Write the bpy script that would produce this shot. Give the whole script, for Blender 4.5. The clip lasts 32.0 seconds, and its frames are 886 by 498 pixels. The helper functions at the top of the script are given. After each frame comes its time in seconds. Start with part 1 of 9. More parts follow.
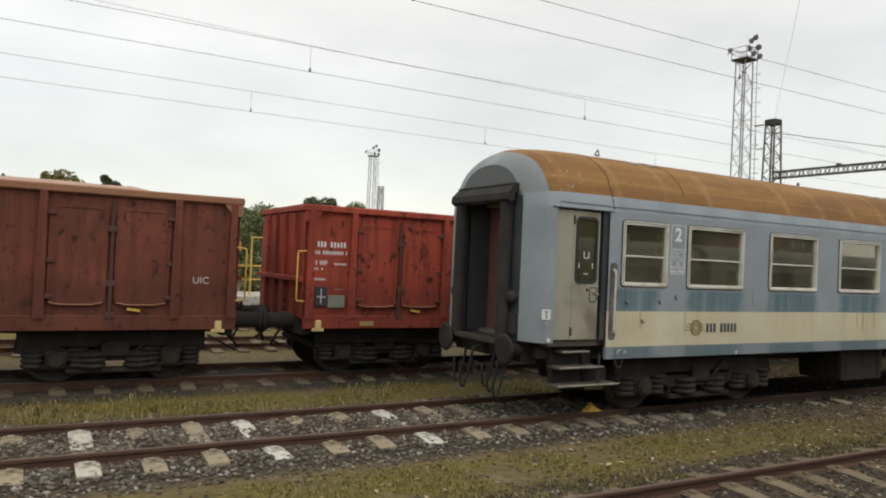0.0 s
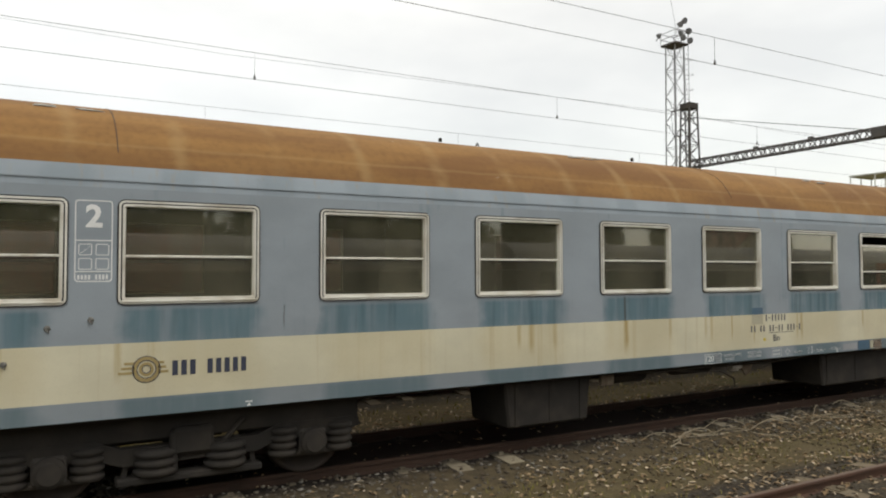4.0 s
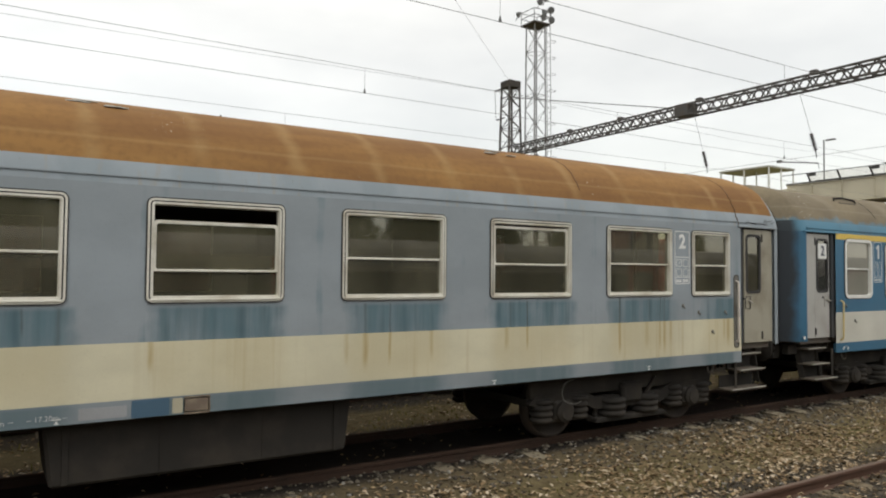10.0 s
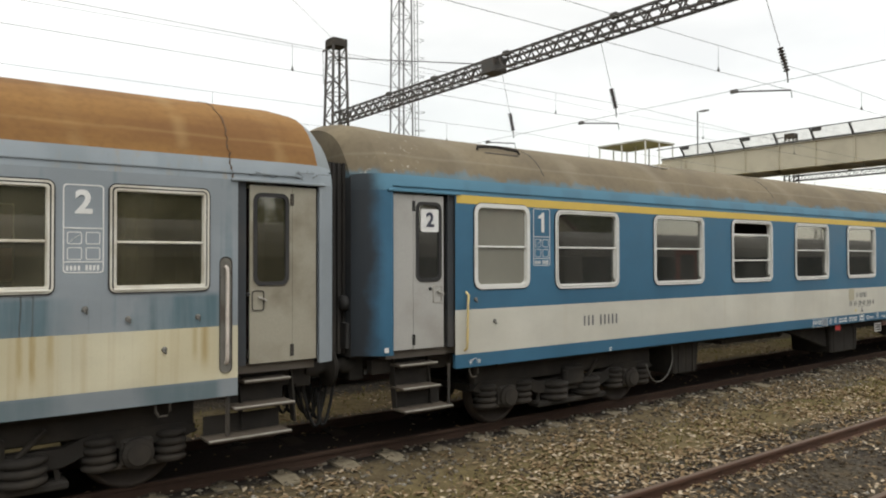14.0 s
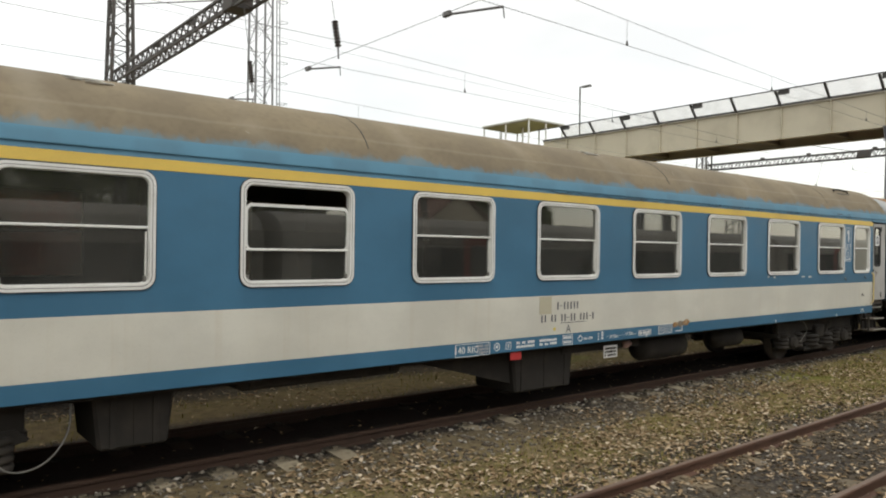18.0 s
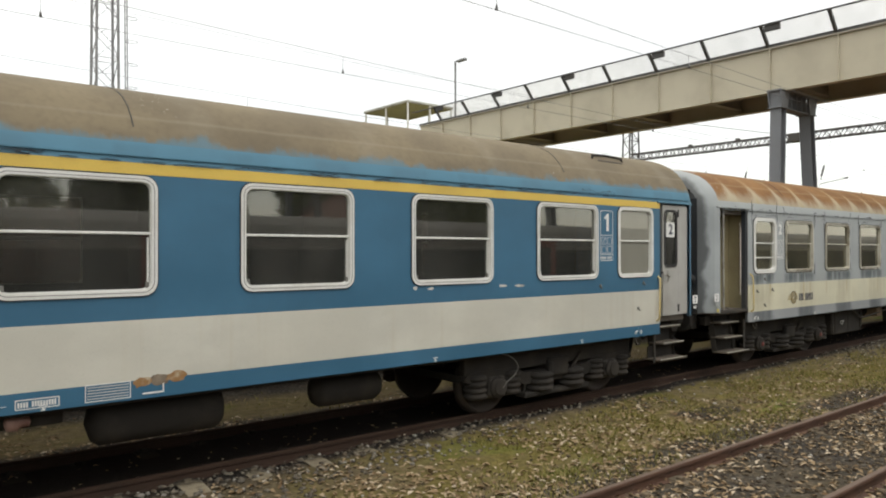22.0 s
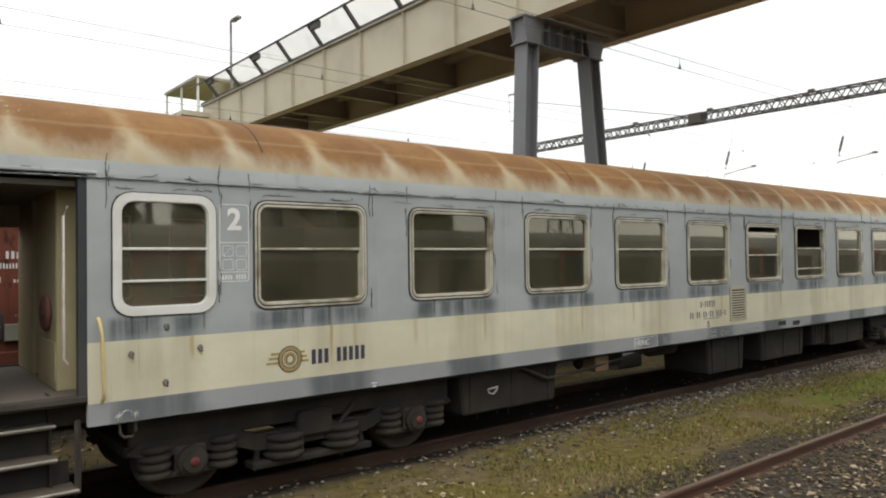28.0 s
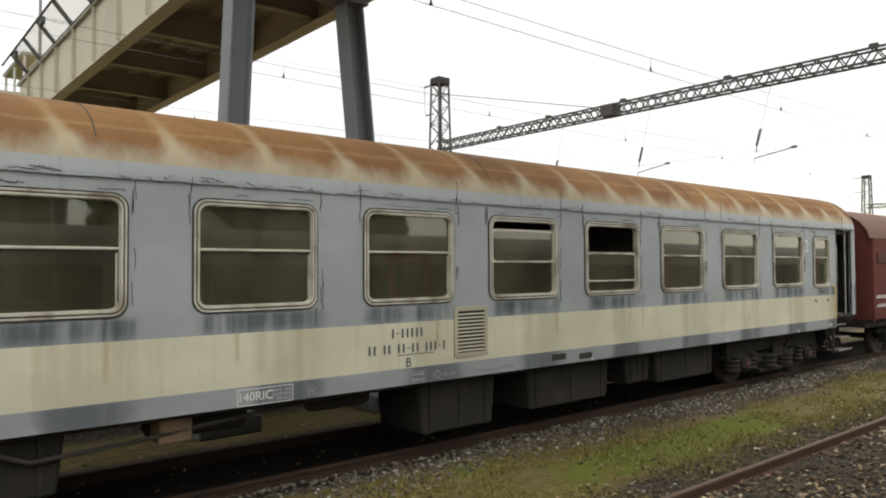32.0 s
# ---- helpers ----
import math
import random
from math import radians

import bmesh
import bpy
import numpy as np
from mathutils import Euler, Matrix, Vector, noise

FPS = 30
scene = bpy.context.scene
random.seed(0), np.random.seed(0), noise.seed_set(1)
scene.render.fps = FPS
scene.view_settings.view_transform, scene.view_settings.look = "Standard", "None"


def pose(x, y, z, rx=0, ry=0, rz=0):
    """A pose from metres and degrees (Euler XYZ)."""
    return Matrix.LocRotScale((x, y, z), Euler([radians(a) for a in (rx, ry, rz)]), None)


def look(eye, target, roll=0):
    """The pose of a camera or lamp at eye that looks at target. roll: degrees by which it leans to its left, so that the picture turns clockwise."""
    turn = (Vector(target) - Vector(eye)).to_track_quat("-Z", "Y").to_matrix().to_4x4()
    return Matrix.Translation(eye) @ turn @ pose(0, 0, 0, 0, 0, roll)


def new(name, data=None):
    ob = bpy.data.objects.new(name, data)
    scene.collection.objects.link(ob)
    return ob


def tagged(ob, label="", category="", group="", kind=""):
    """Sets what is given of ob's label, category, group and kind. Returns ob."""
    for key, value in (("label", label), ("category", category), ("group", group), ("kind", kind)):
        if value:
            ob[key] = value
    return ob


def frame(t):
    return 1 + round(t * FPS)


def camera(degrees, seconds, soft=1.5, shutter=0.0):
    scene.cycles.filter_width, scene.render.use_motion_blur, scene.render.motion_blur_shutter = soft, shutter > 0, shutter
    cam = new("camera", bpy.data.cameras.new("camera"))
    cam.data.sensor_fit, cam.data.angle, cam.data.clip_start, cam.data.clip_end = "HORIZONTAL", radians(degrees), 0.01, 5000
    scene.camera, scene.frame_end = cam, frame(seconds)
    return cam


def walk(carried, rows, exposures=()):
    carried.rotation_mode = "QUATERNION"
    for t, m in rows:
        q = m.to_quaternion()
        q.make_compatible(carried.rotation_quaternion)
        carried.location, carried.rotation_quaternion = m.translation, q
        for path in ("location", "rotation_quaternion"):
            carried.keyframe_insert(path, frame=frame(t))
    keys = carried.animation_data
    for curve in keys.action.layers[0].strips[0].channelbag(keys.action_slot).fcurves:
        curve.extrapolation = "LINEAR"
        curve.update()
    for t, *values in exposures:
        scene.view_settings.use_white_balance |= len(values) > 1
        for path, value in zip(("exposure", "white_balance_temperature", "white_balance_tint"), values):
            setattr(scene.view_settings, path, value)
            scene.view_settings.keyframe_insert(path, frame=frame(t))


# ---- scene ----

cam = camera(63.3, 32.0, soft=2.0)
# seconds, x, y, z, yaw, pitch, roll
ROWS = [
    (0, -0.192, -0.029, 2.340, -29.57, 0.93, -2.55),
    (0.5, 0.847, 0.058, 2.342, -29.94, 0.76, -2.08),
    (1, 1.872, 0.135, 2.336, -29.44, 1.45, -1.88),
    (1.5, 2.887, 0.198, 2.332, -28.98, 1.82, -1.85),
    (2, 3.900, 0.262, 2.327, -28.96, 2.02, -1.78),
    (2.5, 4.900, 0.326, 2.339, -29.41, 1.98, -1.37),
    (3, 5.892, 0.395, 2.344, -29.38, 2.04, -0.50),
    (3.5, 6.871, 0.437, 2.345, -29.32, 2.09, 0.16),
    (5.5, 10.714, 0.586, 2.371, -30.07, 1.88, -0.31),
    (6, 11.667, 0.612, 2.375, -30.28, 1.88, -0.37),
    (6.5, 12.606, 0.646, 2.373, -30.44, 1.88, -0.57),
    (7, 13.543, 0.687, 2.361, -30.65, 1.97, -0.56),
    (7.5, 14.465, 0.721, 2.358, -30.94, 2.01, -0.33),
    (8, 15.375, 0.733, 2.352, -31.27, 2.00, -0.46),
    (8.5, 16.257, 0.724, 2.351, -31.62, 2.03, -0.41),
    (9, 17.140, 0.722, 2.356, -31.91, 2.03, -0.28),
    (9.5, 18.015, 0.719, 2.354, -32.21, 2.03, -0.38),
    (10, 18.896, 0.721, 2.355, -32.49, 2.09, -0.45),
    (10.5, 19.787, 0.730, 2.362, -32.97, 2.06, -0.59),
    (11, 20.698, 0.743, 2.373, -33.57, 1.93, -0.24),
    (11.5, 21.598, 0.758, 2.377, -34.14, 1.79, -0.08),
    (12, 22.503, 0.775, 2.379, -34.61, 1.55, -0.32),
    (12.5, 23.429, 0.798, 2.370, -35.15, 1.35, -0.67),
    (13, 24.371, 0.832, 2.374, -35.62, 1.12, -0.68),
    (13.5, 25.320, 0.837, 2.370, -36.12, 0.91, -0.21),
    (14, 26.274, 0.831, 2.370, -36.55, 0.81, 0.11),
    (14.5, 27.249, 0.851, 2.374, -37.05, 0.68, -0.18),
    (15, 28.242, 0.870, 2.370, -37.47, 0.59, -0.80),
    (15.5, 29.267, 0.896, 2.365, -37.90, 0.55, -1.43),
    (17.5, 33.491, 0.982, 2.343, -39.02, 0.20, -0.63),
    (18, 34.575, 0.996, 2.345, -38.98, 0.17, -0.71),
    (18.5, 35.625, 1.006, 2.340, -39.11, 0.16, -0.79),
    (19, 36.676, 1.014, 2.338, -39.20, 0.13, -0.57),
    (19.5, 37.721, 1.017, 2.334, -39.25, 0.11, -0.35),
    (20, 38.769, 1.023, 2.336, -39.27, 0.12, -0.31),
    (20.5, 39.806, 1.032, 2.334, -39.40, 0.20, -0.36),
    (21, 40.848, 1.037, 2.338, -39.48, 0.23, -0.17),
    (21.5, 41.862, 1.042, 2.339, -39.53, 0.28, 0.02),
    (22, 42.868, 1.043, 2.346, -39.54, 0.31, 0.07),
    (22.5, 43.852, 1.051, 2.347, -39.59, 0.38, 0.01),
    (23, 44.828, 1.065, 2.346, -39.58, 0.40, 0.03),
    (23.5, 45.790, 1.073, 2.351, -39.53, 0.38, 0.03),
    (24, 46.741, 1.072, 2.356, -39.53, 0.46, -0.07),
    (24.5, 47.694, 1.073, 2.361, -39.51, 0.51, -0.20),
    (25, 48.636, 1.070, 2.363, -39.50, 0.62, -0.14),
    (25.5, 49.571, 1.078, 2.367, -39.49, 0.67, -0.09),
    (27.5, 53.337, 1.216, 2.379, -38.98, 0.84, 0.83),
    (28, 54.230, 1.243, 2.389, -38.92, 0.94, 0.70),
    (28.5, 55.100, 1.254, 2.389, -39.03, 1.18, 0.28),
    (29, 55.965, 1.271, 2.388, -38.95, 1.41, -0.78),
    (29.5, 56.823, 1.282, 2.393, -39.00, 1.51, -1.62),
    (30, 57.657, 1.282, 2.387, -39.10, 1.60, -1.43),
    (30.5, 58.485, 1.291, 2.379, -39.19, 1.69, -1.04),
    (31, 59.238, 1.300, 2.370, -39.32, 1.71, -0.56),
    (31.5, 59.828, 1.310, 2.363, -39.63, 1.59, -0.30),
    (32, 60.207, 1.297, 2.347, -39.73, 1.51, 0.27),
]
walk(cam, [(t, pose(x, y, z, 90 + pitch, roll, yaw)) for t, x, y, z, yaw, pitch, roll in ROWS],
     exposures=[(0.0, 0.0), (1.5, 0.06), (3.0, 0.13), (8.0, 0.08), (13.0, 0.22), (20.0, 0.35), (25.0, 0.46), (32.0, 0.36)])

# ---- world, sun ----
world = bpy.data.worlds.new("world")
scene.world = world
world.use_nodes = True
wn = world.node_tree
wn.nodes.clear()


def wnode(kind):
    return wn.nodes.new(kind)


SUN_EL, SUN_ROT = radians(48), radians(150)
sky = wnode("ShaderNodeTexSky")
sky.sky_type, sky.sun_disc, sky.sun_elevation, sky.sun_rotation = "NISHITA", False, SUN_EL, SUN_ROT
wcoord = wnode("ShaderNodeTexCoord")
wsep = wnode("ShaderNodeSeparateXYZ")
wn.links.new(wcoord.outputs["Generated"], wsep.inputs[0])
wgrad = wnode("ShaderNodeMapRange")
wgrad.interpolation_type = "SMOOTHSTEP"
wgrad.inputs["From Min"].default_value, wgrad.inputs["From Max"].default_value = -0.05, 0.95
wgrad.inputs["To Min"].default_value, wgrad.inputs["To Max"].default_value = 0.86, 1.35
wn.links.new(wsep.outputs["Z"], wgrad.inputs["Value"])
wmap = wnode("ShaderNodeMapping")
wmap.inputs["Scale"].default_value = (1.6, 1.6, 4.0)
wn.links.new(wcoord.outputs["Generated"], wmap.inputs["Vector"])
wnoise = wnode("ShaderNodeTexNoise")
wnoise.inputs["Scale"].default_value, wnoise.inputs["Detail"].default_value = 1.6, 5.0
wn.links.new(wmap.outputs[0], wnoise.inputs["Vector"])
wcloud = wnode("ShaderNodeMapRange")
wcloud.inputs["From Min"].default_value, wcloud.inputs["From Max"].default_value = 0.3, 0.7
wcloud.inputs["To Min"].default_value, wcloud.inputs["To Max"].default_value = 0.84, 1.12
wn.links.new(wnoise.outputs[0], wcloud.inputs["Value"])
wmul = wnode("ShaderNodeMath")
wmul.operation = "MULTIPLY"
wsun = wnode("ShaderNodeMapRange")
wsun.interpolation_type = "SMOOTHSTEP"
wsun.inputs["From Min"].default_value, wsun.inputs["From Max"].default_value = -1.0, 1.0
wsun.inputs["To Min"].default_value, wsun.inputs["To Max"].default_value = 1.08, 0.955
wn.links.new(wsep.outputs["Y"], wsun.inputs["Value"])
wside = wnode("ShaderNodeMath")
wside.operation = "MULTIPLY"
wn.links.new(wgrad.outputs[0], wside.inputs[0])
wn.links.new(wsun.outputs[0], wside.inputs[1])
wn.links.new(wside.outputs[0], wmul.inputs[0])
wn.links.new(wcloud.outputs[0], wmul.inputs[1])
wtint = wnode("ShaderNodeVectorMath")
wtint.operation = "SCALE"
wtint.inputs[0].default_value = (1.0, 0.953, 0.842)
wn.links.new(wmul.outputs[0], wtint.inputs["Scale"])
bg_cloud, bg_sky, wadd, wout = wnode("ShaderNodeBackground"), wnode("ShaderNodeBackground"), wnode("ShaderNodeAddShader"), wnode("ShaderNodeOutputWorld")
bg_cloud.inputs["Strength"].default_value = 0.86
bg_sky.inputs["Strength"].default_value = 0.05
wn.links.new(wtint.outputs[0], bg_cloud.inputs["Color"])
wn.links.new(sky.outputs[0], bg_sky.inputs["Color"])
wn.links.new(bg_cloud.outputs[0], wadd.inputs[0])
wn.links.new(bg_sky.outputs[0], wadd.inputs[1])
wn.links.new(wadd.outputs[0], wout.inputs["Surface"])

sun = new("sun", bpy.data.lights.new("sun", "SUN"))
sun.data.energy, sun.data.angle, sun.data.color = 0.5, radians(30), (1.0, 0.97, 0.92)
sun.matrix_world = look((0, 0, 50), (14, 30, 0))

# ---- mesh kit ----
# The plan below is drawn in units of 0.928 m; each top-level object carries this scale (the coaches are 24.5 m long).
PLAN = 0.928
TO_METRES = Matrix.Scale(PLAN, 4)


class Mesh:
    """Collects vertices and faces of one part."""

    def __init__(self):
        self.v, self.f, self.smooth = [], [], []

    def add(self, verts, faces, smooth=False):
        o = len(self.v)
        self.v += [tuple(p) for p in verts]
        self.f += [tuple(i + o for i in f) for f in faces]
        self.smooth += [smooth] * len(faces)
        return self

    def box(self, x0, x1, y0, y1, z0, z1, b=0.0):
        if b <= 0:
            p = [(x, y, z) for z in (z0, z1) for y in (y0, y1) for x in (x0, x1)]
            return self.add(p, [(0, 2, 3, 1), (4, 5, 7, 6), (0, 1, 5, 4), (2, 6, 7, 3), (0, 4, 6, 2), (1, 3, 7, 5)])
        c = ((x0 + x1) / 2, (y0 + y1) / 2, (z0 + z1) / 2)
        h = (abs(x1 - x0) / 2, abs(y1 - y0) / 2, abs(z1 - z0) / 2)
        b = min(b, *(0.45 * q for q in h))
        p, idx = [], {}
        for sx in (-1, 1):
            for sy in (-1, 1):
                for sz in (-1, 1):
                    for a in range(3):
                        q = [sx * (h[0] - b), sy * (h[1] - b), sz * (h[2] - b)]
                        q[a] = (sx, sy, sz)[a] * h[a]
                        idx[sx, sy, sz, a] = len(p)
                        p.append((c[0] + q[0], c[1] + q[1], c[2] + q[2]))
        f = []
        for a in range(3):
            for s in (-1, 1):
                u, w = [k for k in range(3) if k != a]
                ring = []
                for su, sw in ((-1, -1), (1, -1), (1, 1), (-1, 1)):
                    k = [0, 0, 0]
                    k[a], k[u], k[w] = s, su, sw
                    ring.append(idx[(*k, a)])
                flip = (s > 0) == (a == 1)
                f.append(tuple(ring[::-1]) if flip else tuple(ring))
        for a in range(3):
            u, w = [k for k in range(3) if k != a]
            for su in (-1, 1):
                for sw in (-1, 1):
                    k0, k1 = [0, 0, 0], [0, 0, 0]
                    k0[a], k1[a], k0[u], k1[u], k0[w], k1[w] = -1, 1, su, su, sw, sw
                    f.append((idx[(*k0, u)], idx[(*k1, u)], idx[(*k1, w)], idx[(*k0, w)]))
        for sx in (-1, 1):
            for sy in (-1, 1):
                for sz in (-1, 1):
                    f.append(tuple(idx[sx, sy, sz, a] for a in range(3)))
        return self.add(p, f)

    def prism(self, outline, axis, a0, a1, smooth=False):
        """An outline of (u, w) pairs drawn out along axis 0, 1 or 2; u, w are the two other axes in order."""
        n = len(outline)

        def at(u, w, a):
            return (a, u, w) if axis == 0 else (u, a, w) if axis == 1 else (u, w, a)

        p = [at(u, w, a0) for u, w in outline] + [at(u, w, a1) for u, w in outline]
        self.add(p, [(i, (i + 1) % n, (i + 1) % n + n, i + n) for i in range(n)], smooth)
        return self.add(p, [tuple(range(n))[::-1], tuple(range(n, 2 * n))])

    def rod(self, p0, p1, r, n=8, r1=None, caps=True):
        """A round bar from p0 to p1."""
        p0, p1 = Vector(p0), Vector(p1)
        d = (p1 - p0).normalized()
        u = d.orthogonal().normalized()
        w = d.cross(u)
        r1 = r if r1 is None else r1
        ring = [(math.cos(2 * math.pi * i / n), math.sin(2 * math.pi * i / n)) for i in range(n)]
        p = [p0 + r * (c * u + s * w) for c, s in ring] + [p1 + r1 * (c * u + s * w) for c, s in ring]
        self.add(p, [(i, (i + 1) % n, (i + 1) % n + n, i + n) for i in range(n)], True)
        if caps:
            self.add(p, [tuple(range(n))[::-1], tuple(range(n, 2 * n))])
        return self

    def bar(self, p0, p1, a, b=None, up=(0, 0, 1)):
        """A straight bar of a rectangular section a by b."""
        p0, p1, b = Vector(p0), Vector(p1), b or a
        d = (p1 - p0).normalized()
        u = d.cross(Vector(up))
        u = u.normalized() if u.length > 1e-4 else d.orthogonal().normalized()
        w = u.cross(d)
        p = [q + s * u * a / 2 + t * w * b / 2 for q in (p0, p1) for s, t in ((-1, -1), (1, -1), (1, 1), (-1, 1))]
        return self.add(p, [(0, 1, 2, 3), (7, 6, 5, 4), (0, 4, 5, 1), (1, 5, 6, 2), (2, 6, 7, 3), (3, 7, 4, 0)])

    def pipe(self, pts, r, n=6):
        """A round pipe along points."""
        pts = [Vector(p) for p in pts]
        rings = []
        for i, p in enumerate(pts):
            d = (pts[min(i + 1, len(pts) - 1)] - pts[max(i - 1, 0)]).normalized()
            u = d.cross(Vector((0.31, 0.17, 0.94))).normalized()
            w = d.cross(u)
            rings.append([p + r * (math.cos(2 * math.pi * k / n) * u + math.sin(2 * math.pi * k / n) * w) for k in range(n)])
        v = [q for ring in rings for q in ring]
        f = [(i * n + k, i * n + (k + 1) % n, (i + 1) * n + (k + 1) % n, (i + 1) * n + k) for i in range(len(pts) - 1) for k in range(n)]
        self.add(v, f, True)
        return self.add(v, [tuple(range(n))[::-1], tuple(range(len(v) - n, len(v)))])

    def lathe(self, profile, centre, axis=2, n=20, smooth=True):
        """Turns a profile of (radius, height) pairs round an axis through centre."""
        v = []
        for r, h in profile:
            for k in range(n):
                c, s = r * math.cos(2 * math.pi * k / n), r * math.sin(2 * math.pi * k / n)
                q = (c, s, h) if axis == 2 else (s, h, c) if axis == 1 else (h, c, s)
                v.append(tuple(a + b for a, b in zip(centre, q)))
        m = len(profile)
        f = [(i * n + k, i * n + (k + 1) % n, (i + 1) * n + (k + 1) % n, (i + 1) * n + k) for i in range(m - 1) for k in range(n)]
        self.add(v, f, smooth)
        return self.add(v, [tuple(range(n))[::-1], tuple(range((m - 1) * n, m * n))])

    def data(self, name):
        me = bpy.data.meshes.new(name)
        me.from_pydata(self.v, [], self.f)
        me.polygons.foreach_set("use_smooth", self.smooth)
        bm = bmesh.new()
        bm.from_mesh(me)
        bmesh.ops.recalc_face_normals(bm, faces=bm.faces)
        bm.to_mesh(me)
        bm.free()
        return me


def part(name, mesh, material, parent, label="", at=None):
    """One mesh object under a thing or under a part."""
    data = mesh.data(name) if isinstance(mesh, Mesh) else mesh
    if not data.materials:
        data.materials.append(material)
    ob = new(name, data)
    ob.parent = parent
    if at is not None:
        ob.matrix_basis = at
    if parent is None:
        ob.matrix_basis = TO_METRES @ ob.matrix_basis
    if label:
        ob["label"] = label
    return ob


def thing(name, at, label, category, group="", kind=""):
    ob = new(name)
    ob.empty_display_size = 0.3
    ob.matrix_basis = TO_METRES @ (at if isinstance(at, Matrix) else Matrix.Translation(at))
    return tagged(ob, label, category, group, kind)


def solid(name, mesh, material, label, category, group="", kind="", at=None):
    """A thing or piece of the setting that is one mesh."""
    ob = part(name, mesh, material, None, at=at)
    return tagged(ob, label, category, group, kind)


def rounded(x0, x1, z0, z1, r, n=5):
    """The outline of a rectangle with round corners."""
    out = []
    for cx, cz, a0 in ((x1 - r, z1 - r, 0), (x0 + r, z1 - r, 90), (x0 + r, z0 + r, 180), (x1 - r, z0 + r, 270)):
        out += [(cx + r * math.cos(radians(a0 + 90 * k / n)), cz + r * math.sin(radians(a0 + 90 * k / n))) for k in range(n + 1)]
    return out


def ring(m, outer, inner, y0, y1, axis=1):
    """A frame between two outlines with the same number of points, from y0 to y1."""
    n = len(outer)

    def at(p, a):
        return (p[0], a, p[1]) if axis == 1 else (a, p[0], p[1])

    v = [at(p, y0) for p in outer] + [at(p, y0) for p in inner] + [at(p, y1) for p in outer] + [at(p, y1) for p in inner]
    f = []
    for i in range(n):
        j = (i + 1) % n
        f += [(i, j, n + j, n + i), (2 * n + i, 3 * n + i, 3 * n + j, 2 * n + j), (i, 2 * n + i, 2 * n + j, j), (n + i, n + j, 3 * n + j, 3 * n + i)]
    return m.add(v, f)


def bulk(name, verts, faces):
    """A large mesh from arrays, for what nobody could count."""
    me = bpy.data.meshes.new(name)
    me.vertices.add(len(verts))
    me.vertices.foreach_set("co", np.asarray(verts, np.float32).ravel())
    k = faces.shape[1]
    me.loops.add(faces.size)
    me.loops.foreach_set("vertex_index", np.asarray(faces, np.int32).ravel())
    me.polygons.add(len(faces))
    me.polygons.foreach_set("loop_start", np.arange(0, faces.size, k, dtype=np.int32))
    me.update(calc_edges=True)
    return me


FONT_CACHE = {}


def lettering(text, size, material, parent, x, y, z, name="lettering", label="", bold=0.0):
    """Flat built-in letters on a wall that faces -y; x, z is the middle of the text."""
    key = (text, size, bold)
    if key not in FONT_CACHE:
        cu = bpy.data.curves.new("text", "FONT")
        cu.body, cu.size, cu.extrude, cu.align_x, cu.align_y = text, size, 0.0015, "CENTER", "CENTER"
        cu.resolution_u, cu.offset = 3, bold
        tmp = new("text", cu)
        bpy.context.view_layer.update()
        FONT_CACHE[key] = bpy.data.meshes.new_from_object(tmp)
        bpy.data.objects.remove(tmp)
    return part(name, FONT_CACHE[key].copy(), material, parent, label, pose(x, y, z, 90))


def bars(m, x0, x1, z0, z1, y, count, gap=0.35, seed=1):
    """A row of small upright bars for writing that is not lettered."""
    rnd = random.Random(seed)
    w = (x1 - x0) / count
    for i in range(count):
        if rnd.random() < 0.05:
            continue
        m.box(x0 + i * w, x0 + (i + 1 - gap) * w, y - 0.003, y, z0, z1 - rnd.choice((0, 0, 0.1)) * (z1 - z0))
    return m

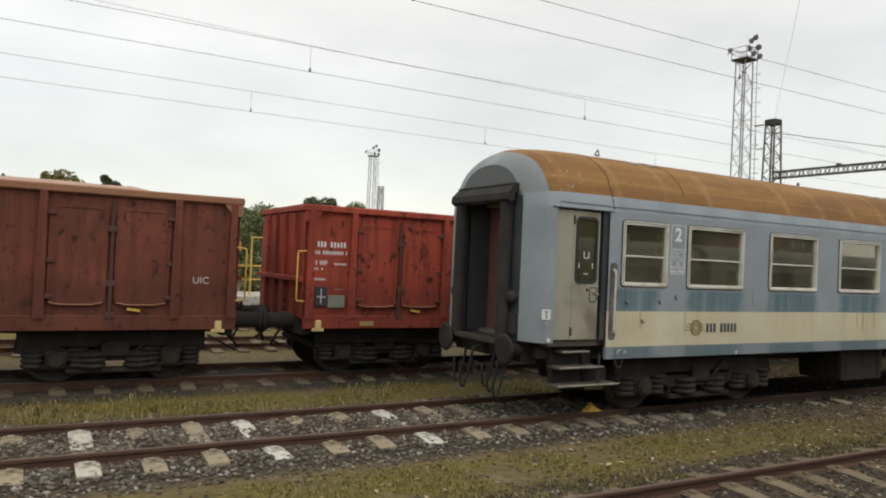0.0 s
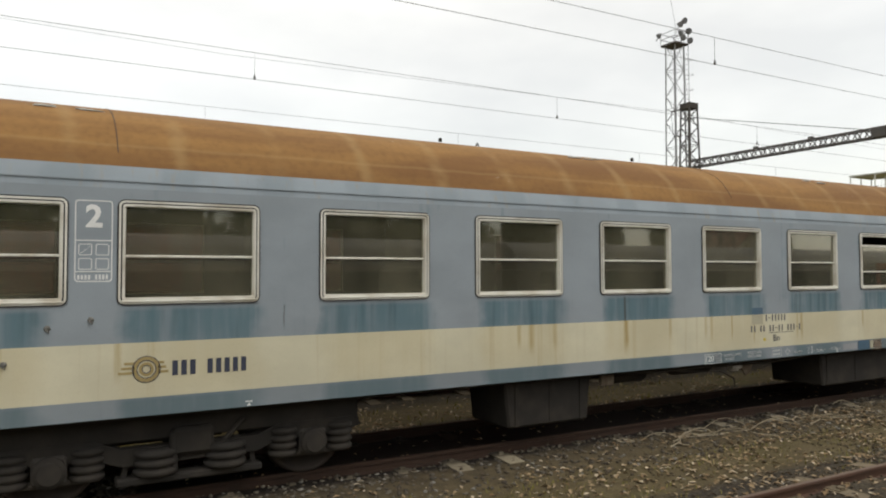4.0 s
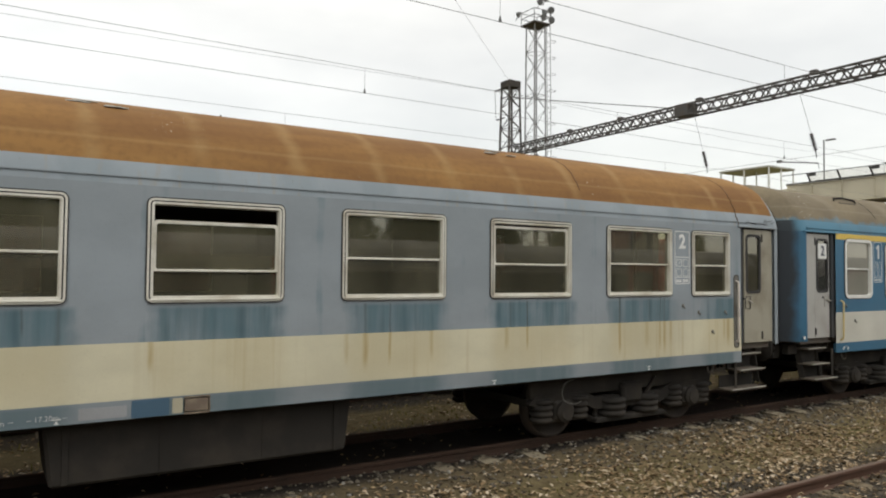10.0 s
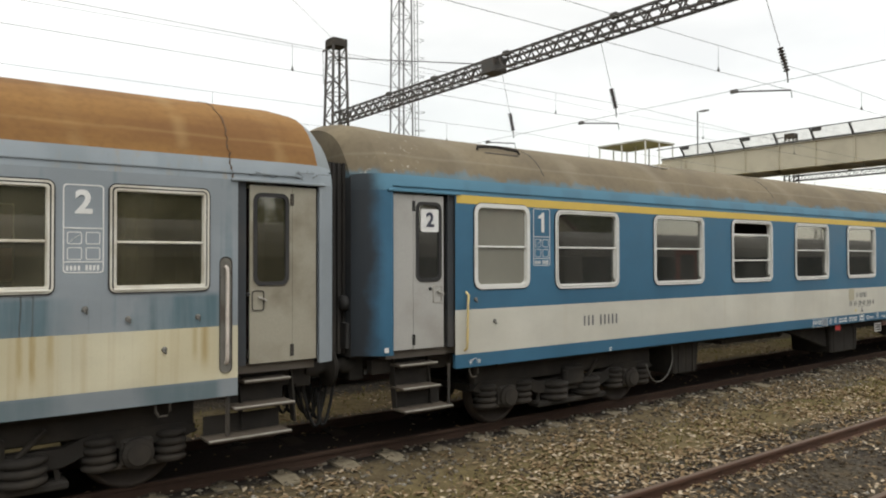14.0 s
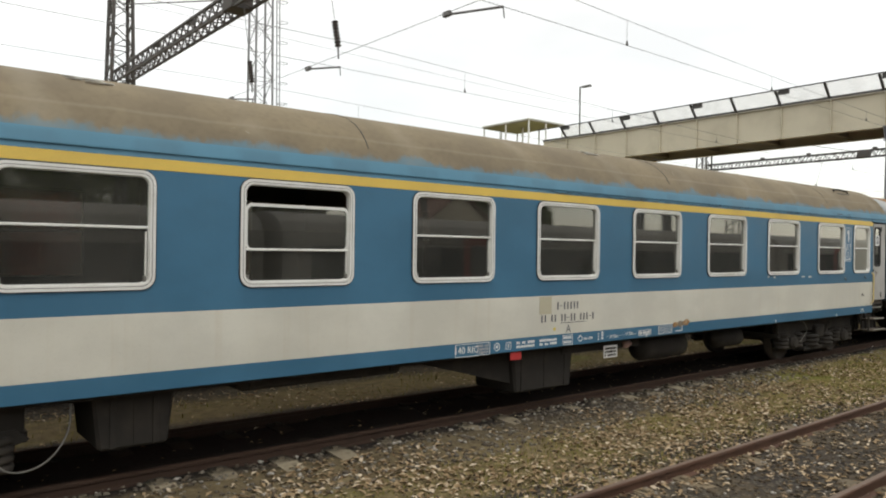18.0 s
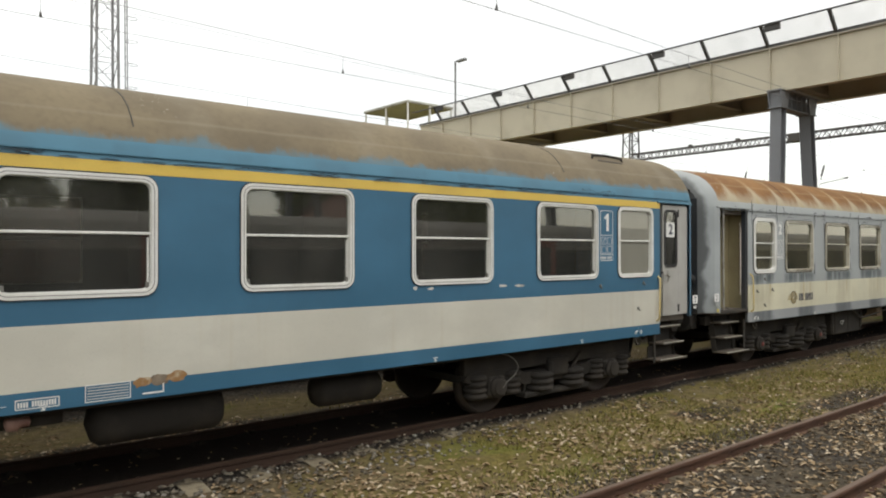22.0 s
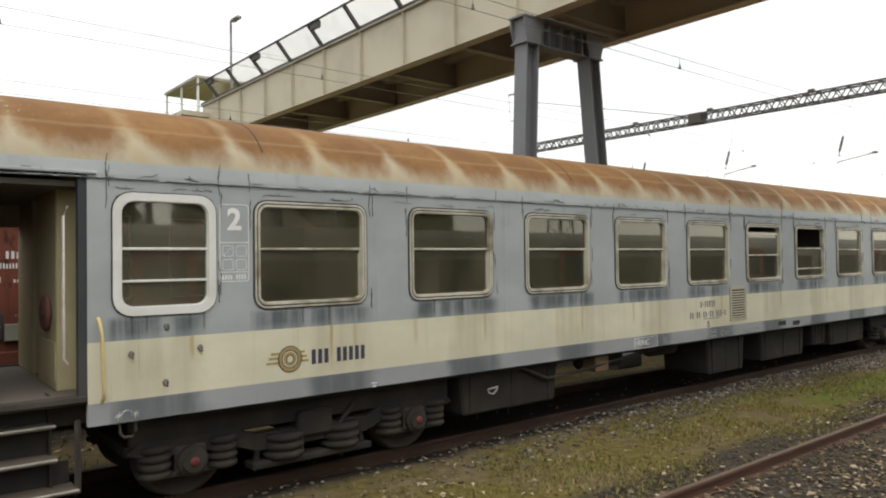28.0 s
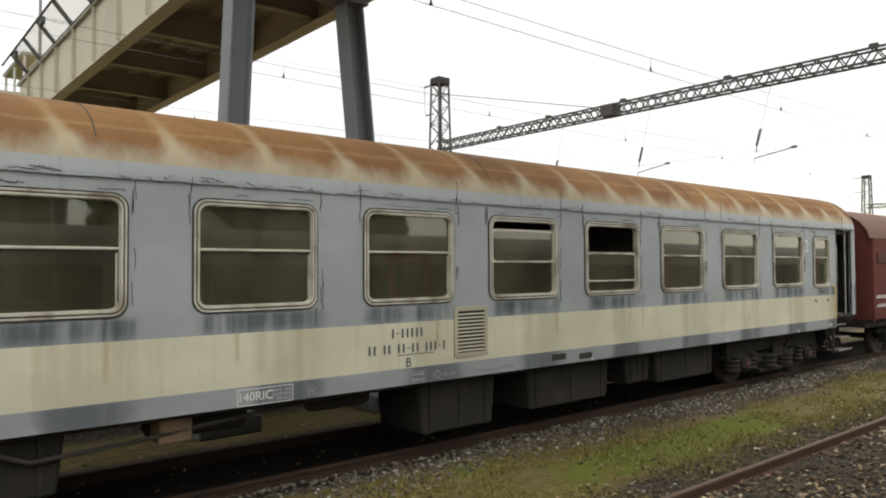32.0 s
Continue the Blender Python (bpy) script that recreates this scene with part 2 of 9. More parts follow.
# ---- materials ----
class Nodes:
    def __init__(self, name):
        self.mat = bpy.data.materials.new(name)
        self.mat.use_nodes = True
        self.nt = self.mat.node_tree
        self.bsdf = self.nt.nodes["Principled BSDF"]
        self.out = self.nt.nodes["Material Output"]
        self.coord = self.nt.nodes.new("ShaderNodeTexCoord").outputs["Object"]

    def link(self, a, socket):
        if hasattr(a, "is_output"):
            self.nt.links.new(a, socket)
        else:
            socket.default_value = a

    def noise(self, scale, detail=3.0, stretch=(1, 1, 1), shift=0.0, rough=0.55):
        mp = self.nt.nodes.new("ShaderNodeMapping")
        mp.inputs["Scale"].default_value = stretch
        mp.inputs["Location"].default_value = (shift, shift * 0.7, shift * 0.3)
        self.nt.links.new(self.coord, mp.inputs["Vector"])
        n = self.nt.nodes.new("ShaderNodeTexNoise")
        n.inputs["Scale"].default_value, n.inputs["Detail"].default_value, n.inputs["Roughness"].default_value = scale, detail, rough
        self.nt.links.new(mp.outputs[0], n.inputs["Vector"])
        return n.outputs[0]

    def ramp(self, v, a, b, lo=0.0, hi=1.0, soft=True):
        n = self.nt.nodes.new("ShaderNodeMapRange")
        if soft:
            n.interpolation_type = "SMOOTHSTEP"
        for key, val in (("From Min", a), ("From Max", b), ("To Min", lo), ("To Max", hi)):
            n.inputs[key].default_value = val
        self.link(v, n.inputs["Value"])
        return n.outputs[0]

    def math(self, op, a, b=0.0):
        n = self.nt.nodes.new("ShaderNodeMath")
        n.operation = op
        self.link(a, n.inputs[0])
        self.link(b, n.inputs[1])
        return n.outputs[0]

    def axis(self, k):
        n = self.nt.nodes.new("ShaderNodeSeparateXYZ")
        self.nt.links.new(self.coord, n.inputs[0])
        return n.outputs[k]

    def mix(self, fac, a, b):
        n = self.nt.nodes.new("ShaderNodeMix")
        n.data_type = "RGBA"
        self.link(fac, n.inputs["Factor"])
        for val, key in ((a, 6), (b, 7)):
            self.link(val if hasattr(val, "is_output") else (*val, 1.0), n.inputs[key])
        return n.outputs[2]

    def island(self):
        return self.nt.nodes.new("ShaderNodeNewGeometry").outputs["Random Per Island"]

    def own(self):
        return self.nt.nodes.new("ShaderNodeObjectInfo").outputs["Random"]

    def finish(self, colour, rough=0.7, metal=0.0, bump=0.0, height=None, distance=0.01, spec=None):
        self.link(colour if hasattr(colour, "is_output") else (*colour, 1.0), self.bsdf.inputs["Base Color"])
        self.link(rough, self.bsdf.inputs["Roughness"])
        self.link(metal, self.bsdf.inputs["Metallic"])
        if spec is not None:
            self.bsdf.inputs["Specular IOR Level"].default_value = spec
        if bump and height is not None:
            b = self.nt.nodes.new("ShaderNodeBump")
            b.inputs["Strength"].default_value, b.inputs["Distance"].default_value = bump, distance
            self.link(height, b.inputs["Height"])
            self.nt.links.new(b.outputs[0], self.bsdf.inputs["Normal"])
        return self.mat


def shade(c, k):
    return tuple(min(1.0, q * k) for q in c)


def plain(name, c, rough=0.6, metal=0.0, dirt=(0.10, 0.085, 0.065), amount=0.35, big=1.3, fine=70, bump=0.12, spec=None):
    """Paint or metal with dirt in patches and a fine grain."""
    n = Nodes(name)
    patch = n.ramp(n.noise(big, 5), 0.42, 0.75, 0.0, amount)
    grain = n.noise(fine, 4)
    col = n.mix(n.ramp(grain, 0.3, 0.75), shade(c, 0.93), shade(c, 1.05))
    col = n.mix(patch, col, dirt)
    return n.finish(col, n.ramp(grain, 0.2, 0.8, rough - 0.08, min(1, rough + 0.12)), metal, bump, grain, 0.004, spec)


def coach_paint(name, c, stain, x0, pitch, width, z_top, z_bottom, amount, drips=0.5, drip=(0.06, 0.055, 0.05), fade=None, gloss=0.42, rust=0.0, first=1.5, last=24.9, runs=(), run_colour=(0.35, 0.25, 0.095), spec=0.25, soot_and_shade=0.0, even=0.4, washes=0.0, soot_shade_mix=0.93):
    """Old coach paint: a washed stain under each window, thin run marks, chalky patches."""
    n = Nodes(name)
    x, z = n.axis(0), n.axis(2)
    wob = n.math("MULTIPLY", n.math("SUBTRACT", n.noise(2.3, 3), 0.5), 0.35)
    u = n.math("FRACT", n.math("DIVIDE", n.math("SUBTRACT", n.math("ADD", x, wob), x0), pitch))
    edge = width / pitch
    under = n.math("MULTIPLY", n.ramp(u, -0.02, 0.09), n.ramp(u, edge - 0.06, edge + 0.08, 1.0, 0.0))
    under = n.math("MULTIPLY", under, n.math("MULTIPLY", n.ramp(x, first, first + 0.1), n.ramp(x, last - 0.1, last, 1.0, 0.0)))
    below = n.math("MULTIPLY", n.ramp(z, z_top - 0.06, z_top + 0.02, 1.0, 0.0), n.ramp(z, z_bottom, z_bottom + 0.5 * (z_top - z_bottom), 0.55, 1.0))
    streak = n.math("ADD", n.math("MULTIPLY", n.noise(1.0, 5, (5.5, 5.5, 0.5)), 0.65), n.math("MULTIPLY", n.noise(1.3, 5, (1, 1, 1.2), 15.0), 0.35))
    fine = n.noise(1.0, 4, (34, 34, 0.7), 3.0)
    patch = n.noise(0.9, 6, (1, 1, 1.6), 7.0)
    grain = n.noise(60, 3)
    col = n.mix(n.ramp(patch, 0.35, 0.7), shade(c, 0.92), shade(c, 1.07))
    if fade:
        col = n.mix(n.ramp(streak, 0.55, 0.8, 0.0, 0.45), col, fade)
    col = n.mix(n.math("MULTIPLY", n.math("MULTIPLY", under, below), n.ramp(streak, 0.40 - 0.4 * even, 0.60, even * amount, amount)), col, stain)
    if washes:
        broad = n.math("ADD", n.math("MULTIPLY", n.noise(1.0, 4, (7.5, 7.5, 0.10), 41.0), 0.7), n.math("MULTIPLY", n.noise(1.6, 4, (1, 1, 1.4), 43.0), 0.3))
        col = n.mix(n.ramp(broad, 0.56, 0.70, 0.0, washes), col, stain)
        dark = n.noise(1.0, 2, (9, 9, 0.6), 47.0)
        col = n.mix(n.math("MULTIPLY", n.math("MULTIPLY", under, below), n.ramp(dark, 0.46, 0.78, 0.0, 0.6)), col, shade(stain, 0.6))
    run = n.math("MULTIPLY", n.ramp(fine, 0.6, 0.78, 0.0, drips), n.ramp(n.noise(0.7, 3, (1.5, 1.5, 0.6), 11.0), 0.45, 0.7))
    col = n.mix(n.math("MULTIPLY", run, n.ramp(z, z_top + 0.1, z_top - 0.25)), col, drip)
    if runs:
        weave = n.math("MULTIPLY", n.math("SUBTRACT", n.noise(1.0, 3, (3, 3, 2.2), 31.0), 0.5), 0.05)
        xw = n.math("ADD", x, weave)
        total = None
        for xi, wi, top, end, force in runs:
            side = n.ramp(n.math("ABSOLUTE", n.math("SUBTRACT", xw, xi)), 0.0, 0.95 * wi, force, 0.0)
            fall = n.math("MULTIPLY", n.ramp(z, end, end + 0.5 * (top - end)), n.ramp(z, top - 0.01, top + 0.02, 1.0, 0.0))
            one = n.math("MULTIPLY", side, fall)
            total = one if total is None else n.math("MAXIMUM", total, one)
        col = n.mix(n.math("MULTIPLY", total, n.ramp(n.noise(1.0, 4, (30, 30, 1.5), 8.0), 0.25, 0.6, 0.55, 1.0)), col, run_colour)
    if rust:
        mark = n.math("MULTIPLY", n.ramp(n.noise(1.0, 3, (10, 10, 0.22), 21.0), 0.52, 0.76, 0.0, rust), n.ramp(n.noise(0.8, 2, (1, 1, 0.2), 17.0), 0.42, 0.6))
        col = n.mix(mark, col, (0.33, 0.225, 0.08))
    col = n.mix(n.ramp(grain, 0.55, 0.85, 0.0, 0.16), col, (0.12, 0.11, 0.09))
    # soot on the end corner, with the shade of the coach gap painted in
    if soot_and_shade:
        col = n.mix(n.ramp(n.math("ADD", x, n.math("MULTIPLY", n.math("SUBTRACT", n.noise(2.0, 5), 0.5), 0.3)), 0.35 * soot_and_shade, soot_and_shade, soot_shade_mix, 0.0), col, (0.022, 0.022, 0.023))
    return n.finish(col, n.ramp(patch, 0.3, 0.7, gloss, gloss + 0.2), 0.0, 0.12, n.noise(3.0, 3), 0.02, spec)


def roof_rust(name, base, dark, pale, pale_amount, rib, rib_amount, low_z=None, low=None, low_h=0.12, spike=0.35, slant=0.12, flow=(0.8, 1, 1.4)):
    """A weathered sheet roof: rust in clouds, a narrow paler wash at each rib, pale spots and a washed lower edge."""
    n = Nodes(name)
    x, z = n.axis(0), n.axis(2)
    clouds = n.noise(1.1, 6, flow)
    fine = n.noise(14, 5)
    col = n.mix(n.ramp(clouds, 0.32, 0.68), dark, base)
    col = n.mix(n.ramp(fine, 0.4, 0.75, 0.0, 0.35), col, shade(dark, 0.8))
    crease = n.math("ABSOLUTE", n.math("SUBTRACT", n.math("ADD", z, n.math("MULTIPLY", n.math("SUBTRACT", n.noise(2.0, 3), 0.5), 0.04)), 3.86))
    col = n.mix(n.ramp(crease, 0.0, 0.03, 0.22, 0.0), col, pale)
    lean = n.math("ADD", x, n.math("MULTIPLY", z, slant))
    wob = n.math("MULTIPLY", n.math("SUBTRACT", n.noise(2.6, 4), 0.5), rib * 0.22)
    u = n.math("PINGPONG", n.math("ADD", lean, wob), rib / 2)
    if low_z is not None:
        rise = n.math("POWER", n.ramp(u, 0.0, rib * 0.30, 1.0, 0.0, soft=False), 2.0)
        h = n.math("ADD", z, n.math("MULTIPLY", n.math("SUBTRACT", n.noise(3.2, 6, (1.4, 1, 0.8), 2.0, 0.65), 0.5), 0.30))
        h = n.math("SUBTRACT", h, n.math("MULTIPLY", rise, spike))
        col = n.mix(n.ramp(h, low_z, low_z + low_h, 0.9, 0.0), col, low)
    wash = n.math("MULTIPLY", n.ramp(u, 0.0, rib * 0.13, 1.0, 0.0), n.ramp(n.noise(1.0, 4, (0.9, 1, 2.5), 5.0), 0.36, 0.62, 0.15, 1.0))
    col = n.mix(n.math("MULTIPLY", wash, rib_amount), col, pale)
    spots = n.math("MULTIPLY", n.ramp(n.noise(22, 3, (1, 1, 1), 9.0), 0.64, 0.70), n.ramp(n.noise(0.8, 3, (1, 1, 1), 4.0), 0.58, 0.68))
    col = n.mix(n.math("MULTIPLY", spots, pale_amount), col, (0.55, 0.52, 0.45))
    return n.finish(col, 0.82, 0.0, 0.3, fine, 0.006, 0.25)


def glass(name, tint, film, film_amount, mirror=0.075, vary=0.5):
    """A dirty window pane: clear through, a mirror at its face, and a dust film."""
    n = Nodes(name)
    nt = n.nt
    clear = nt.nodes.new("ShaderNodeBsdfTransparent")
    clear.inputs[0].default_value = (*tint, 1)
    gloss = nt.nodes.new("ShaderNodeBsdfGlossy")
    gloss.inputs["Roughness"].default_value = 0.03
    gloss.inputs["Color"].default_value = (0.95, 0.95, 0.92, 1)
    lw = nt.nodes.new("ShaderNodeLayerWeight")
    lw.inputs["Blend"].default_value = 0.5
    fres = n.ramp(n.math("POWER", lw.outputs["Facing"], 3.5), 0.0, 1.0, mirror, 1.0, soft=False)
    dust = nt.nodes.new("ShaderNodeBsdfDiffuse")
    dust.inputs[0].default_value = (*film, 1)
    m1, m2 = nt.nodes.new("ShaderNodeMixShader"), nt.nodes.new("ShaderNodeMixShader")
    n.link(n.ramp(n.noise(1.8, 5, (1, 1, 0.7)), 0.3, 0.75, film_amount * (1 - vary), film_amount * (1 + vary)), m1.inputs[0])
    nt.links.new(clear.outputs[0], m1.inputs[1])
    nt.links.new(dust.outputs[0], m1.inputs[2])
    nt.links.new(fres, m2.inputs[0])
    nt.links.new(m1.outputs[0], m2.inputs[1])
    nt.links.new(gloss.outputs[0], m2.inputs[2])
    nt.links.new(m2.outputs[0], n.out.inputs["Surface"])
    return n.mat


BLUEGREY, TEAL, CREAM = (0.250, 0.315, 0.40), (0.062, 0.125, 0.17), (0.53, 0.495, 0.365)
paint_a = coach_paint("faded_blue_grey_paint", (0.257, 0.289, 0.312), (0.078, 0.145, 0.172), 3.10, 2.092, 1.38, 2.22, 1.7, 0.85, 0.5, even=0.3, washes=0.5, fade=(0.29, 0.315, 0.335), runs=[(9.82, 0.04, 2.2, 1.5, 0.95), (4.78, 0.015, 2.2, 1.9, 0.8), (1.76, 0.02, 2.2, 1.9, 0.8), (18.04, 0.03, 2.2, 1.6, 0.55), (18.37, 0.018, 2.2, 1.4, 0.9), (20.44, 0.018, 2.2, 1.4, 0.9), (20.16, 0.025, 2.2, 1.6, 0.5), (13.76, 0.02, 2.22, 1.5, 0.6), (13.86, 0.025, 2.22, 1.5, 0.6), (14.89, 0.035, 2.2, 1.5, 0.45), (22.18, 0.028, 2.22, 1.5, 0.85), (22.81, 0.012, 2.2, 1.75, 0.7), (23.05, 0.014, 2.22, 1.6, 0.95), (23.15, 0.016, 2.22, 1.5, 0.95), (14.6, 0.02, 2.2, 1.9, 0.6)], run_colour=(0.06, 0.065, 0.06))
cream_a = coach_paint("stained_cream_paint", (0.575, 0.54, 0.395), (0.46, 0.385, 0.215), 3.10, 2.092, 1.38, 1.9, 1.25, 0.35, 0.35, (0.27, 0.2, 0.1), rust=0.3, runs=[(9.84, 0.075, 1.87, 1.32, 1.0), (7.95, 0.06, 1.87, 1.5, 0.6), (8.15, 0.08, 1.87, 1.4, 0.7), (8.55, 0.06, 1.87, 1.45, 0.6), (10.74, 0.05, 1.87, 1.5, 0.6), (11.64, 0.05, 1.87, 1.4, 0.65), (13.9, 0.07, 1.87, 1.5, 0.6), (15.7, 0.05, 1.87, 1.5, 0.6), (18.04, 0.06, 1.87, 1.38, 0.8), (18.37, 0.035, 1.87, 1.42, 0.8), (18.94, 0.05, 1.87, 1.45, 0.5), (17.8, 0.05, 1.87, 1.45, 0.45), (20.44, 0.035, 1.87, 1.5, 0.8), (13.78, 0.04, 1.87, 1.36, 0.6), (13.9, 0.05, 1.87, 1.34, 0.75), (12.11, 0.03, 1.87, 1.4, 0.8), (12.66, 0.03, 1.7, 1.35, 0.7), (11.51, 0.06, 1.87, 1.45, 0.5), (20.1, 0.06, 1.87, 1.5, 0.6), (22.18, 0.05, 1.87, 1.33, 0.85), (22.76, 0.08, 1.87, 1.4, 0.45), (23.05, 0.04, 1.87, 1.35, 0.75), (23.15, 0.045, 1.87, 1.33, 0.8), (23.29, 0.05, 1.87, 1.45, 0.5), (24.6, 0.05, 1.87, 1.45, 0.5), (24.7, 0.07, 1.87, 1.35, 0.75), (2.1, 0.05, 1.87, 1.5, 0.6), (3.1, 0.06, 1.87, 1.4, 0.6)])
skirt_a = coach_paint("faded_blue_skirt_paint", (0.225, 0.255, 0.275), (0.11, 0.155, 0.172), 3.10, 2.092, 1.38, 1.33, 1.0, 0.9, 0.4, fade=(0.25, 0.28, 0.30))
paint_b = coach_paint("blue_coach_paint", (0.042, 0.131, 0.216), (0.035, 0.10, 0.165), 3.2, 2.257, 1.4, 2.12, 1.85, 0.35, 0.25, (0.035, 0.07, 0.1), fade=(0.055, 0.15, 0.235), gloss=0.36, spec=0.35, soot_and_shade=0.36)
cant_a = coach_paint("washed_pale_blue_paint", (0.262, 0.300, 0.328), (0.15, 0.19, 0.21), 0.3, 1.04, 0.45, 3.75, 3.3, 0.3, 0.5, (0.13, 0.12, 0.10), fade=(0.31, 0.345, 0.36), rust=0.35)
cant_b = coach_paint("sun_faded_blue_paint", (0.085, 0.205, 0.29), (0.07, 0.15, 0.21), 0, 1.1, 0.5, 3.6, 3.4, 0.5, 0.4, soot_and_shade=0.4)
cream_b = coach_paint("grey_white_paint", (0.53, 0.52, 0.455), (0.48, 0.46, 0.385), 3.2, 2.257, 1.4, 1.9, 1.25, 0.25, 0.15, (0.3, 0.27, 0.2), rust=0.12)
paint_c = coach_paint("worn_grey_blue_paint", (0.333, 0.356, 0.360), (0.085, 0.105, 0.112), 2.95, 1.967, 1.37, 2.10, 1.85, 0.95, 0.8, (0.06, 0.06, 0.058), washes=0.22, soot_and_shade=0.15, soot_shade_mix=0.72, fade=(0.36, 0.375, 0.38), even=0.1, runs=[(3.82, 0.03, 2.1, 1.8, 0.9), (1.75, 0.02, 2.1, 1.85, 0.8), (1.88, 0.018, 2.1, 1.9, 0.8), (2.28, 0.018, 2.1, 1.93, 0.8), (2.42, 0.02, 2.1, 1.88, 0.8), (3.3, 0.02, 2.1, 1.85, 0.7), (3.5, 0.025, 2.1, 1.85, 0.8), (5.3, 0.03, 2.1, 1.85, 0.8), (5.75, 0.025, 2.1, 1.83, 0.8), (8.05, 0.03, 2.1, 1.8, 0.8), (10.2, 0.02, 2.1, 1.85, 0.7)], run_colour=(0.055, 0.058, 0.05))
cream_c = coach_paint("dirty_cream_paint", (0.60, 0.577, 0.44), (0.36, 0.325, 0.225), 3.55, 1.967, 0.75, 1.92, 1.2, 0.5, 0.45, (0.2, 0.175, 0.12), rust=0.25, even=0.15, runs=[(3.84, 0.04, 1.9, 1.33, 0.95), (4.15, 0.05, 1.9, 1.5, 0.5), (6.12, 0.05, 1.9, 1.45, 0.6), (8.07, 0.05, 1.9, 1.4, 0.6), (9.3, 0.05, 1.9, 1.5, 0.5), (11.9, 0.05, 1.9, 1.45, 0.6), (14.12, 0.05, 1.9, 1.5, 0.6), (16.2, 0.05, 1.9, 1.45, 0.5), (2.3, 0.04, 1.9, 1.6, 0.7), (5.0, 0.06, 1.9, 1.5, 0.4)])
skirt_c = coach_paint("dirty_grey_skirt_paint", (0.30, 0.315, 0.325), (0.10, 0.112, 0.122), 3.5, 1.967, 0.85, 1.37, 1.0, 0.9, 0.5, (0.05, 0.05, 0.05))
roof_a = roof_rust("rust_orange_roof", (0.27, 0.145, 0.048), (0.18, 0.09, 0.033), (0.37, 0.25, 0.115), 0.9, 1.04, 0.34, flow=(0.35, 1.6, 2.6))
roof_b = roof_rust("brown_grey_roof", (0.205, 0.168, 0.110), (0.15, 0.123, 0.084), (0.3, 0.27, 0.21), 0.8, 2.1, 0.25, 3.58, (0.11, 0.19, 0.24), 0.10, 0.06)
roof_c = roof_rust("streaked_rust_roof", (0.255, 0.135, 0.052), (0.175, 0.088, 0.036), (0.40, 0.31, 0.17), 0.7, 0.98, 0.5, 3.46, (0.43, 0.385, 0.285), 0.30, 0.24, 0.3)
yellow_line = plain("yellow_stripe_paint", (0.64, 0.45, 0.085), 0.5, dirt=(0.42, 0.29, 0.08), amount=0.35)
door_grey = plain("grey_door_paint", (0.385, 0.38, 0.355), 0.5, dirt=(0.22, 0.20, 0.165), amount=0.45, big=1.4)
door_cream = plain("dirty_cream_door", (0.325, 0.305, 0.243), 0.55, dirt=(0.14, 0.115, 0.075), amount=0.85, big=1.3, spec=0.3)
chrome = plain("cream_metal_frame", (0.66, 0.64, 0.565), 0.45, 0.15, dirt=(0.33, 0.27, 0.18), amount=0.6, big=3)
groove_shade = plain("grey_groove_shade", (0.17, 0.165, 0.155), 0.7, amount=0.3)
white_frame = plain("white_grey_window_frame", (0.66, 0.66, 0.63), 0.45, 0.0, dirt=(0.4, 0.38, 0.32), amount=0.35, big=3)
black_rubber = plain("black_rubber", (0.020, 0.020, 0.020), 0.75, dirt=(0.07, 0.065, 0.06), amount=0.4)
end_dark = plain("sooty_end_wall", (0.045, 0.05, 0.055), 0.7, dirt=(0.09, 0.08, 0.07), amount=0.5, spec=0.18)
under_dark = plain("sooty_underframe", (0.031, 0.0285, 0.0255), 0.88, dirt=(0.07, 0.059, 0.047), amount=0.5, big=2.2, spec=0.18)
under_grey = plain("dusty_grey_equipment", (0.052, 0.048, 0.043), 0.88, dirt=(0.10, 0.083, 0.065), amount=0.6, big=2, spec=0.18)
wheel_steel = plain("brown_wheel_steel", (0.045, 0.036, 0.029), 0.75, 0.15, dirt=(0.07, 0.05, 0.037), amount=0.6, big=4)
red_hub = plain("red_hub_paint", (0.13, 0.022, 0.017), 0.65, dirt=(0.04, 0.035, 0.03), amount=0.7, big=5)
step_worn = plain("worn_step_edge", (0.42, 0.40, 0.36), 0.45, 0.5, amount=0.5, big=5)
eye_steel = plain("dull_eye_steel", (0.16, 0.155, 0.14), 0.5, 0.3, dirt=(0.07, 0.06, 0.045), amount=0.5, big=20)
cable_grey = plain("dusty_grey_cable", (0.11, 0.105, 0.095), 0.7, dirt=(0.12, 0.11, 0.09), amount=0.4)
white_paint = plain("white_marking", (0.72, 0.72, 0.70), 0.6, amount=0.15)
blue_ink = plain("dark_blue_lettering", (0.035, 0.04, 0.065), 0.6, amount=0.1)
grey_ink = plain("grey_lettering", (0.085, 0.088, 0.10), 0.6, amount=0.2)
gold_ink = plain("ochre_emblem_paint", (0.33, 0.25, 0.10), 0.6, amount=0.3)
handrail_yellow = plain("worn_yellow_handrail", (0.60, 0.47, 0.20), 0.5, dirt=(0.5, 0.44, 0.3), amount=0.6, big=7)
handrail_pale = plain("pale_handrail", (0.62, 0.56, 0.50), 0.5, amount=0.35, big=6)
pane_old = glass("dirty_pane", (0.66, 0.65, 0.54), (0.21, 0.195, 0.135), 0.21, 0.095)
pane_dusty = glass("olive_dusty_pane", (0.40, 0.39, 0.29), (0.165, 0.15, 0.095), 0.28, 0.085)
pane_clear = glass("dark_pane", (0.55, 0.56, 0.53), (0.2, 0.195, 0.175), 0.10, 0.11)
pane_frost = glass("frosted_pane", (0.2, 0.2, 0.18), (0.25, 0.245, 0.205), 0.86, 0.05, 0.06)
inside_wall = plain("brown_interior_panel", (0.085, 0.07, 0.05), 0.6, amount=0.2)
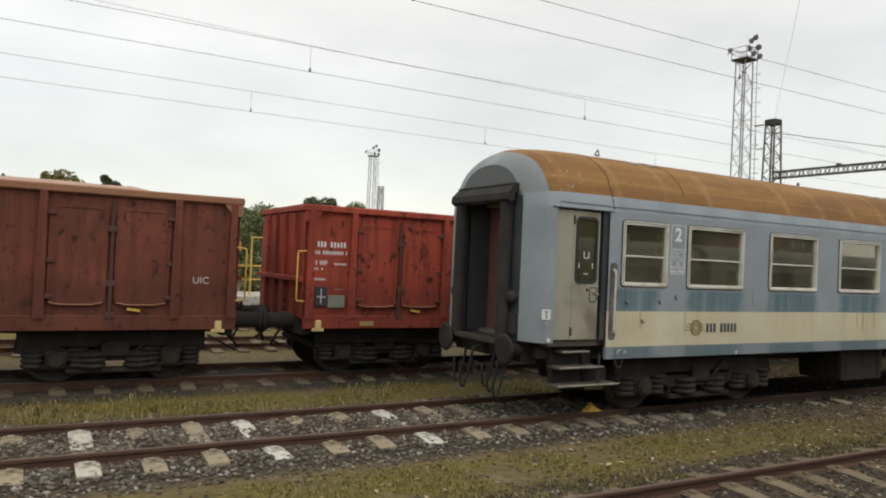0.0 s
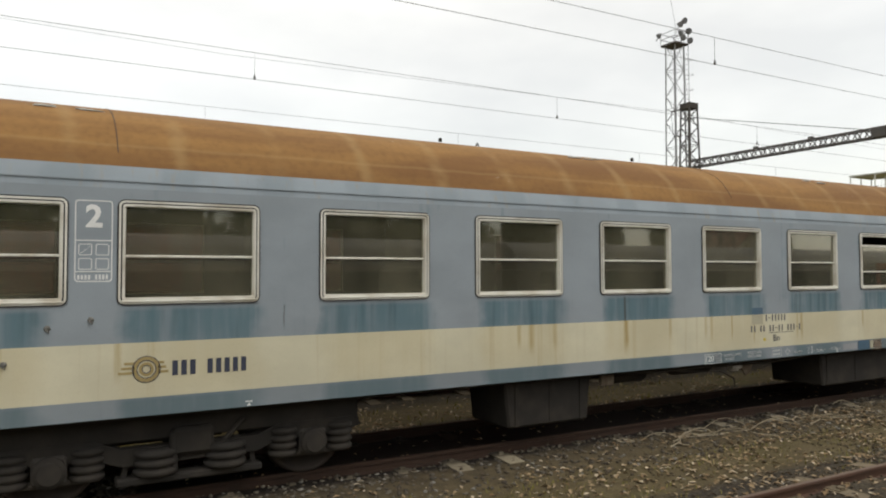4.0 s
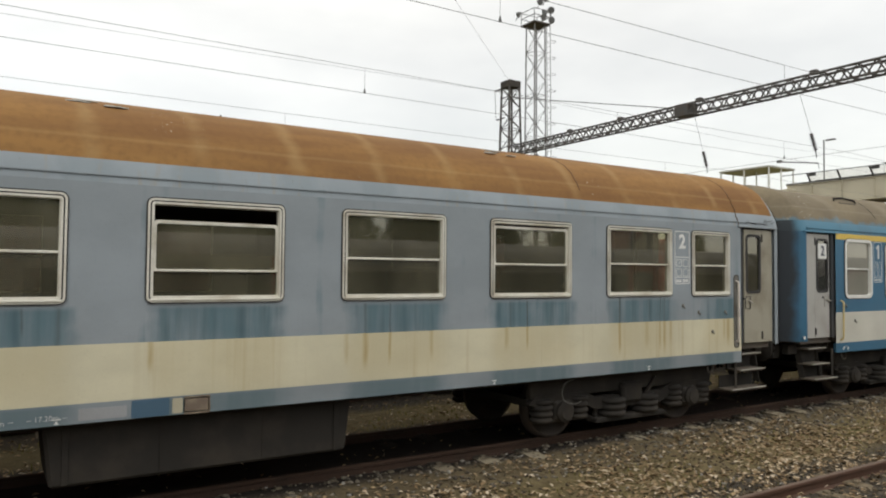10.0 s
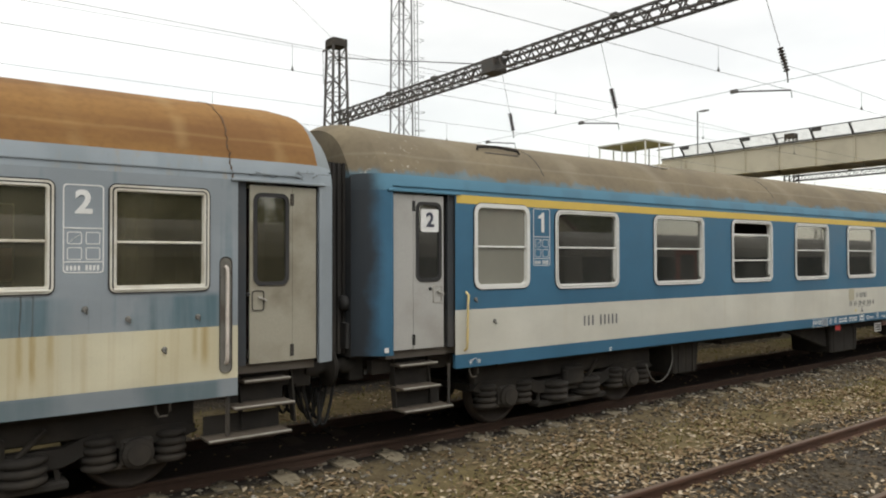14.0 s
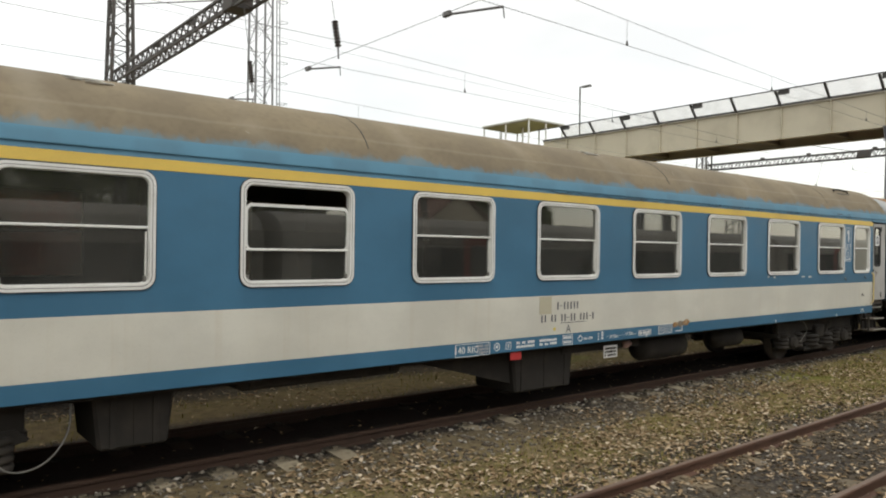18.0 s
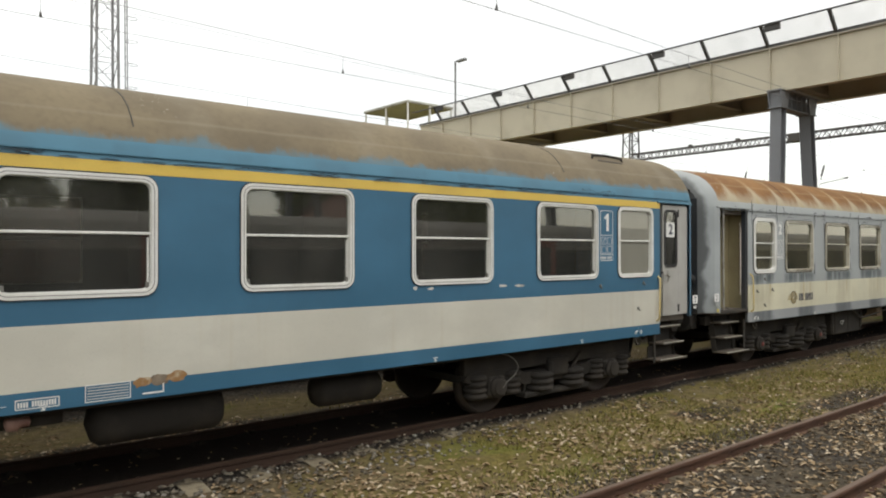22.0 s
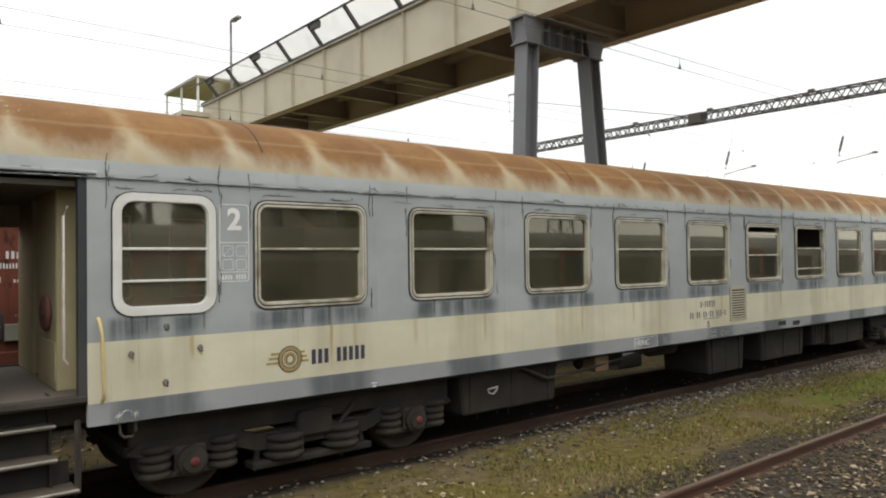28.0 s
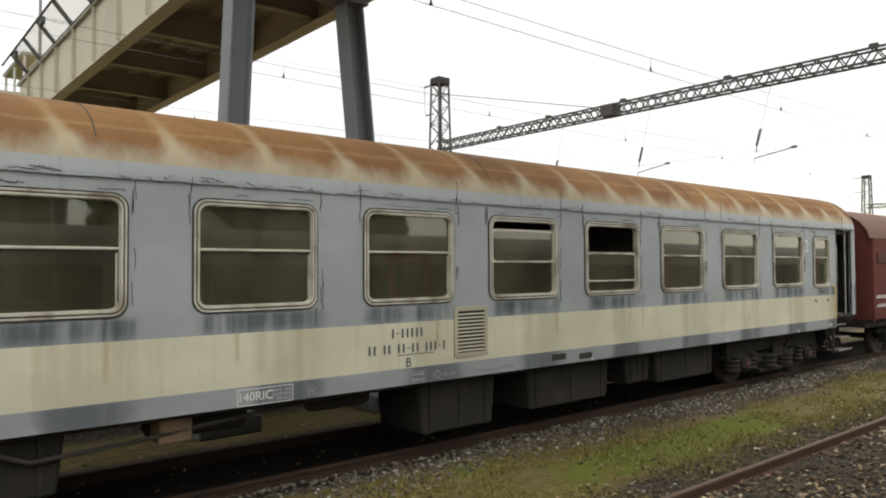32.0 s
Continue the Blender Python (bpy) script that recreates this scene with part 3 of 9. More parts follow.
inside_cream = plain("cream_vestibule_wall", (0.42, 0.365, 0.215), 0.6, dirt=(0.2, 0.16, 0.1), amount=0.4)
seat_cloth = plain("dull_green_seat", (0.07, 0.075, 0.06), 0.9, amount=0.2)
floor_in = plain("worn_coach_floor", (0.14, 0.12, 0.10), 0.8, amount=0.5)


def wagon_paint(name, c, dark, amount):
    """Freight wagon paint: sooty vertical streaks, scraped patches and blistered spots."""
    n = Nodes(name)
    streak = n.noise(1.0, 5, (6, 6, 0.5))
    patch = n.noise(1.1, 6, (1, 1, 1.3), 4.0)
    spot = n.noise(6.5, 4, (1, 1, 0.8), 9.0)
    col = n.mix(n.ramp(patch, 0.35, 0.7), shade(c, 0.82), shade(c, 1.15))
    col = n.mix(n.math("MULTIPLY", n.ramp(streak, 0.42, 0.72, 0.0, amount), n.ramp(patch, 0.35, 0.6, 0.35, 1.0)), col, dark)
    col = n.mix(n.math("MULTIPLY", n.ramp(spot, 0.60, 0.68), n.ramp(n.noise(0.9, 3, (1, 1, 1), 2.0), 0.42, 0.56, 0.0, 0.9)), col, shade(dark, 0.6))
    blot = n.noise(2.1, 6, (1.5, 1.5, 0.8), 13.0, 0.7)
    col = n.mix(n.ramp(blot, 0.58, 0.68, 0.0, 0.75), col, shade(dark, 0.65))
    low = n.ramp(n.math("ADD", n.axis(2), n.math("MULTIPLY", n.math("SUBTRACT", patch, 0.5), 0.5)), 1.75, 2.1, 0.35, 0.0)
    col = n.mix(low, col, dark)
    return n.finish(col, 0.7, 0.0, 0.2, n.noise(4, 4), 0.02, 0.2)


wagon_brown = wagon_paint("red_brown_wagon_paint", (0.175, 0.056, 0.035), (0.055, 0.026, 0.02), 0.8)
wagon_red = wagon_paint("bright_red_wagon_paint", (0.335, 0.062, 0.038), (0.08, 0.03, 0.024), 0.8)
label_board = plain("grey_green_label_board", (0.20, 0.205, 0.16), 0.6, amount=0.4, big=6)
wagon_dark = plain("dark_wagon_steel", (0.09, 0.045, 0.037), 0.75, amount=0.5, spec=0.18)
wagon_rim = plain("dusty_wagon_rim", (0.29, 0.145, 0.085), 0.7, dirt=(0.2, 0.09, 0.06), amount=0.5, spec=0.18)
van_red = plain("dark_red_van_boards", (0.125, 0.036, 0.027), 0.7, dirt=(0.07, 0.025, 0.024), amount=0.6, spec=0.18)
yellow_bar = plain("yellow_rail_paint", (0.62, 0.40, 0.06), 0.5, amount=0.2)
rail_rust = plain("brown_rail_steel", (0.105, 0.054, 0.034), 0.75, 0.2, dirt=(0.065, 0.04, 0.03), amount=0.6, big=3)
rail_shaded = plain("shaded_grimy_rail", (0.058, 0.036, 0.026), 0.8, 0.1, dirt=(0.035, 0.026, 0.02), amount=0.6, big=3, spec=0.2)
rail_top = plain("dull_rail_head", (0.13, 0.088, 0.062), 0.6, 0.2, dirt=(0.11, 0.07, 0.05), amount=0.6, big=3)
steel_dark = plain("weathered_mast_steel", (0.075, 0.072, 0.068), 0.7, 0.2, dirt=(0.1, 0.07, 0.05), amount=0.5, big=3)
steel_grey = plain("galvanised_tower_steel", (0.24, 0.245, 0.25), 0.6, 0.2, amount=0.4, big=3)
lamp_body = plain("floodlight_body", (0.13, 0.135, 0.14), 0.5)
insulator = plain("brown_insulator", (0.035, 0.028, 0.025), 0.3)
wire_mat = plain("overhead_wire", (0.13, 0.13, 0.13), 0.6)
bridge_cream = plain("cream_bridge_girder", (0.54, 0.50, 0.39), 0.6, dirt=(0.32, 0.285, 0.21), amount=0.45, big=0.6)
bridge_under = plain("grey_brown_deck_soffit", (0.36, 0.34, 0.285), 0.75, dirt=(0.16, 0.145, 0.115), amount=0.5, big=0.8)
bridge_steel = plain("blue_grey_column_steel", (0.17, 0.18, 0.195), 0.6, dirt=(0.11, 0.11, 0.11), amount=0.4, big=0.8)
rail_dark = plain("dark_parapet_post", (0.05, 0.05, 0.05), 0.6)
canopy_mat = plain("pale_canopy_roof", (0.42, 0.42, 0.38), 0.6, amount=0.3)
canopy_post = plain("white_canopy_post", (0.6, 0.6, 0.57), 0.5, amount=0.2)
pane_parapet = glass("hazy_parapet_panel", (0.85, 0.835, 0.81), (0.7, 0.7, 0.68), 0.10, 0.03)
bellows_dark = plain("sooty_bellows_canvas", (0.035, 0.033, 0.031), 0.85, dirt=(0.07, 0.062, 0.052), amount=0.5, big=2.5, spec=0.18)
gangway_red = plain("dull_red_gangway_door", (0.14, 0.055, 0.045), 0.7, amount=0.5)
scratch_dark = plain("dark_run_mark", (0.05, 0.05, 0.045), 0.8, amount=0.3)
patch_brown = plain("brown_filler_patch", (0.15, 0.115, 0.085), 0.85, dirt=(0.3, 0.25, 0.18), amount=0.7, big=9)
rust_patch = plain("torn_rust_paint", (0.27, 0.15, 0.06), 0.85, dirt=(0.48, 0.42, 0.30), amount=0.9, big=14)
valve_pink = plain("dirty_reddish_valve", (0.38, 0.24, 0.2), 0.7, dirt=(0.16, 0.06, 0.05), amount=0.7, big=8)
patch_beige = plain("beige_overpaint", (0.40, 0.37, 0.27), 0.7, amount=0.2)
patch_blue = plain("fresh_blue_overpaint", (0.055, 0.11, 0.165), 0.55, amount=0.2)
mark_yellow = plain("yellow_mark", (0.62, 0.50, 0.10), 0.6, amount=0.2)
plate_red = plain("red_plate", (0.42, 0.03, 0.03), 0.5, amount=0.2)
pale_scuff = plain("bare_scuffed_paint", (0.55, 0.54, 0.50), 0.6, amount=0.4, big=8)
seam_black = plain("cracked_black_sealant", (0.03, 0.03, 0.03), 0.8, amount=0.3)
dome_a = coach_paint("sooty_blue_grey_paint", (0.115, 0.125, 0.128), (0.07, 0.08, 0.085), 0, 0.9, 0.5, 4.2, 3.5, 0.7, 0.5, fade=(0.19, 0.20, 0.205))
niche_grime = plain("grimy_rail_niche", (0.17, 0.165, 0.145), 0.7, dirt=(0.07, 0.055, 0.04), amount=0.8, big=4)
roof_crack = plain("dark_rust_seam", (0.10, 0.055, 0.028), 0.85, amount=0.5, big=8)
dome_worn = coach_paint("weathered_dome_paint", (0.215, 0.24, 0.25), (0.12, 0.13, 0.13), 0, 0.5, 0.22, 4.4, 3.5, 0.6, 0.5, (0.09, 0.085, 0.075), fade=(0.29, 0.285, 0.25), rust=0.4)
text_grey = plain("rubbed_grey_text", (0.30, 0.31, 0.32), 0.6, amount=0.2)
text_pale = plain("faded_white_lines", (0.46, 0.47, 0.47), 0.6, amount=0.3)
frame_old = plain("weathered_window_frame", (0.54, 0.515, 0.43), 0.5, 0.15, dirt=(0.17, 0.135, 0.08), amount=0.9, big=3.2)
step_tread = plain("worn_brown_step", (0.10, 0.082, 0.062), 0.75, amount=0.5, big=6)

# ---- ground, ballast, tracks ----
Y_NEAR_TRACK, Y_TRACKS = 4.87, (4.87, 9.71, 14.53, 19.3, 24.1)
rng = np.random.default_rng(7)


def field(x, y, scale, seed):
    """Smooth random values between 0 and 1 over the plan."""
    r = np.random.default_rng(seed).random((64, 64))
    u, w = np.asarray(x) / scale + 100.0, np.asarray(y) / scale + 100.0
    i, j = np.floor(u).astype(int), np.floor(w).astype(int)
    f, g = u - i, w - j
    f, g = f * f * (3 - 2 * f), g * g * (3 - 2 * g)
    a, b = r[i % 64, j % 64] * (1 - f) + r[(i + 1) % 64, j % 64] * f, r[i % 64, (j + 1) % 64] * (1 - f) + r[(i + 1) % 64, (j + 1) % 64] * f
    return a * (1 - g) + b * g


def ground_z(x, y):
    z = 0.03 * (field(x, y, 1.3, 1) - 0.5) + 0.025 * (field(x, y, 0.45, 2) - 0.5)
    for yc in Y_TRACKS:
        bed = np.clip((1.75 - np.abs(np.asarray(y) - yc)) / 0.5, 0, 1)
        z = z + bed * 0.045
    return z


gx = np.concatenate([[-3000, -400, -80], np.arange(-25, 112, 0.22), [130, 180, 500, 3000]])
gy = np.concatenate([[-3000, -300, -60, -12], np.arange(2.2, 17.0, 0.2), [19, 23, 30, 60, 300, 3000]])
GX, GY = np.meshgrid(gx, gy, indexing="ij")
near = (GX > -26) & (GX < 112) & (GY > 2) & (GY < 17.2)
GZ = np.where(near, ground_z(GX, GY), 0.0)
nx, ny = len(gx), len(gy)
idx = np.arange(nx * ny).reshape(nx, ny)
gf = np.stack([idx[:-1, :-1], idx[1:, :-1], idx[1:, 1:], idx[:-1, 1:]], -1).reshape(-1, 4)


def ground_material():
    n = Nodes("earth_grass_and_ballast")
    x, y = n.axis(0), n.axis(1)
    grit, mid, big = n.noise(34, 5), n.noise(5.5, 5), n.noise(0.55, 4)
    col = n.mix(n.ramp(mid, 0.3, 0.7), (0.105, 0.08, 0.044), (0.18, 0.142, 0.076))
    col = n.mix(n.ramp(grit, 0.5, 0.75, 0.0, 0.6), col, (0.215, 0.18, 0.115))
    wob = n.math("MULTIPLY", n.math("SUBTRACT", n.noise(1.2, 4), 0.5), 1.1)
    yy = n.math("ADD", y, wob)
    wide = n.math("MULTIPLY", n.ramp(x, 46.0, 52.0), n.ramp(x, 70.0, 77.0, 1.0, 0.0))
    yb = n.math("SUBTRACT", yy, n.math("MULTIPLY", wide, n.ramp(y, 6.5, 8.6, 0.0, 0.85)))
    strip = n.math("ADD", n.math("MULTIPLY", n.ramp(yy, 5.9, 6.3), n.ramp(yb, 7.5, 8.0, 1.0, 0.0)), n.math("MULTIPLY", n.ramp(yy, 11.1, 11.6), n.ramp(yy, 12.9, 13.3, 1.0, 0.0)))
    strip = n.math("MAXIMUM", strip, n.ramp(yy, 17.0, 19.0))
    along = n.math("MAXIMUM", n.ramp(x, 15.0, 9.0), n.ramp(x, 38.0, 56.0))
    along = n.math("MAXIMUM", n.math("MULTIPLY", along, n.ramp(yy, 10.2, 10.8, 1.0, 0.35)), n.math("MULTIPLY", n.ramp(yy, 10.6, 11.2), n.ramp(x, 14.0, 8.0)))
    grass = n.math("MULTIPLY", n.math("MULTIPLY", strip, n.ramp(along, 0.0, 1.0, 0.25, 1.0)), n.ramp(n.noise(1.6, 5, (1, 1, 1), 3.0), 0.33, 0.58))
    green = n.mix(n.ramp(n.noise(9, 5), 0.35, 0.7), (0.098, 0.083, 0.022), (0.185, 0.148, 0.050))
    col = n.mix(grass, col, green)
    moss = n.math("MULTIPLY", n.math("MULTIPLY", strip, n.ramp(x, 44, 70, 0.2, 1.0)), n.ramp(n.noise(0.75, 3, (0.5, 1, 1), 13.0), 0.56, 0.66))
    col = n.mix(moss, col, (0.122, 0.148, 0.022))
    bed = None
    for yc in Y_TRACKS[:3]:
        d = n.math("ABSOLUTE", n.math("SUBTRACT", n.math("ADD", y, n.math("MULTIPLY", wob, 0.35)), yc))
        b = n.ramp(d, 1.45, 1.95, 1.0, 0.0)
        bed = b if bed is None else n.math("MAXIMUM", bed, b)
    vor = n.nt.nodes.new("ShaderNodeTexVoronoi")
    vor.inputs["Scale"].default_value = 17.0
    n.nt.links.new(n.coord, vor.inputs["Vector"])
    bare = n.math("MULTIPLY", n.ramp(x, 9.0, 13.0), n.ramp(x, 42.0, 48.0, 0.8, 0.0))
    near_side = n.math("MULTIPLY", n.math("MAXIMUM", wide, bare), n.ramp(y, 8.45, 8.75, 1.0, 0.0))
    bed = n.math("MULTIPLY", bed, n.math("SUBTRACT", 1.0, n.math("MULTIPLY", near_side, n.ramp(y, 6.3, 6.8, 0.0, 0.9))))
    stone = n.mix(n.ramp(vor.outputs["Distance"], 0.0, 0.55), (0.135, 0.122, 0.10), (0.036, 0.031, 0.026))
    stone = n.mix(n.ramp(mid, 0.45, 0.7, 0.0, 0.6), stone, (0.085, 0.063, 0.042))
    col = n.mix(n.math("MULTIPLY", bed, n.ramp(big, 0.3, 0.6, 0.75, 1.0)), col, stone)
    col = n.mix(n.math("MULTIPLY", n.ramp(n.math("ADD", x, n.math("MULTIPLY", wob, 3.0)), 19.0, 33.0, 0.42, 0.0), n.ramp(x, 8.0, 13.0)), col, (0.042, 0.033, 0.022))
    # coach track bed near black about the rails from x 10 on
    bed_black = n.math("MULTIPLY", n.ramp(n.math("ABSOLUTE", n.math("SUBTRACT", n.math("ADD", y, n.math("MULTIPLY", wob, 0.25)), 9.71)), 0.88, 1.12, 1.0, 0.0), n.ramp(n.math("ADD", x, wob), 7.0, 10.0))
    col = n.mix(n.math("MULTIPLY", bed_black, 0.92), col, (0.017, 0.0145, 0.0125))
    mud = n.math("MULTIPLY", n.ramp(n.math("ABSOLUTE", n.math("SUBTRACT", n.math("ADD", x, wob), 56.7)), 0.6, 0.85, 1.0, 0.0), n.ramp(n.math("ABSOLUTE", n.math("SUBTRACT", yy, 7.2)), 0.25, 0.4, 1.0, 0.0))
    col = n.mix(mud, col, (0.045, 0.036, 0.026))
    green_patch = n.math("MULTIPLY", n.ramp(n.math("ABSOLUTE", n.math("SUBTRACT", n.math("ADD", x, n.math("MULTIPLY", wob, 2.0)), 74.3)), 1.8, 3.6, 1.0, 0.0), n.ramp(n.math("ABSOLUTE", n.math("SUBTRACT", yy, 7.2)), 0.35, 0.6, 1.0, 0.0))
    col = n.mix(n.math("MULTIPLY", green_patch, n.ramp(n.noise(3.0, 4), 0.3, 0.55)), col, (0.115, 0.145, 0.024))
    return n.finish(col, 0.95, 0.0, 0.8, n.math("ADD", n.math("MULTIPLY", vor.outputs["Distance"], -0.6), grit), 0.02, 0.15)


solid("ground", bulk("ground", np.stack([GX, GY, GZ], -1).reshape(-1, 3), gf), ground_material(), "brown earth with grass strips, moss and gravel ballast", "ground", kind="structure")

RAIL = [(-0.07, 0.03), (-0.07, 0.045), (-0.012, 0.06), (-0.01, 0.135), (-0.036, 0.145), (-0.036, 0.176), (-0.028, 0.18), (0.028, 0.18), (0.036, 0.176), (0.036, 0.145), (0.01, 0.135), (0.012, 0.06), (0.07, 0.045), (0.07, 0.03)]
for yc in (*Y_TRACKS, -1.77):
    for s in (-0.765, 0.765):
        # beyond x 8.6 grime and the coaches' shade are put into the steel colour
        for x0, x1, steel, top, look_of in ((-60, 8.6, rail_rust, rail_top, "rusty brown steel rail on the ballast"), (8.6, 190, rail_shaded, rail_shaded, "dark brown steel rail, grime and coach shade in its colour")) if yc == 9.71 else ((-60, 190, rail_rust, rail_top, "rusty brown steel rail on the ballast"),):
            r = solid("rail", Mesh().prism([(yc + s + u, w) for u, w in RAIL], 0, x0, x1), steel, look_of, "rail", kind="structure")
            part("rail_head", Mesh().box(x0, x1, yc + s - 0.026, yc + s + 0.026, 0.178, 0.183), top, r, "duller bare running surface")


def concrete(name, c, c2):
    n = Nodes(name)
    col = n.mix(n.own(), c, c2)
    col = n.mix(n.ramp(n.noise(7, 5), 0.42, 0.72, 0.0, 0.75), col, (0.10, 0.085, 0.06))
    g = n.noise(45, 4)
    return n.finish(n.mix(n.ramp(g, 0.55, 0.8, 0.0, 0.4), col, (0.07, 0.06, 0.05)), 0.9, 0.0, 0.4, g, 0.006, 0.2)


sleeper_tan = concrete("weathered_concrete_sleeper", (0.33, 0.285, 0.195), (0.24, 0.205, 0.14))
sleeper_pale = concrete("whitened_concrete_sleeper", (0.60, 0.585, 0.52), (0.50, 0.47, 0.40))
sleeper_brown = concrete("brown_worn_sleeper", (0.20, 0.16, 0.105), (0.13, 0.103, 0.07))


def blackened_concrete():
    """Concrete sleepers, black between the rails and bare at the ends."""
    n = Nodes("blackened_sleeper")
    col = n.mix(n.own(), (0.29, 0.25, 0.175), (0.20, 0.17, 0.12))
    col = n.mix(n.ramp(n.noise(7, 5), 0.42, 0.72, 0.0, 0.75), col, (0.11, 0.09, 0.062))
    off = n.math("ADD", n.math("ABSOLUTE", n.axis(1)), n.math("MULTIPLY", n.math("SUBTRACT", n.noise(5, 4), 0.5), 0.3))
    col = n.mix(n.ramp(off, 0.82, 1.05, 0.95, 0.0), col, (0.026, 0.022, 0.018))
    g = n.noise(45, 4)
    return n.finish(col, 0.9, 0.0, 0.4, g, 0.006, 0.2)


sleeper_blackened = blackened_concrete()
rnd = random.Random(4)


def sleeper_mesh(seed, mat):
    q = random.Random(seed)
    m = Mesh().prism([(-1.28, -0.06), (1.28, -0.06), (1.27, 0.07), (1.05, 0.095), (0.45, 0.085), (0.2, 0.06), (-0.2, 0.06), (-0.45, 0.085), (-1.05, 0.095), (-1.27, 0.07)], 0, -0.125, 0.125)
    m.v = [(x + q.uniform(-0.012, 0.012), y + q.uniform(-0.02, 0.02), z + q.uniform(-0.006, 0.004)) for x, y, z in m.v]
    for s in (-0.765, 0.765):
        m.box(-0.09, 0.09, s - 0.16, s + 0.16, 0.08, 0.10, 0.006)
        for d in (-0.12, 0.12):
            m.box(-0.04, 0.04, s + d - 0.035, s + d + 0.035, 0.09, 0.13, 0.01)
    me = m.data("sleeper")
    me.materials.append(mat)
    return me


kinds = {"tan": [sleeper_mesh(k, sleeper_tan) for k in range(3)], "pale": [sleeper_mesh(k, sleeper_pale) for k in range(2)], "brown": [sleeper_mesh(k, sleeper_brown) for k in range(3)], "blackened": [sleeper_mesh(k + 5, sleeper_blackened) for k in range(2)]}
for yc, kind, x0, pitch in ((9.71, "tan", 0.38, 0.715), (Y_NEAR_TRACK, "brown", 0.1, 0.68), (14.53, "brown", 0.2, 0.7), (19.3, "brown", 0.3, 0.7), (24.1, "brown", 0.1, 0.7), (-1.77, "brown", 0.1, 0.7)):
    t = thing("track_bed", (0, yc, 0), "row of weathered sleepers half sunk in ballast", "sleepers", kind="structure")
    k = -14
    while x0 + pitch * k < (98 if 0 < yc < 14 else 30 if yc < 17 and yc > 0 else 60):
        x = x0 + pitch * k
        which = "pale" if kind == "tan" and x < 5 and k % 3 == 0 else kind
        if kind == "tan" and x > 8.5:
            which = "blackened"
        sink = (-0.02 if which == "blackened" else 0.0 if kind == "tan" and x < 9 else -0.012) - 0.03 * rnd.random() - (0.02 if which == "brown" and 20 < x < 62 else 0.0) - (0.06 if which == "blackened" and x > 54 else 0.0) - (0.035 if which == "brown" and x > 60 else 0.0)
        part("sleeper", rnd.choice(kinds[which]), None, t, at=pose(x + rnd.uniform(-0.04, 0.04), rnd.uniform(-0.03, 0.03), sink, 0, 0, rnd.uniform(-1.5, 1.5)))
        k += 1


def stones(name, x, y, size, seed, lift=0.0):
    """Broken stones: squashed, jittered octahedra in one mesh."""
    q = np.random.default_rng(seed)
    n = len(x)
    base = np.array([(1, 0, 0), (0, 1, 0), (-1, 0, 0), (0, -1, 0), (0, 0, 1), (0, 0, -1), (0.65, 0.65, 0.55), (-0.6, -0.6, 0.6)])
    v = base[None] * (1 + q.uniform(-0.35, 0.35, (n, 8, 3))) + q.uniform(-0.15, 0.15, (n, 8, 3))
    v = v * (size[:, None, None] * np.stack([q.uniform(0.7, 1.3, n), q.uniform(0.7, 1.2, n), q.uniform(0.45, 0.8, n)], -1)[:, None, :])
    a = q.uniform(0, 6.28, n)
    c, s = np.cos(a)[:, None], np.sin(a)[:, None]
    v = np.stack([v[..., 0] * c - v[..., 1] * s, v[..., 0] * s + v[..., 1] * c, v[..., 2]], -1)
    v += np.stack([x, y, ground_z(x, y) + size * 0.2 + lift], -1)[:, None, :]
    f = np.array([(0, 6, 4), (6, 1, 4), (1, 2, 4), (2, 7, 4), (7, 3, 4), (3, 0, 4), (0, 1, 6), (2, 3, 7), (1, 0, 5), (2, 1, 5), (3, 2, 5), (0, 3, 5)])
    return bulk(name, v.reshape(-1, 3), (f[None] + 8 * np.arange(n)[:, None, None]).reshape(-1, 3))


def stone_material(name, colours, pale):
    n = Nodes(name)
    r = n.island()
    rr = n.nt.nodes.new("ShaderNodeValToRGB")
    rr.color_ramp.interpolation = "CONSTANT"
    el = rr.color_ramp.elements
    el[0].color = (*shade(colours[0], 0.87), 1)
    for k, c in enumerate(colours[1:]):
        e = el.new((k + 1) / len(colours) * (1 - pale))
        e.color = (*shade(c, 0.87), 1)
    el[-1].position = 1 - pale
    el[-1].color = (0.38, 0.36, 0.32, 1)
    n.nt.links.new(r, rr.inputs[0])
    g = n.noise(30, 3)
    # darkest from x 13, fading out by about x 34
    stretch_dark = n.math("MULTIPLY", n.ramp(n.math("ADD", n.axis(0), n.math("MULTIPLY", n.noise(0.9, 3), 5.0)), 21.0, 34.0, 0.4, 0.0), n.ramp(n.axis(0), 8.0, 13.0))
    col = n.mix(stretch_dark, rr.outputs[0], (0.05, 0.04, 0.028))
    return n.finish(n.mix(n.ramp(g, 0.35, 0.8, 0.0, 0.45), col, (0.05, 0.042, 0.034)), 0.9, 0.0, 0.3, g, 0.004, 0.2)


def scatter(count, x0, x1, y0, y1, keep):
    x, y = rng.uniform(x0, x1, count), rng.uniform(y0, y1, count)
    k = rng.random(count) < keep(x, y)
    return x[k], y[k]


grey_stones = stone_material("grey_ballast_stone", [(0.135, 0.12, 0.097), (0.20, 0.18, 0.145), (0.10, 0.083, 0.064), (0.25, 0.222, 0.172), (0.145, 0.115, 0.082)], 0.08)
brown_stones = stone_material("brown_dusty_stone", [(0.105, 0.081, 0.052), (0.14, 0.108, 0.07), (0.072, 0.053, 0.037), (0.185, 0.147, 0.10), (0.09, 0.074, 0.056)], 0.05)
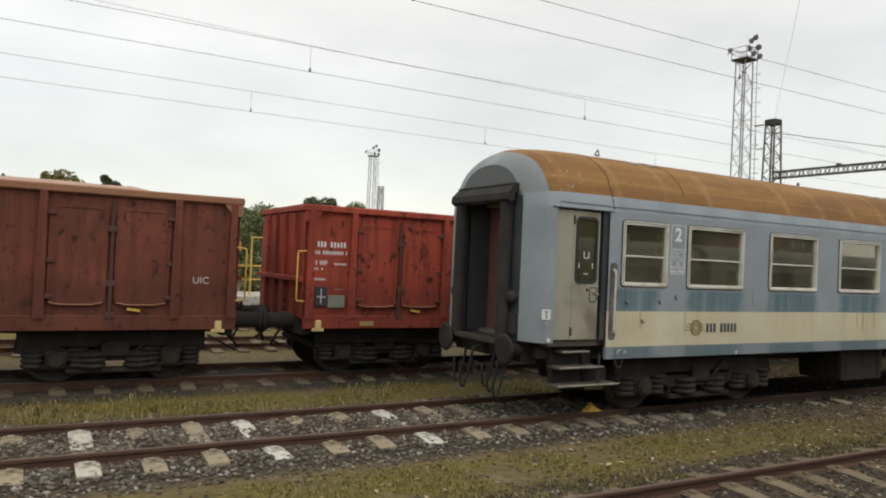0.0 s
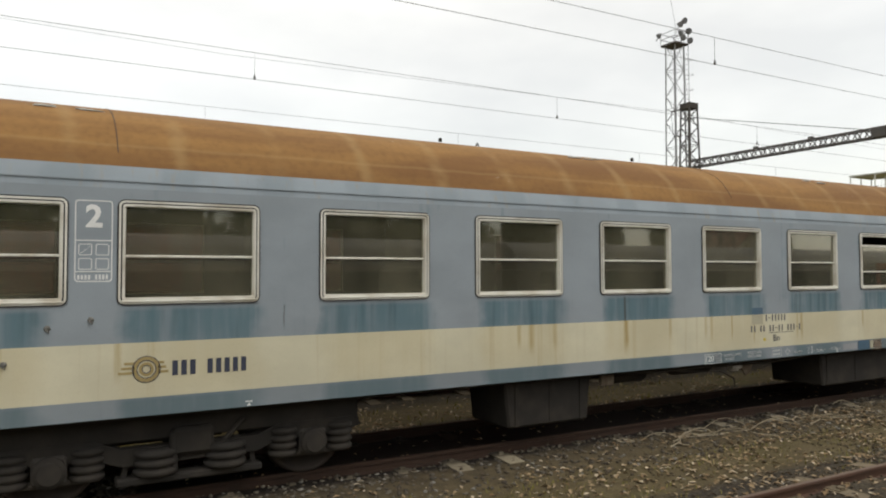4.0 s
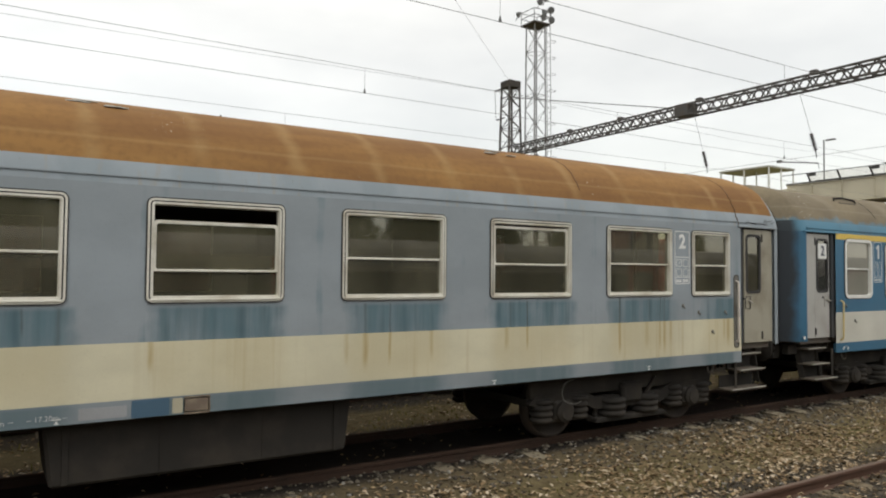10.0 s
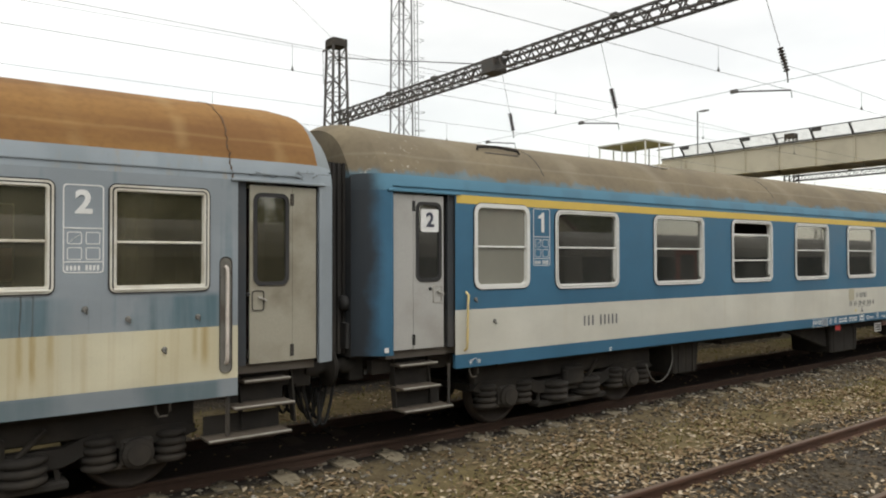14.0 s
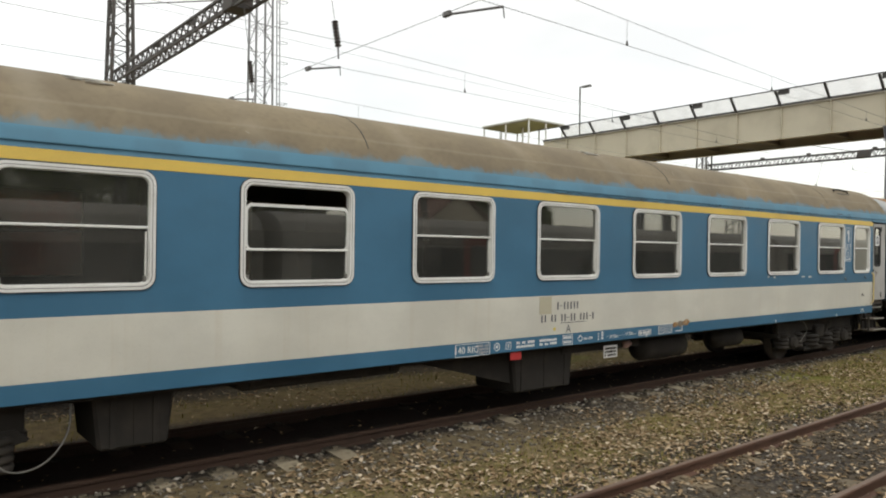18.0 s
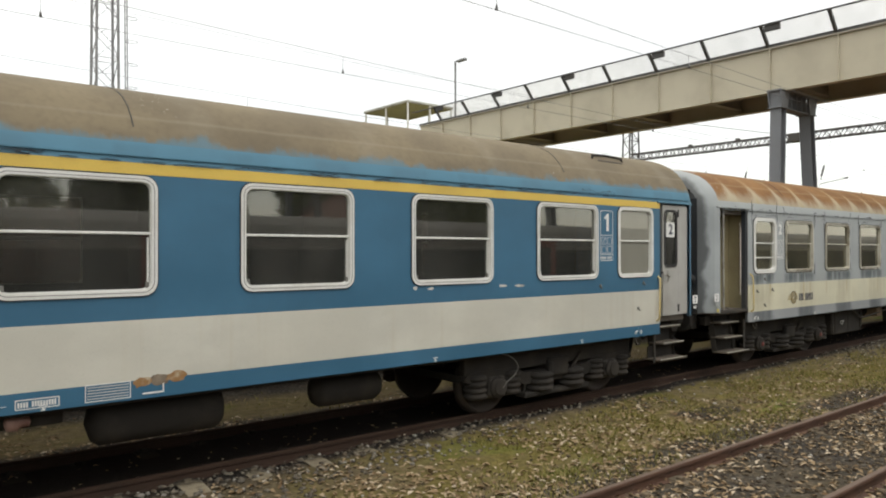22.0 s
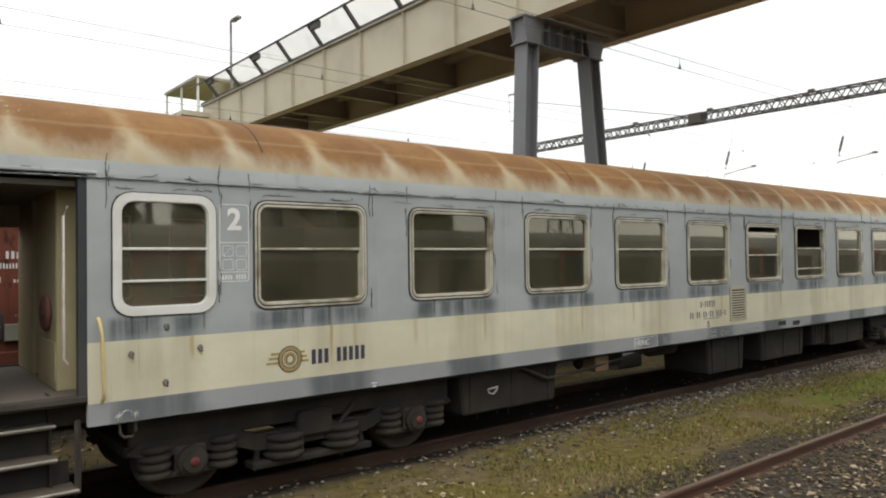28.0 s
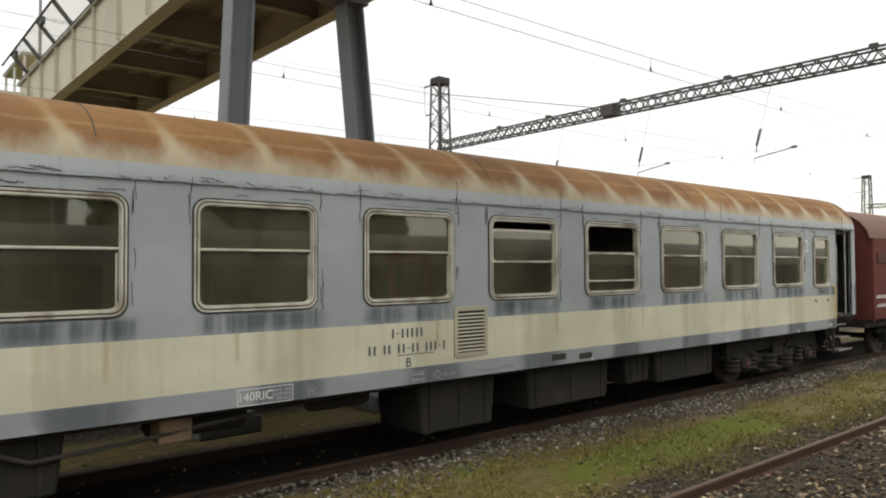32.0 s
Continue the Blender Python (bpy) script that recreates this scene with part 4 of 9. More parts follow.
# the coach track by the open end, and the far right of the plan, are clean grey ballast
sx, sy = scatter(26000, -6, 9.5, 7.9, 11.3, lambda x, y: np.clip(1.5 - np.abs(y - 9.7) / 1.5, 0, 1) * np.where((np.abs(((x - 0.38) / 0.715 + 0.5) % 1 - 0.5) < 0.2) & (np.abs(y - 9.71) < 1.3), np.where(np.abs(y - 9.71) < 0.62, 0.45, 0.06), 0.9))
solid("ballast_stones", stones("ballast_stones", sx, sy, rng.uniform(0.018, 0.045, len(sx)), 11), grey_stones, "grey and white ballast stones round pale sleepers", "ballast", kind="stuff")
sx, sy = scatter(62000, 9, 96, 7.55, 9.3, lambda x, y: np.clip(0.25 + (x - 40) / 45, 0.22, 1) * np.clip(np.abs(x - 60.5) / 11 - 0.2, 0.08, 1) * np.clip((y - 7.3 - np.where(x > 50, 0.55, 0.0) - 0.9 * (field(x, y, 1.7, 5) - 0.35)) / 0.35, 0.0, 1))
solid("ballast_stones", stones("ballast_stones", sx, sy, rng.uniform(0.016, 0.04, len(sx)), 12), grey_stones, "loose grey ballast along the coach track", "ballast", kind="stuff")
sx, sy = scatter(60000, 2, 96, 3.2, 6.6, lambda x, y: np.clip((6.45 - y + 0.5 * (field(x, y, 1.1, 6) - 0.5)) / 0.4, 0.12, 1) * (0.3 + 0.7 * field(x, y, 1.3, 8)))
solid("ballast_stones", stones("ballast_stones", sx, sy, rng.uniform(0.014, 0.036, len(sx)), 13), brown_stones, "brown dusty stones in the near track", "ballast", kind="stuff")
sx, sy = scatter(26000, -6, 96, 5.9, 8.0, lambda x, y: np.where(x > 52, 0.35, 1.0) * 0.15 + 0.85 * (field(x, y, 0.9, 9) > 0.5) * np.clip(1.1 - np.abs(x - 26) / 26, 0.15, 1))
solid("ballast_stones", stones("ballast_stones", sx, sy, rng.uniform(0.010, 0.03, len(sx)), 14), brown_stones, "scattered small stones between the tracks", "ballast", kind="stuff")


def blades(name, x, y, height, seed, width=0.006):
    """Grass blades: two bent triangles each."""
    q = np.random.default_rng(seed)
    n = len(x)
    a, lean = q.uniform(0, 6.28, n), q.uniform(0.2, 0.9, n) * height
    dx, dy = np.cos(a), np.sin(a)
    b = np.stack([x, y, ground_z(x, y) - 0.005], -1)
    side = np.stack([-dy, dx, 0 * dx], -1) * width * q.uniform(0.6, 1.3, n)[:, None]
    up = np.stack([dx * lean * 0.4, dy * lean * 0.4, 0.62 * height], -1)
    tip = np.stack([dx * lean, dy * lean, height * q.uniform(0.75, 1.0, n)], -1)
    v = np.stack([b - side, b + side, b + up - side * 0.7, b + up + side * 0.7, b + tip], 1)
    f = np.array([(0, 1, 3), (0, 3, 2), (2, 3, 4)])
    return bulk(name, v.reshape(-1, 3), (f[None] + 5 * np.arange(n)[:, None, None]).reshape(-1, 3))


def blade_material(name, a, b, c):
    n = Nodes(name)
    r = n.island()
    col = n.mix(n.ramp(r, 0.0, 0.6, soft=False), a, b)
    col = n.mix(n.ramp(r, 0.72, 0.8), col, c)
    n.bsdf.inputs["Subsurface Weight"].default_value = 0.0
    return n.finish(col, 0.8, spec=0.2)


grass_mat = blade_material("short_dry_grass", (0.112, 0.108, 0.022), (0.20, 0.174, 0.048), (0.30, 0.24, 0.115))
sx, sy = scatter(230000, -8, 98, 5.75, 8.5, lambda x, y: np.clip((field(x, y, 0.8, 21) - 0.34) * 3.0, 0, 1) * np.clip(np.where(x < 14, 1 - (x - 9) / 6, (x - 34) / 20), 0.12, 1) * np.clip((7.95 + np.where((x > 49) & (x < 84), 0.45, 0) - y) / 0.35, 0, 1) * np.clip((y - 5.75) / 0.3, 0, 1))
solid("grass", blades("grass", sx, sy, rng.uniform(0.016, 0.05, len(sx)) * (1 + field(sx, sy, 0.6, 22)), 23), grass_mat, "short green and straw-coloured grass between the tracks", "grass", kind="stuff")
sx, sy = scatter(60000, -8, 62, 11.1, 13.5, lambda x, y: np.clip((field(x, y, 0.9, 31) - 0.25) * 3.0, 0, 1) * np.clip((13.1 - y) / 0.3, 0, 1) * np.clip((14 - x) / 6, 0.12, 1))
solid("grass", blades("grass", sx, sy, rng.uniform(0.02, 0.07, len(sx)) * (1 + field(sx, sy, 0.6, 32)), 33, 0.008), grass_mat, "strip of green and dry grass before the freight wagons", "grass", kind="stuff")


def leaves(name, x, y, size, seed):
    """Dry fallen leaves: small folded flakes."""
    q = np.random.default_rng(seed)
    n = len(x)
    a = q.uniform(0, 6.28, n)
    u = np.stack([np.cos(a), np.sin(a), q.uniform(-0.3, 0.3, n)], -1) * size[:, None]
    w = np.stack([-np.sin(a), np.cos(a), q.uniform(-0.3, 0.3, n)], -1) * (size * q.uniform(0.32, 0.6, n))[:, None]
    p = np.stack([x, y, ground_z(x, y) + 0.008 + 0.018 * q.random(n)], -1)
    up = np.zeros((n, 3))
    up[:, 2] = size * q.uniform(0.1, 0.5, n)
    v = np.stack([p - u, p - 0.1 * u + w + up, p + u, p + 0.1 * u - w + up * 0.8], 1)
    f = np.array([(0, 2, 1), (0, 3, 2)])
    return bulk(name, v.reshape(-1, 3), (f[None] + 4 * np.arange(n)[:, None, None]).reshape(-1, 3))


def leaf_material():
    n = Nodes("dry_fallen_leaf")
    r = n.island()
    col = n.mix(n.ramp(r, 0.0, 0.55, soft=False), (0.15, 0.095, 0.047), (0.30, 0.22, 0.128))
    col = n.mix(n.ramp(r, 0.66, 0.97), col, (0.50, 0.42, 0.31))
    return n.finish(col, 0.8, spec=0.2)


leaf_mat = leaf_material()
sx, sy = scatter(120000, 3, 82, 3.3, 8.5, lambda x, y: np.clip((field(x, y, 0.7, 41) - 0.15) * 2.0, 0, 1) * np.clip(np.where(x < 36, (x - 9) / 18, (66 - x) / 17), 0.05, 1) * (0.3 + 0.7 * np.exp(-((y - 6.9) / 1.5) ** 2)))
solid("fallen_leaves", leaves("fallen_leaves", sx, sy, rng.uniform(0.024, 0.056, len(sx)), 42), leaf_mat, "pale brown fallen leaves scattered between the tracks", "leaves", kind="stuff")
sx, sy = scatter(5000, -6, 98, 5.0, 13.2, lambda x, y: 0.5 + 0 * x)
solid("fallen_leaves", leaves("fallen_leaves", sx, sy, rng.uniform(0.018, 0.045, len(sx)), 43), leaf_mat, "sparse dry leaves and paper scraps on the ground", "leaves", kind="stuff")
sx, sy = scatter(9000, 52, 94, 2.8, 5.7, lambda x, y: np.clip((field(x, y, 0.8, 51) - 0.2) * 2.2, 0, 1))
solid("fallen_leaves", leaves("fallen_leaves", sx, sy, rng.uniform(0.024, 0.060, len(sx)), 52), leaf_mat, "pale fallen leaves in the near track", "leaves", kind="stuff")
sx, sy = scatter(9000, 7, 62, 10.75, 13.2, lambda x, y: np.clip((field(x, y, 0.8, 45) - 0.25) * 2.0, 0, 1))
solid("fallen_leaves", leaves("fallen_leaves", sx, sy, rng.uniform(0.022, 0.055, len(sx)), 46), leaf_mat, "pale fallen leaves beyond the coach track", "leaves", kind="stuff")
sx, sy = scatter(1500, 9, 82, 8.9, 10.6, lambda x, y: 0.6 * field(x, y, 0.9, 47))
solid("litter", leaves("litter", sx, sy, rng.uniform(0.015, 0.045, len(sx)), 48), leaf_mat, "pale scraps and leaves on the blackened track bed", "litter", kind="stuff")

# yellow wheel chock, dead vines and twigs by the coach track
chock = thing("wheel_chock", (7.8, 8.945, 0.18), "yellow steel wheel chock on the rail", "wheel chock")
part("wedge", Mesh().prism([(-0.20, 0.0), (0.20, 0.0), (0.12, 0.025), (0.0, 0.09), (-0.08, 0.085), (-0.12, 0.03)], 1, -0.05, 0.05), yellow_bar, chock)
part("handle", Mesh().pipe([(-0.08, 0, 0.08), (-0.10, 0, 0.12), (-0.03, 0, 0.135), (0.0, 0, 0.09)], 0.012, 6), yellow_bar, chock)
twig_mat = plain("grey_dead_twig", (0.30, 0.25, 0.17), 0.85, amount=0.4, big=6)
vine_rnd = random.Random(12)
for x, y, n, reach in ((17.0, 8.35, 9, 0.9), (18.4, 8.2, 8, 1.1), (20.2, 8.3, 8, 1.0), (15.9, 8.55, 5, 0.5), (21.6, 8.25, 5, 0.8)):
    v = thing("dead_vine", (x, y, 0.03), "dry tangled vine and twigs beside the rail", "vine", "dead vines")
    for k in range(n):
        p, a, el = Vector((0, 0, 0)), vine_rnd.uniform(0, 6.28), vine_rnd.uniform(0.1, 0.8)
        pts = [p.copy()]
        for j in range(6):
            a += vine_rnd.uniform(-0.5, 0.5)
            el -= vine_rnd.uniform(0.05, 0.35)
            p = p + Vector((math.cos(a), 0.45 * math.sin(a), max(el, -p.z * 5)))  * reach / 6
            p.z = max(p.z, 0.0)
            pts.append(p.copy())
        part("twig", Mesh().pipe(pts, vine_rnd.uniform(0.005, 0.011), 5), twig_mat, v)
    lc = np.array([(vine_rnd.uniform(-0.3, 0.3), vine_rnd.uniform(-0.15, 0.15), vine_rnd.uniform(0.04, 0.16)) for _ in range(5)])
    part("dry_leaves", leaves("dry_leaves", *(np.repeat(lc, 14, 0) + rng.normal(0, 0.07, (70, 3))).T[:2], rng.uniform(0.015, 0.03, 70), 90 + int(x)), leaf_mat, v, "curled dry leaves")

# ---- passenger coaches ----
TRACK = 9.71
HALF = 1.41
ROOF_SECTION = [(0.0, 3.40), (0.012, 3.48), (0.03, 3.56), (0.06, 3.65), (0.11, 3.77), (0.18, 3.90), (0.28, 4.04), (0.42, 4.17), (0.6, 4.275), (0.82, 4.36), (1.08, 4.42), (1.41, 4.45)]

ROOF = list(ROOF_SECTION)


def roof_at(z):
    for (d0, z0), (d1, z1) in zip(ROOF, ROOF[1:]):
        if z0 <= z <= z1:
            return d0 + (d1 - d0) * (z - z0) / (z1 - z0)
    return 0.0


REACH = [0.40, 0.40]
INSET = [0.28, 0.28]
LEAD = [0.0]


def narrowed(m, length):
    """Draws the body in at its bevelled corner panels."""
    out = []
    for x, y, z in m.v:
        e0, e1 = (min(1.0, max(0.0, e)) for e in (1.0 - (x - LEAD[0]) / REACH[0], 1.0 - (length - x) / REACH[1]))
        k = max(INSET[0] * e0 ** (1.6 if INSET[0] < 0.3 else 2.6), INSET[1] * e1 ** 1.6) * min(1.0, abs(y) / 1.2)
        out.append((x, y - math.copysign(k, y), z))
    m.v = out
    return m


def wall_sheet(m, x0, x1, z0, z1, holes, y, cuts=()):
    """A flat wall with rectangular openings, cut into columns."""
    xs = sorted({x0, x1, *(q for q in cuts if x0 < q < x1), *(q for h in holes for q in h[:2] if x0 < q < x1)})
    fine = []
    for a, b in zip(xs, xs[1:]):
        k = max(1, int((b - a) / 0.7))
        fine += [(a + (b - a) * i / k, a + (b - a) * (i + 1) / k) for i in range(k)]
    for a, b in fine:
        mid = (a + b) / 2
        cuts = sorted((max(z0, h[2]), min(z1, h[3])) for h in holes if h[0] < mid < h[1] and h[3] > z0 and h[2] < z1)
        low = z0
        for c0, c1 in cuts + [(z1, z1)]:
            if c0 > low + 1e-6:
                m.add([(a, y, low), (b, y, low), (b, y, c0), (a, y, c0)], [(0, 1, 2, 3)])
            low = max(low, c1)
    return m


def window(parent, x0, x1, z0, z1, mid, radius, frame_mat, pane_mat, drop=0.0, width=0.055, seal=False, y=-HALF, extra_bar=None, latch=True):
    """A two-part coach window; drop: how far the upper sash is let down."""
    m = Mesh()
    out = rounded(x0, x1, z0, z1, radius)
    inn = rounded(x0 + width, x1 - width, z0 + width, z1 - width, max(0.02, radius - width * 0.7))
    r2 = max(0.02, radius - width * 0.7)

    def line(f):
        return rounded(x0 + f, x1 - f, z0 + f, z1 - f, max(0.02, radius - f * 0.8))

    if seal > 0.012:
        ring(m, out, line(width * 0.36), y - 0.020, y + 0.03)
    else:
        ring(m, out, inn, y - 0.022, y + 0.05)
    w = part("window", m, frame_mat, parent)
    if seal > 0.012:
        part("frame_step", ring(Mesh(), line(width * 0.36), line(width * 0.62), y - 0.006, y + 0.03), frame_mat, w)
        part("inner_frame", ring(Mesh(), line(width * 0.62), inn, y - 0.024, y + 0.05), frame_mat, w)
    bead = ring(Mesh(), rounded(x0 + width - 0.012, x1 - width + 0.012, z0 + width - 0.012, z1 - width + 0.012, r2),
         rounded(x0 + width + 0.010, x1 - width - 0.010, z0 + width + 0.010, z1 - width - 0.010, max(0.015, radius - width * 0.9)), y + 0.002, y + 0.06)
    part("bead", bead, frame_mat, w)
    if radius < 0.1:
        part("sill", Mesh().box(x0 + 0.03, x1 - 0.03, y - 0.034, y - 0.004, z0 + 0.015, z0 + 0.04, 0.006), frame_mat, w)
    if 0 < seal <= 0.012 and latch:
        # thin grey ring colours in the shadow line of the frame groove
        part("groove", ring(Mesh(), line(width * 0.50), line(width * 0.62), y - 0.0235, y - 0.018), groove_shade, w, "grey ring painted as the shadow line of the groove")
        for xx in (x0 + width + 0.035, x1 - width - 0.035):
            part("catch", Mesh().box(xx - 0.016, xx + 0.016, y - 0.004, y + 0.03, z0 + width + 0.015, z0 + width + 0.075, 0.006), eye_steel, w, "small steel sash catch")
    if seal > 0.012:
        part("groove", ring(Mesh(), line(width * 0.33), line(width * 0.65), y - 0.010, y - 0.004), black_rubber, w, "dark rubber groove in the frame")
    if seal:
        s = Mesh()
        ring(s, rounded(x0 - seal, x1 + seal, z0 - seal, z1 + seal, radius + seal), rounded(x0 + 0.004, x1 - 0.004, z0 + 0.004, z1 - 0.004, radius - 0.004), y - 0.012, y + 0.02)
        part("rubber_seal", s, black_rubber, w, "cracked black rubber seal")
    a, b = x0 + width + 0.01, x1 - width - 0.01
    top = z1 - width - 0.01
    low = Mesh().box(a, b, y + 0.034, y + 0.040, z0 + width + 0.01, mid + 0.005)
    lo = part("pane", low, pane_mat, w)
    up = Mesh().box(a, b, y + 0.022, y + 0.028, mid - drop, top - drop)
    hi = part("pane", up, pane_mat, w)
    lo.visible_shadow = hi.visible_shadow = False
    r = Mesh().box(a, b, y + 0.004, y + 0.034, mid - 0.013 - drop, mid + 0.013 - drop, 0.005)
    part("sash_rail", r, frame_mat, w)
    if drop:
        sash = ring(Mesh(), rounded(a, b, mid - drop - 0.01, top - drop + 0.012, radius * 0.6), rounded(a + 0.022, b - 0.022, mid - drop + 0.012, top - drop - 0.022, radius * 0.45), y + 0.008, y + 0.034)
        part("sash_frame", sash, frame_mat, w, "let-down upper sash frame")
    if extra_bar:
        part("safety_bar", Mesh().box(a, b, y + 0.01, y + 0.03, extra_bar - 0.012, extra_bar + 0.012, 0.004), frame_mat, w)
    if latch:
        part("guide_rail", Mesh().box(b - 0.026, b - 0.010, y + 0.006, y + 0.03, z0 + width + 0.04, mid - 0.04, 0.004), frame_mat, w)
    return w


def far_window(parent, x0, x1, z0, z1, mid):
    y = HALF
    m = Mesh()
    ring(m, rounded(x0, x1, z0, z1, 0.08), rounded(x0 + 0.05, x1 - 0.05, z0 + 0.05, z1 - 0.05, 0.05), y - 0.06, y + 0.02)
    w = part("window", m, chrome, parent)
    part("sash_rail", Mesh().box(x0 + 0.04, x1 - 0.04, y - 0.03, y, mid - 0.02, mid + 0.02), chrome, w)
    p = part("pane", Mesh().box(x0 + 0.04, x1 - 0.04, y - 0.028, y - 0.022, z0 + 0.04, z1 - 0.04), pane_old, w)
    p.visible_shadow = False


BOGIE = {}


def bogie(parent, cx, base=2.7, hub=None, cy=0.0):
    """A two-axle bogie with wheelsets, axle boxes, coil springs and a sprung bolster."""
    key = round(base, 2)
    if key not in BOGIE:
        h = base / 2
        f = Mesh()
        for s in (-1, 1):
            y = s * 1.0
            side = [(-h - 0.62, 0.74), (-h - 0.5, 0.84), (-0.95, 0.84), (-0.7, 0.74), (0.7, 0.74), (0.95, 0.84), (h + 0.5, 0.84), (h + 0.62, 0.74), (h + 0.45, 0.68), (0.95, 0.66), (0.7, 0.56), (-0.7, 0.56), (-0.95, 0.66), (-h - 0.45, 0.68)]
            f.prism(side, 1, y - 0.07, y + 0.07)
            f.box(-h - 0.58, h + 0.58, y - 0.055, y + 0.055, 0.80, 1.07, 0.015)
            f.box(-0.75, 0.75, y - 0.12, y + 0.12, 0.36, 0.44, 0.02)
            f.bar((-0.62, y, 0.72), (-0.68, y, 0.40), 0.05, 0.05)
            f.bar((0.62, y, 0.72), (0.68, y, 0.40), 0.05, 0.05)
            f.rod((-0.2, y + s * 0.12, 0.86), (-0.2, y + s * 0.12, 0.46), 0.045, 8)
            f.rod((0.55, y + s * 0.1, 0.95), (0.2, y + s * 0.1, 0.60), 0.03, 6)
        f.box(-0.22, 0.22, -1.15, 1.15, 0.62, 0.92, 0.04)
        for x in (-h - 0.56, h + 0.56):
            f.box(x - 0.05, x + 0.05, -1.0, 1.0, 0.7, 0.8)
        f.rod((-0.1, 0, 0.9), (-0.1, 0, 1.2), 0.25, 12)
        w = Mesh()
        w.rod((0, -1.05, 0), (0, 1.05, 0), 0.075, 10)
        for s in (-1, 1):
            w.lathe([(0.10, s * 0.69), (0.12, s * 0.70), (0.40, s * 0.71), (0.43, s * 0.685), (0.49, s * 0.682), (0.475, s * 0.72), (0.455, s * 0.82), (0.41, s * 0.82), (0.39, s * 0.775), (0.13, s * 0.79), (0.10, s * 0.80)], (0, 0, 0), 1, 28)
        b = Mesh()
        b.box(-0.16, 0.16, -0.11, 0.11, -0.13, 0.15, 0.03)
        b.box(-0.46, 0.46, -0.06, 0.06, -0.16, -0.10, 0.015)
        c = Mesh().lathe([(0.15, -0.10), (0.16, -0.115), (0.155, -0.15), (0.12, -0.175), (0.11, -0.195), (0.04, -0.20)], (0, 0, 0), 1, 18, False)
        sp = Mesh()
        prof = []
        for i in range(4):
            z = -0.10 + i * 0.085
            prof += [(0.13, z), (0.165, z + 0.016), (0.17, z + 0.040), (0.165, z + 0.062), (0.13, z + 0.078)]
        sp.lathe(prof, (0, 0, 0), 2, 16)
        big = Mesh()
        prof = []
        for i in range(3):
            z = 0.0 + i * 0.095
            prof += [(0.18, z), (0.225, z + 0.02), (0.23, z + 0.045), (0.225, z + 0.07), (0.18, z + 0.09)]
        big.lathe(prof, (0, 0, 0), 2, 18)
        BOGIE[key] = [q.data(n) for q, n in ((f, "bogie"), (w, "wheelset"), (b, "axle_box"), (c, "axle_cap"), (sp, "coil_spring"), (big, "bolster_spring"))]
    fm, wm, bm_, cm, sm, gm = BOGIE[key]
    bo = part("bogie", fm, under_dark, parent, "sooty steel two-axle bogie", Matrix.Translation((cx, cy, 0)))
    for x in (-base / 2, base / 2):
        part("wheelset", wm, wheel_steel, bo, at=Matrix.Translation((x, 0, 0.18 + 0.455)))
        for s in (-1, 1):
            part("axle_box", bm_, under_grey, bo, at=Matrix.Translation((x, s * 1.0, 0.60)))
            if hub:
                part("hub_spot", Mesh().lathe([(0.052, -0.194), (0.044, -0.208), (0.015, -0.212)], (0, 0, 0), 1, 12), hub, bo, "small worn red hub spot", Matrix.Translation((x, s * 1.0, 0.60)) @ (pose(0, 0, 0) if s < 0 else pose(0, 0, 0, 0, 0, 180)))
            part("axle_cap", cm, under_dark, bo, at=Matrix.Translation((x, s * 1.0, 0.60)) @ (pose(0, 0, 0) if s < 0 else pose(0, 0, 0, 0, 0, 180)))
            for d in (-0.34, 0.34):
                part("coil_spring", sm, under_dark, bo, at=Matrix.Translation((x + d, s * 1.0, 0.56)))
    for s in (-1, 1):
        for d in (-0.36, 0.36):
            part("bolster_spring", gm, under_dark, bo, at=Matrix.Translation((d, s * 1.02, 0.44)))
    return bo


def steps(parent, x0, x1, heights, flip=False):
    """Three hanging steps under a door, each lower one further out."""
    for i, z in enumerate(heights):
        grow = 0.0 if i < 2 else 0.16
        a, b = (x0, x1 + grow) if not flip else (x0 - grow, x1)
        if not flip and heights[2] > 0.7:
            a, b = x0 + (0.10, 0.0, -0.06)[i], x1 + (-0.02, 0.22, 0.50)[i]
        if flip and heights[2] > 0.7:
            a, b = x0 - (0.0, 0.14, 0.42)[i], x1 - (0.12, 0.1, 0.16)[i]
            z -= (0.0, 0.03, 0.07)[i]
        y = -HALF + (0.06, -0.01, -0.06)[i]
        t = part("step", Mesh().box(a, b, y, y + 0.30, z - 0.03, z, 0.006), step_tread, parent, "worn brown steel door step")
        part("step_edge", Mesh().box(a, b, y - 0.006, y + 0.022, z - 0.014, z + 0.004, 0.004), step_worn, t, "bare scuffed metal edge")
        part("riser", Mesh().box(a + 0.03, b - 0.03, y + 0.28, y + 0.30, z, z + 0.2), under_dark, t)
    for x in (x0 + 0.02, x1 - 0.02):
        m = Mesh().prism([(-HALF + 0.16, heights[-1] - 0.04), (-HALF + 0.26, heights[-1] - 0.04), (-HALF + 0.4, 1.42), (-HALF + 0.26, 1.42)], 0, x - 0.010, x + 0.010)
        part("step_bracket", m, under_dark, parent)
    xb = x1 + 0.17 if not flip else x0 - 0.19
    part("step_hanger", Mesh().bar((xb, -HALF + 0.05, heights[-1] - 0.06), (xb, -HALF + 0.05, 1.2), 0.05, 0.03), under_grey, parent)


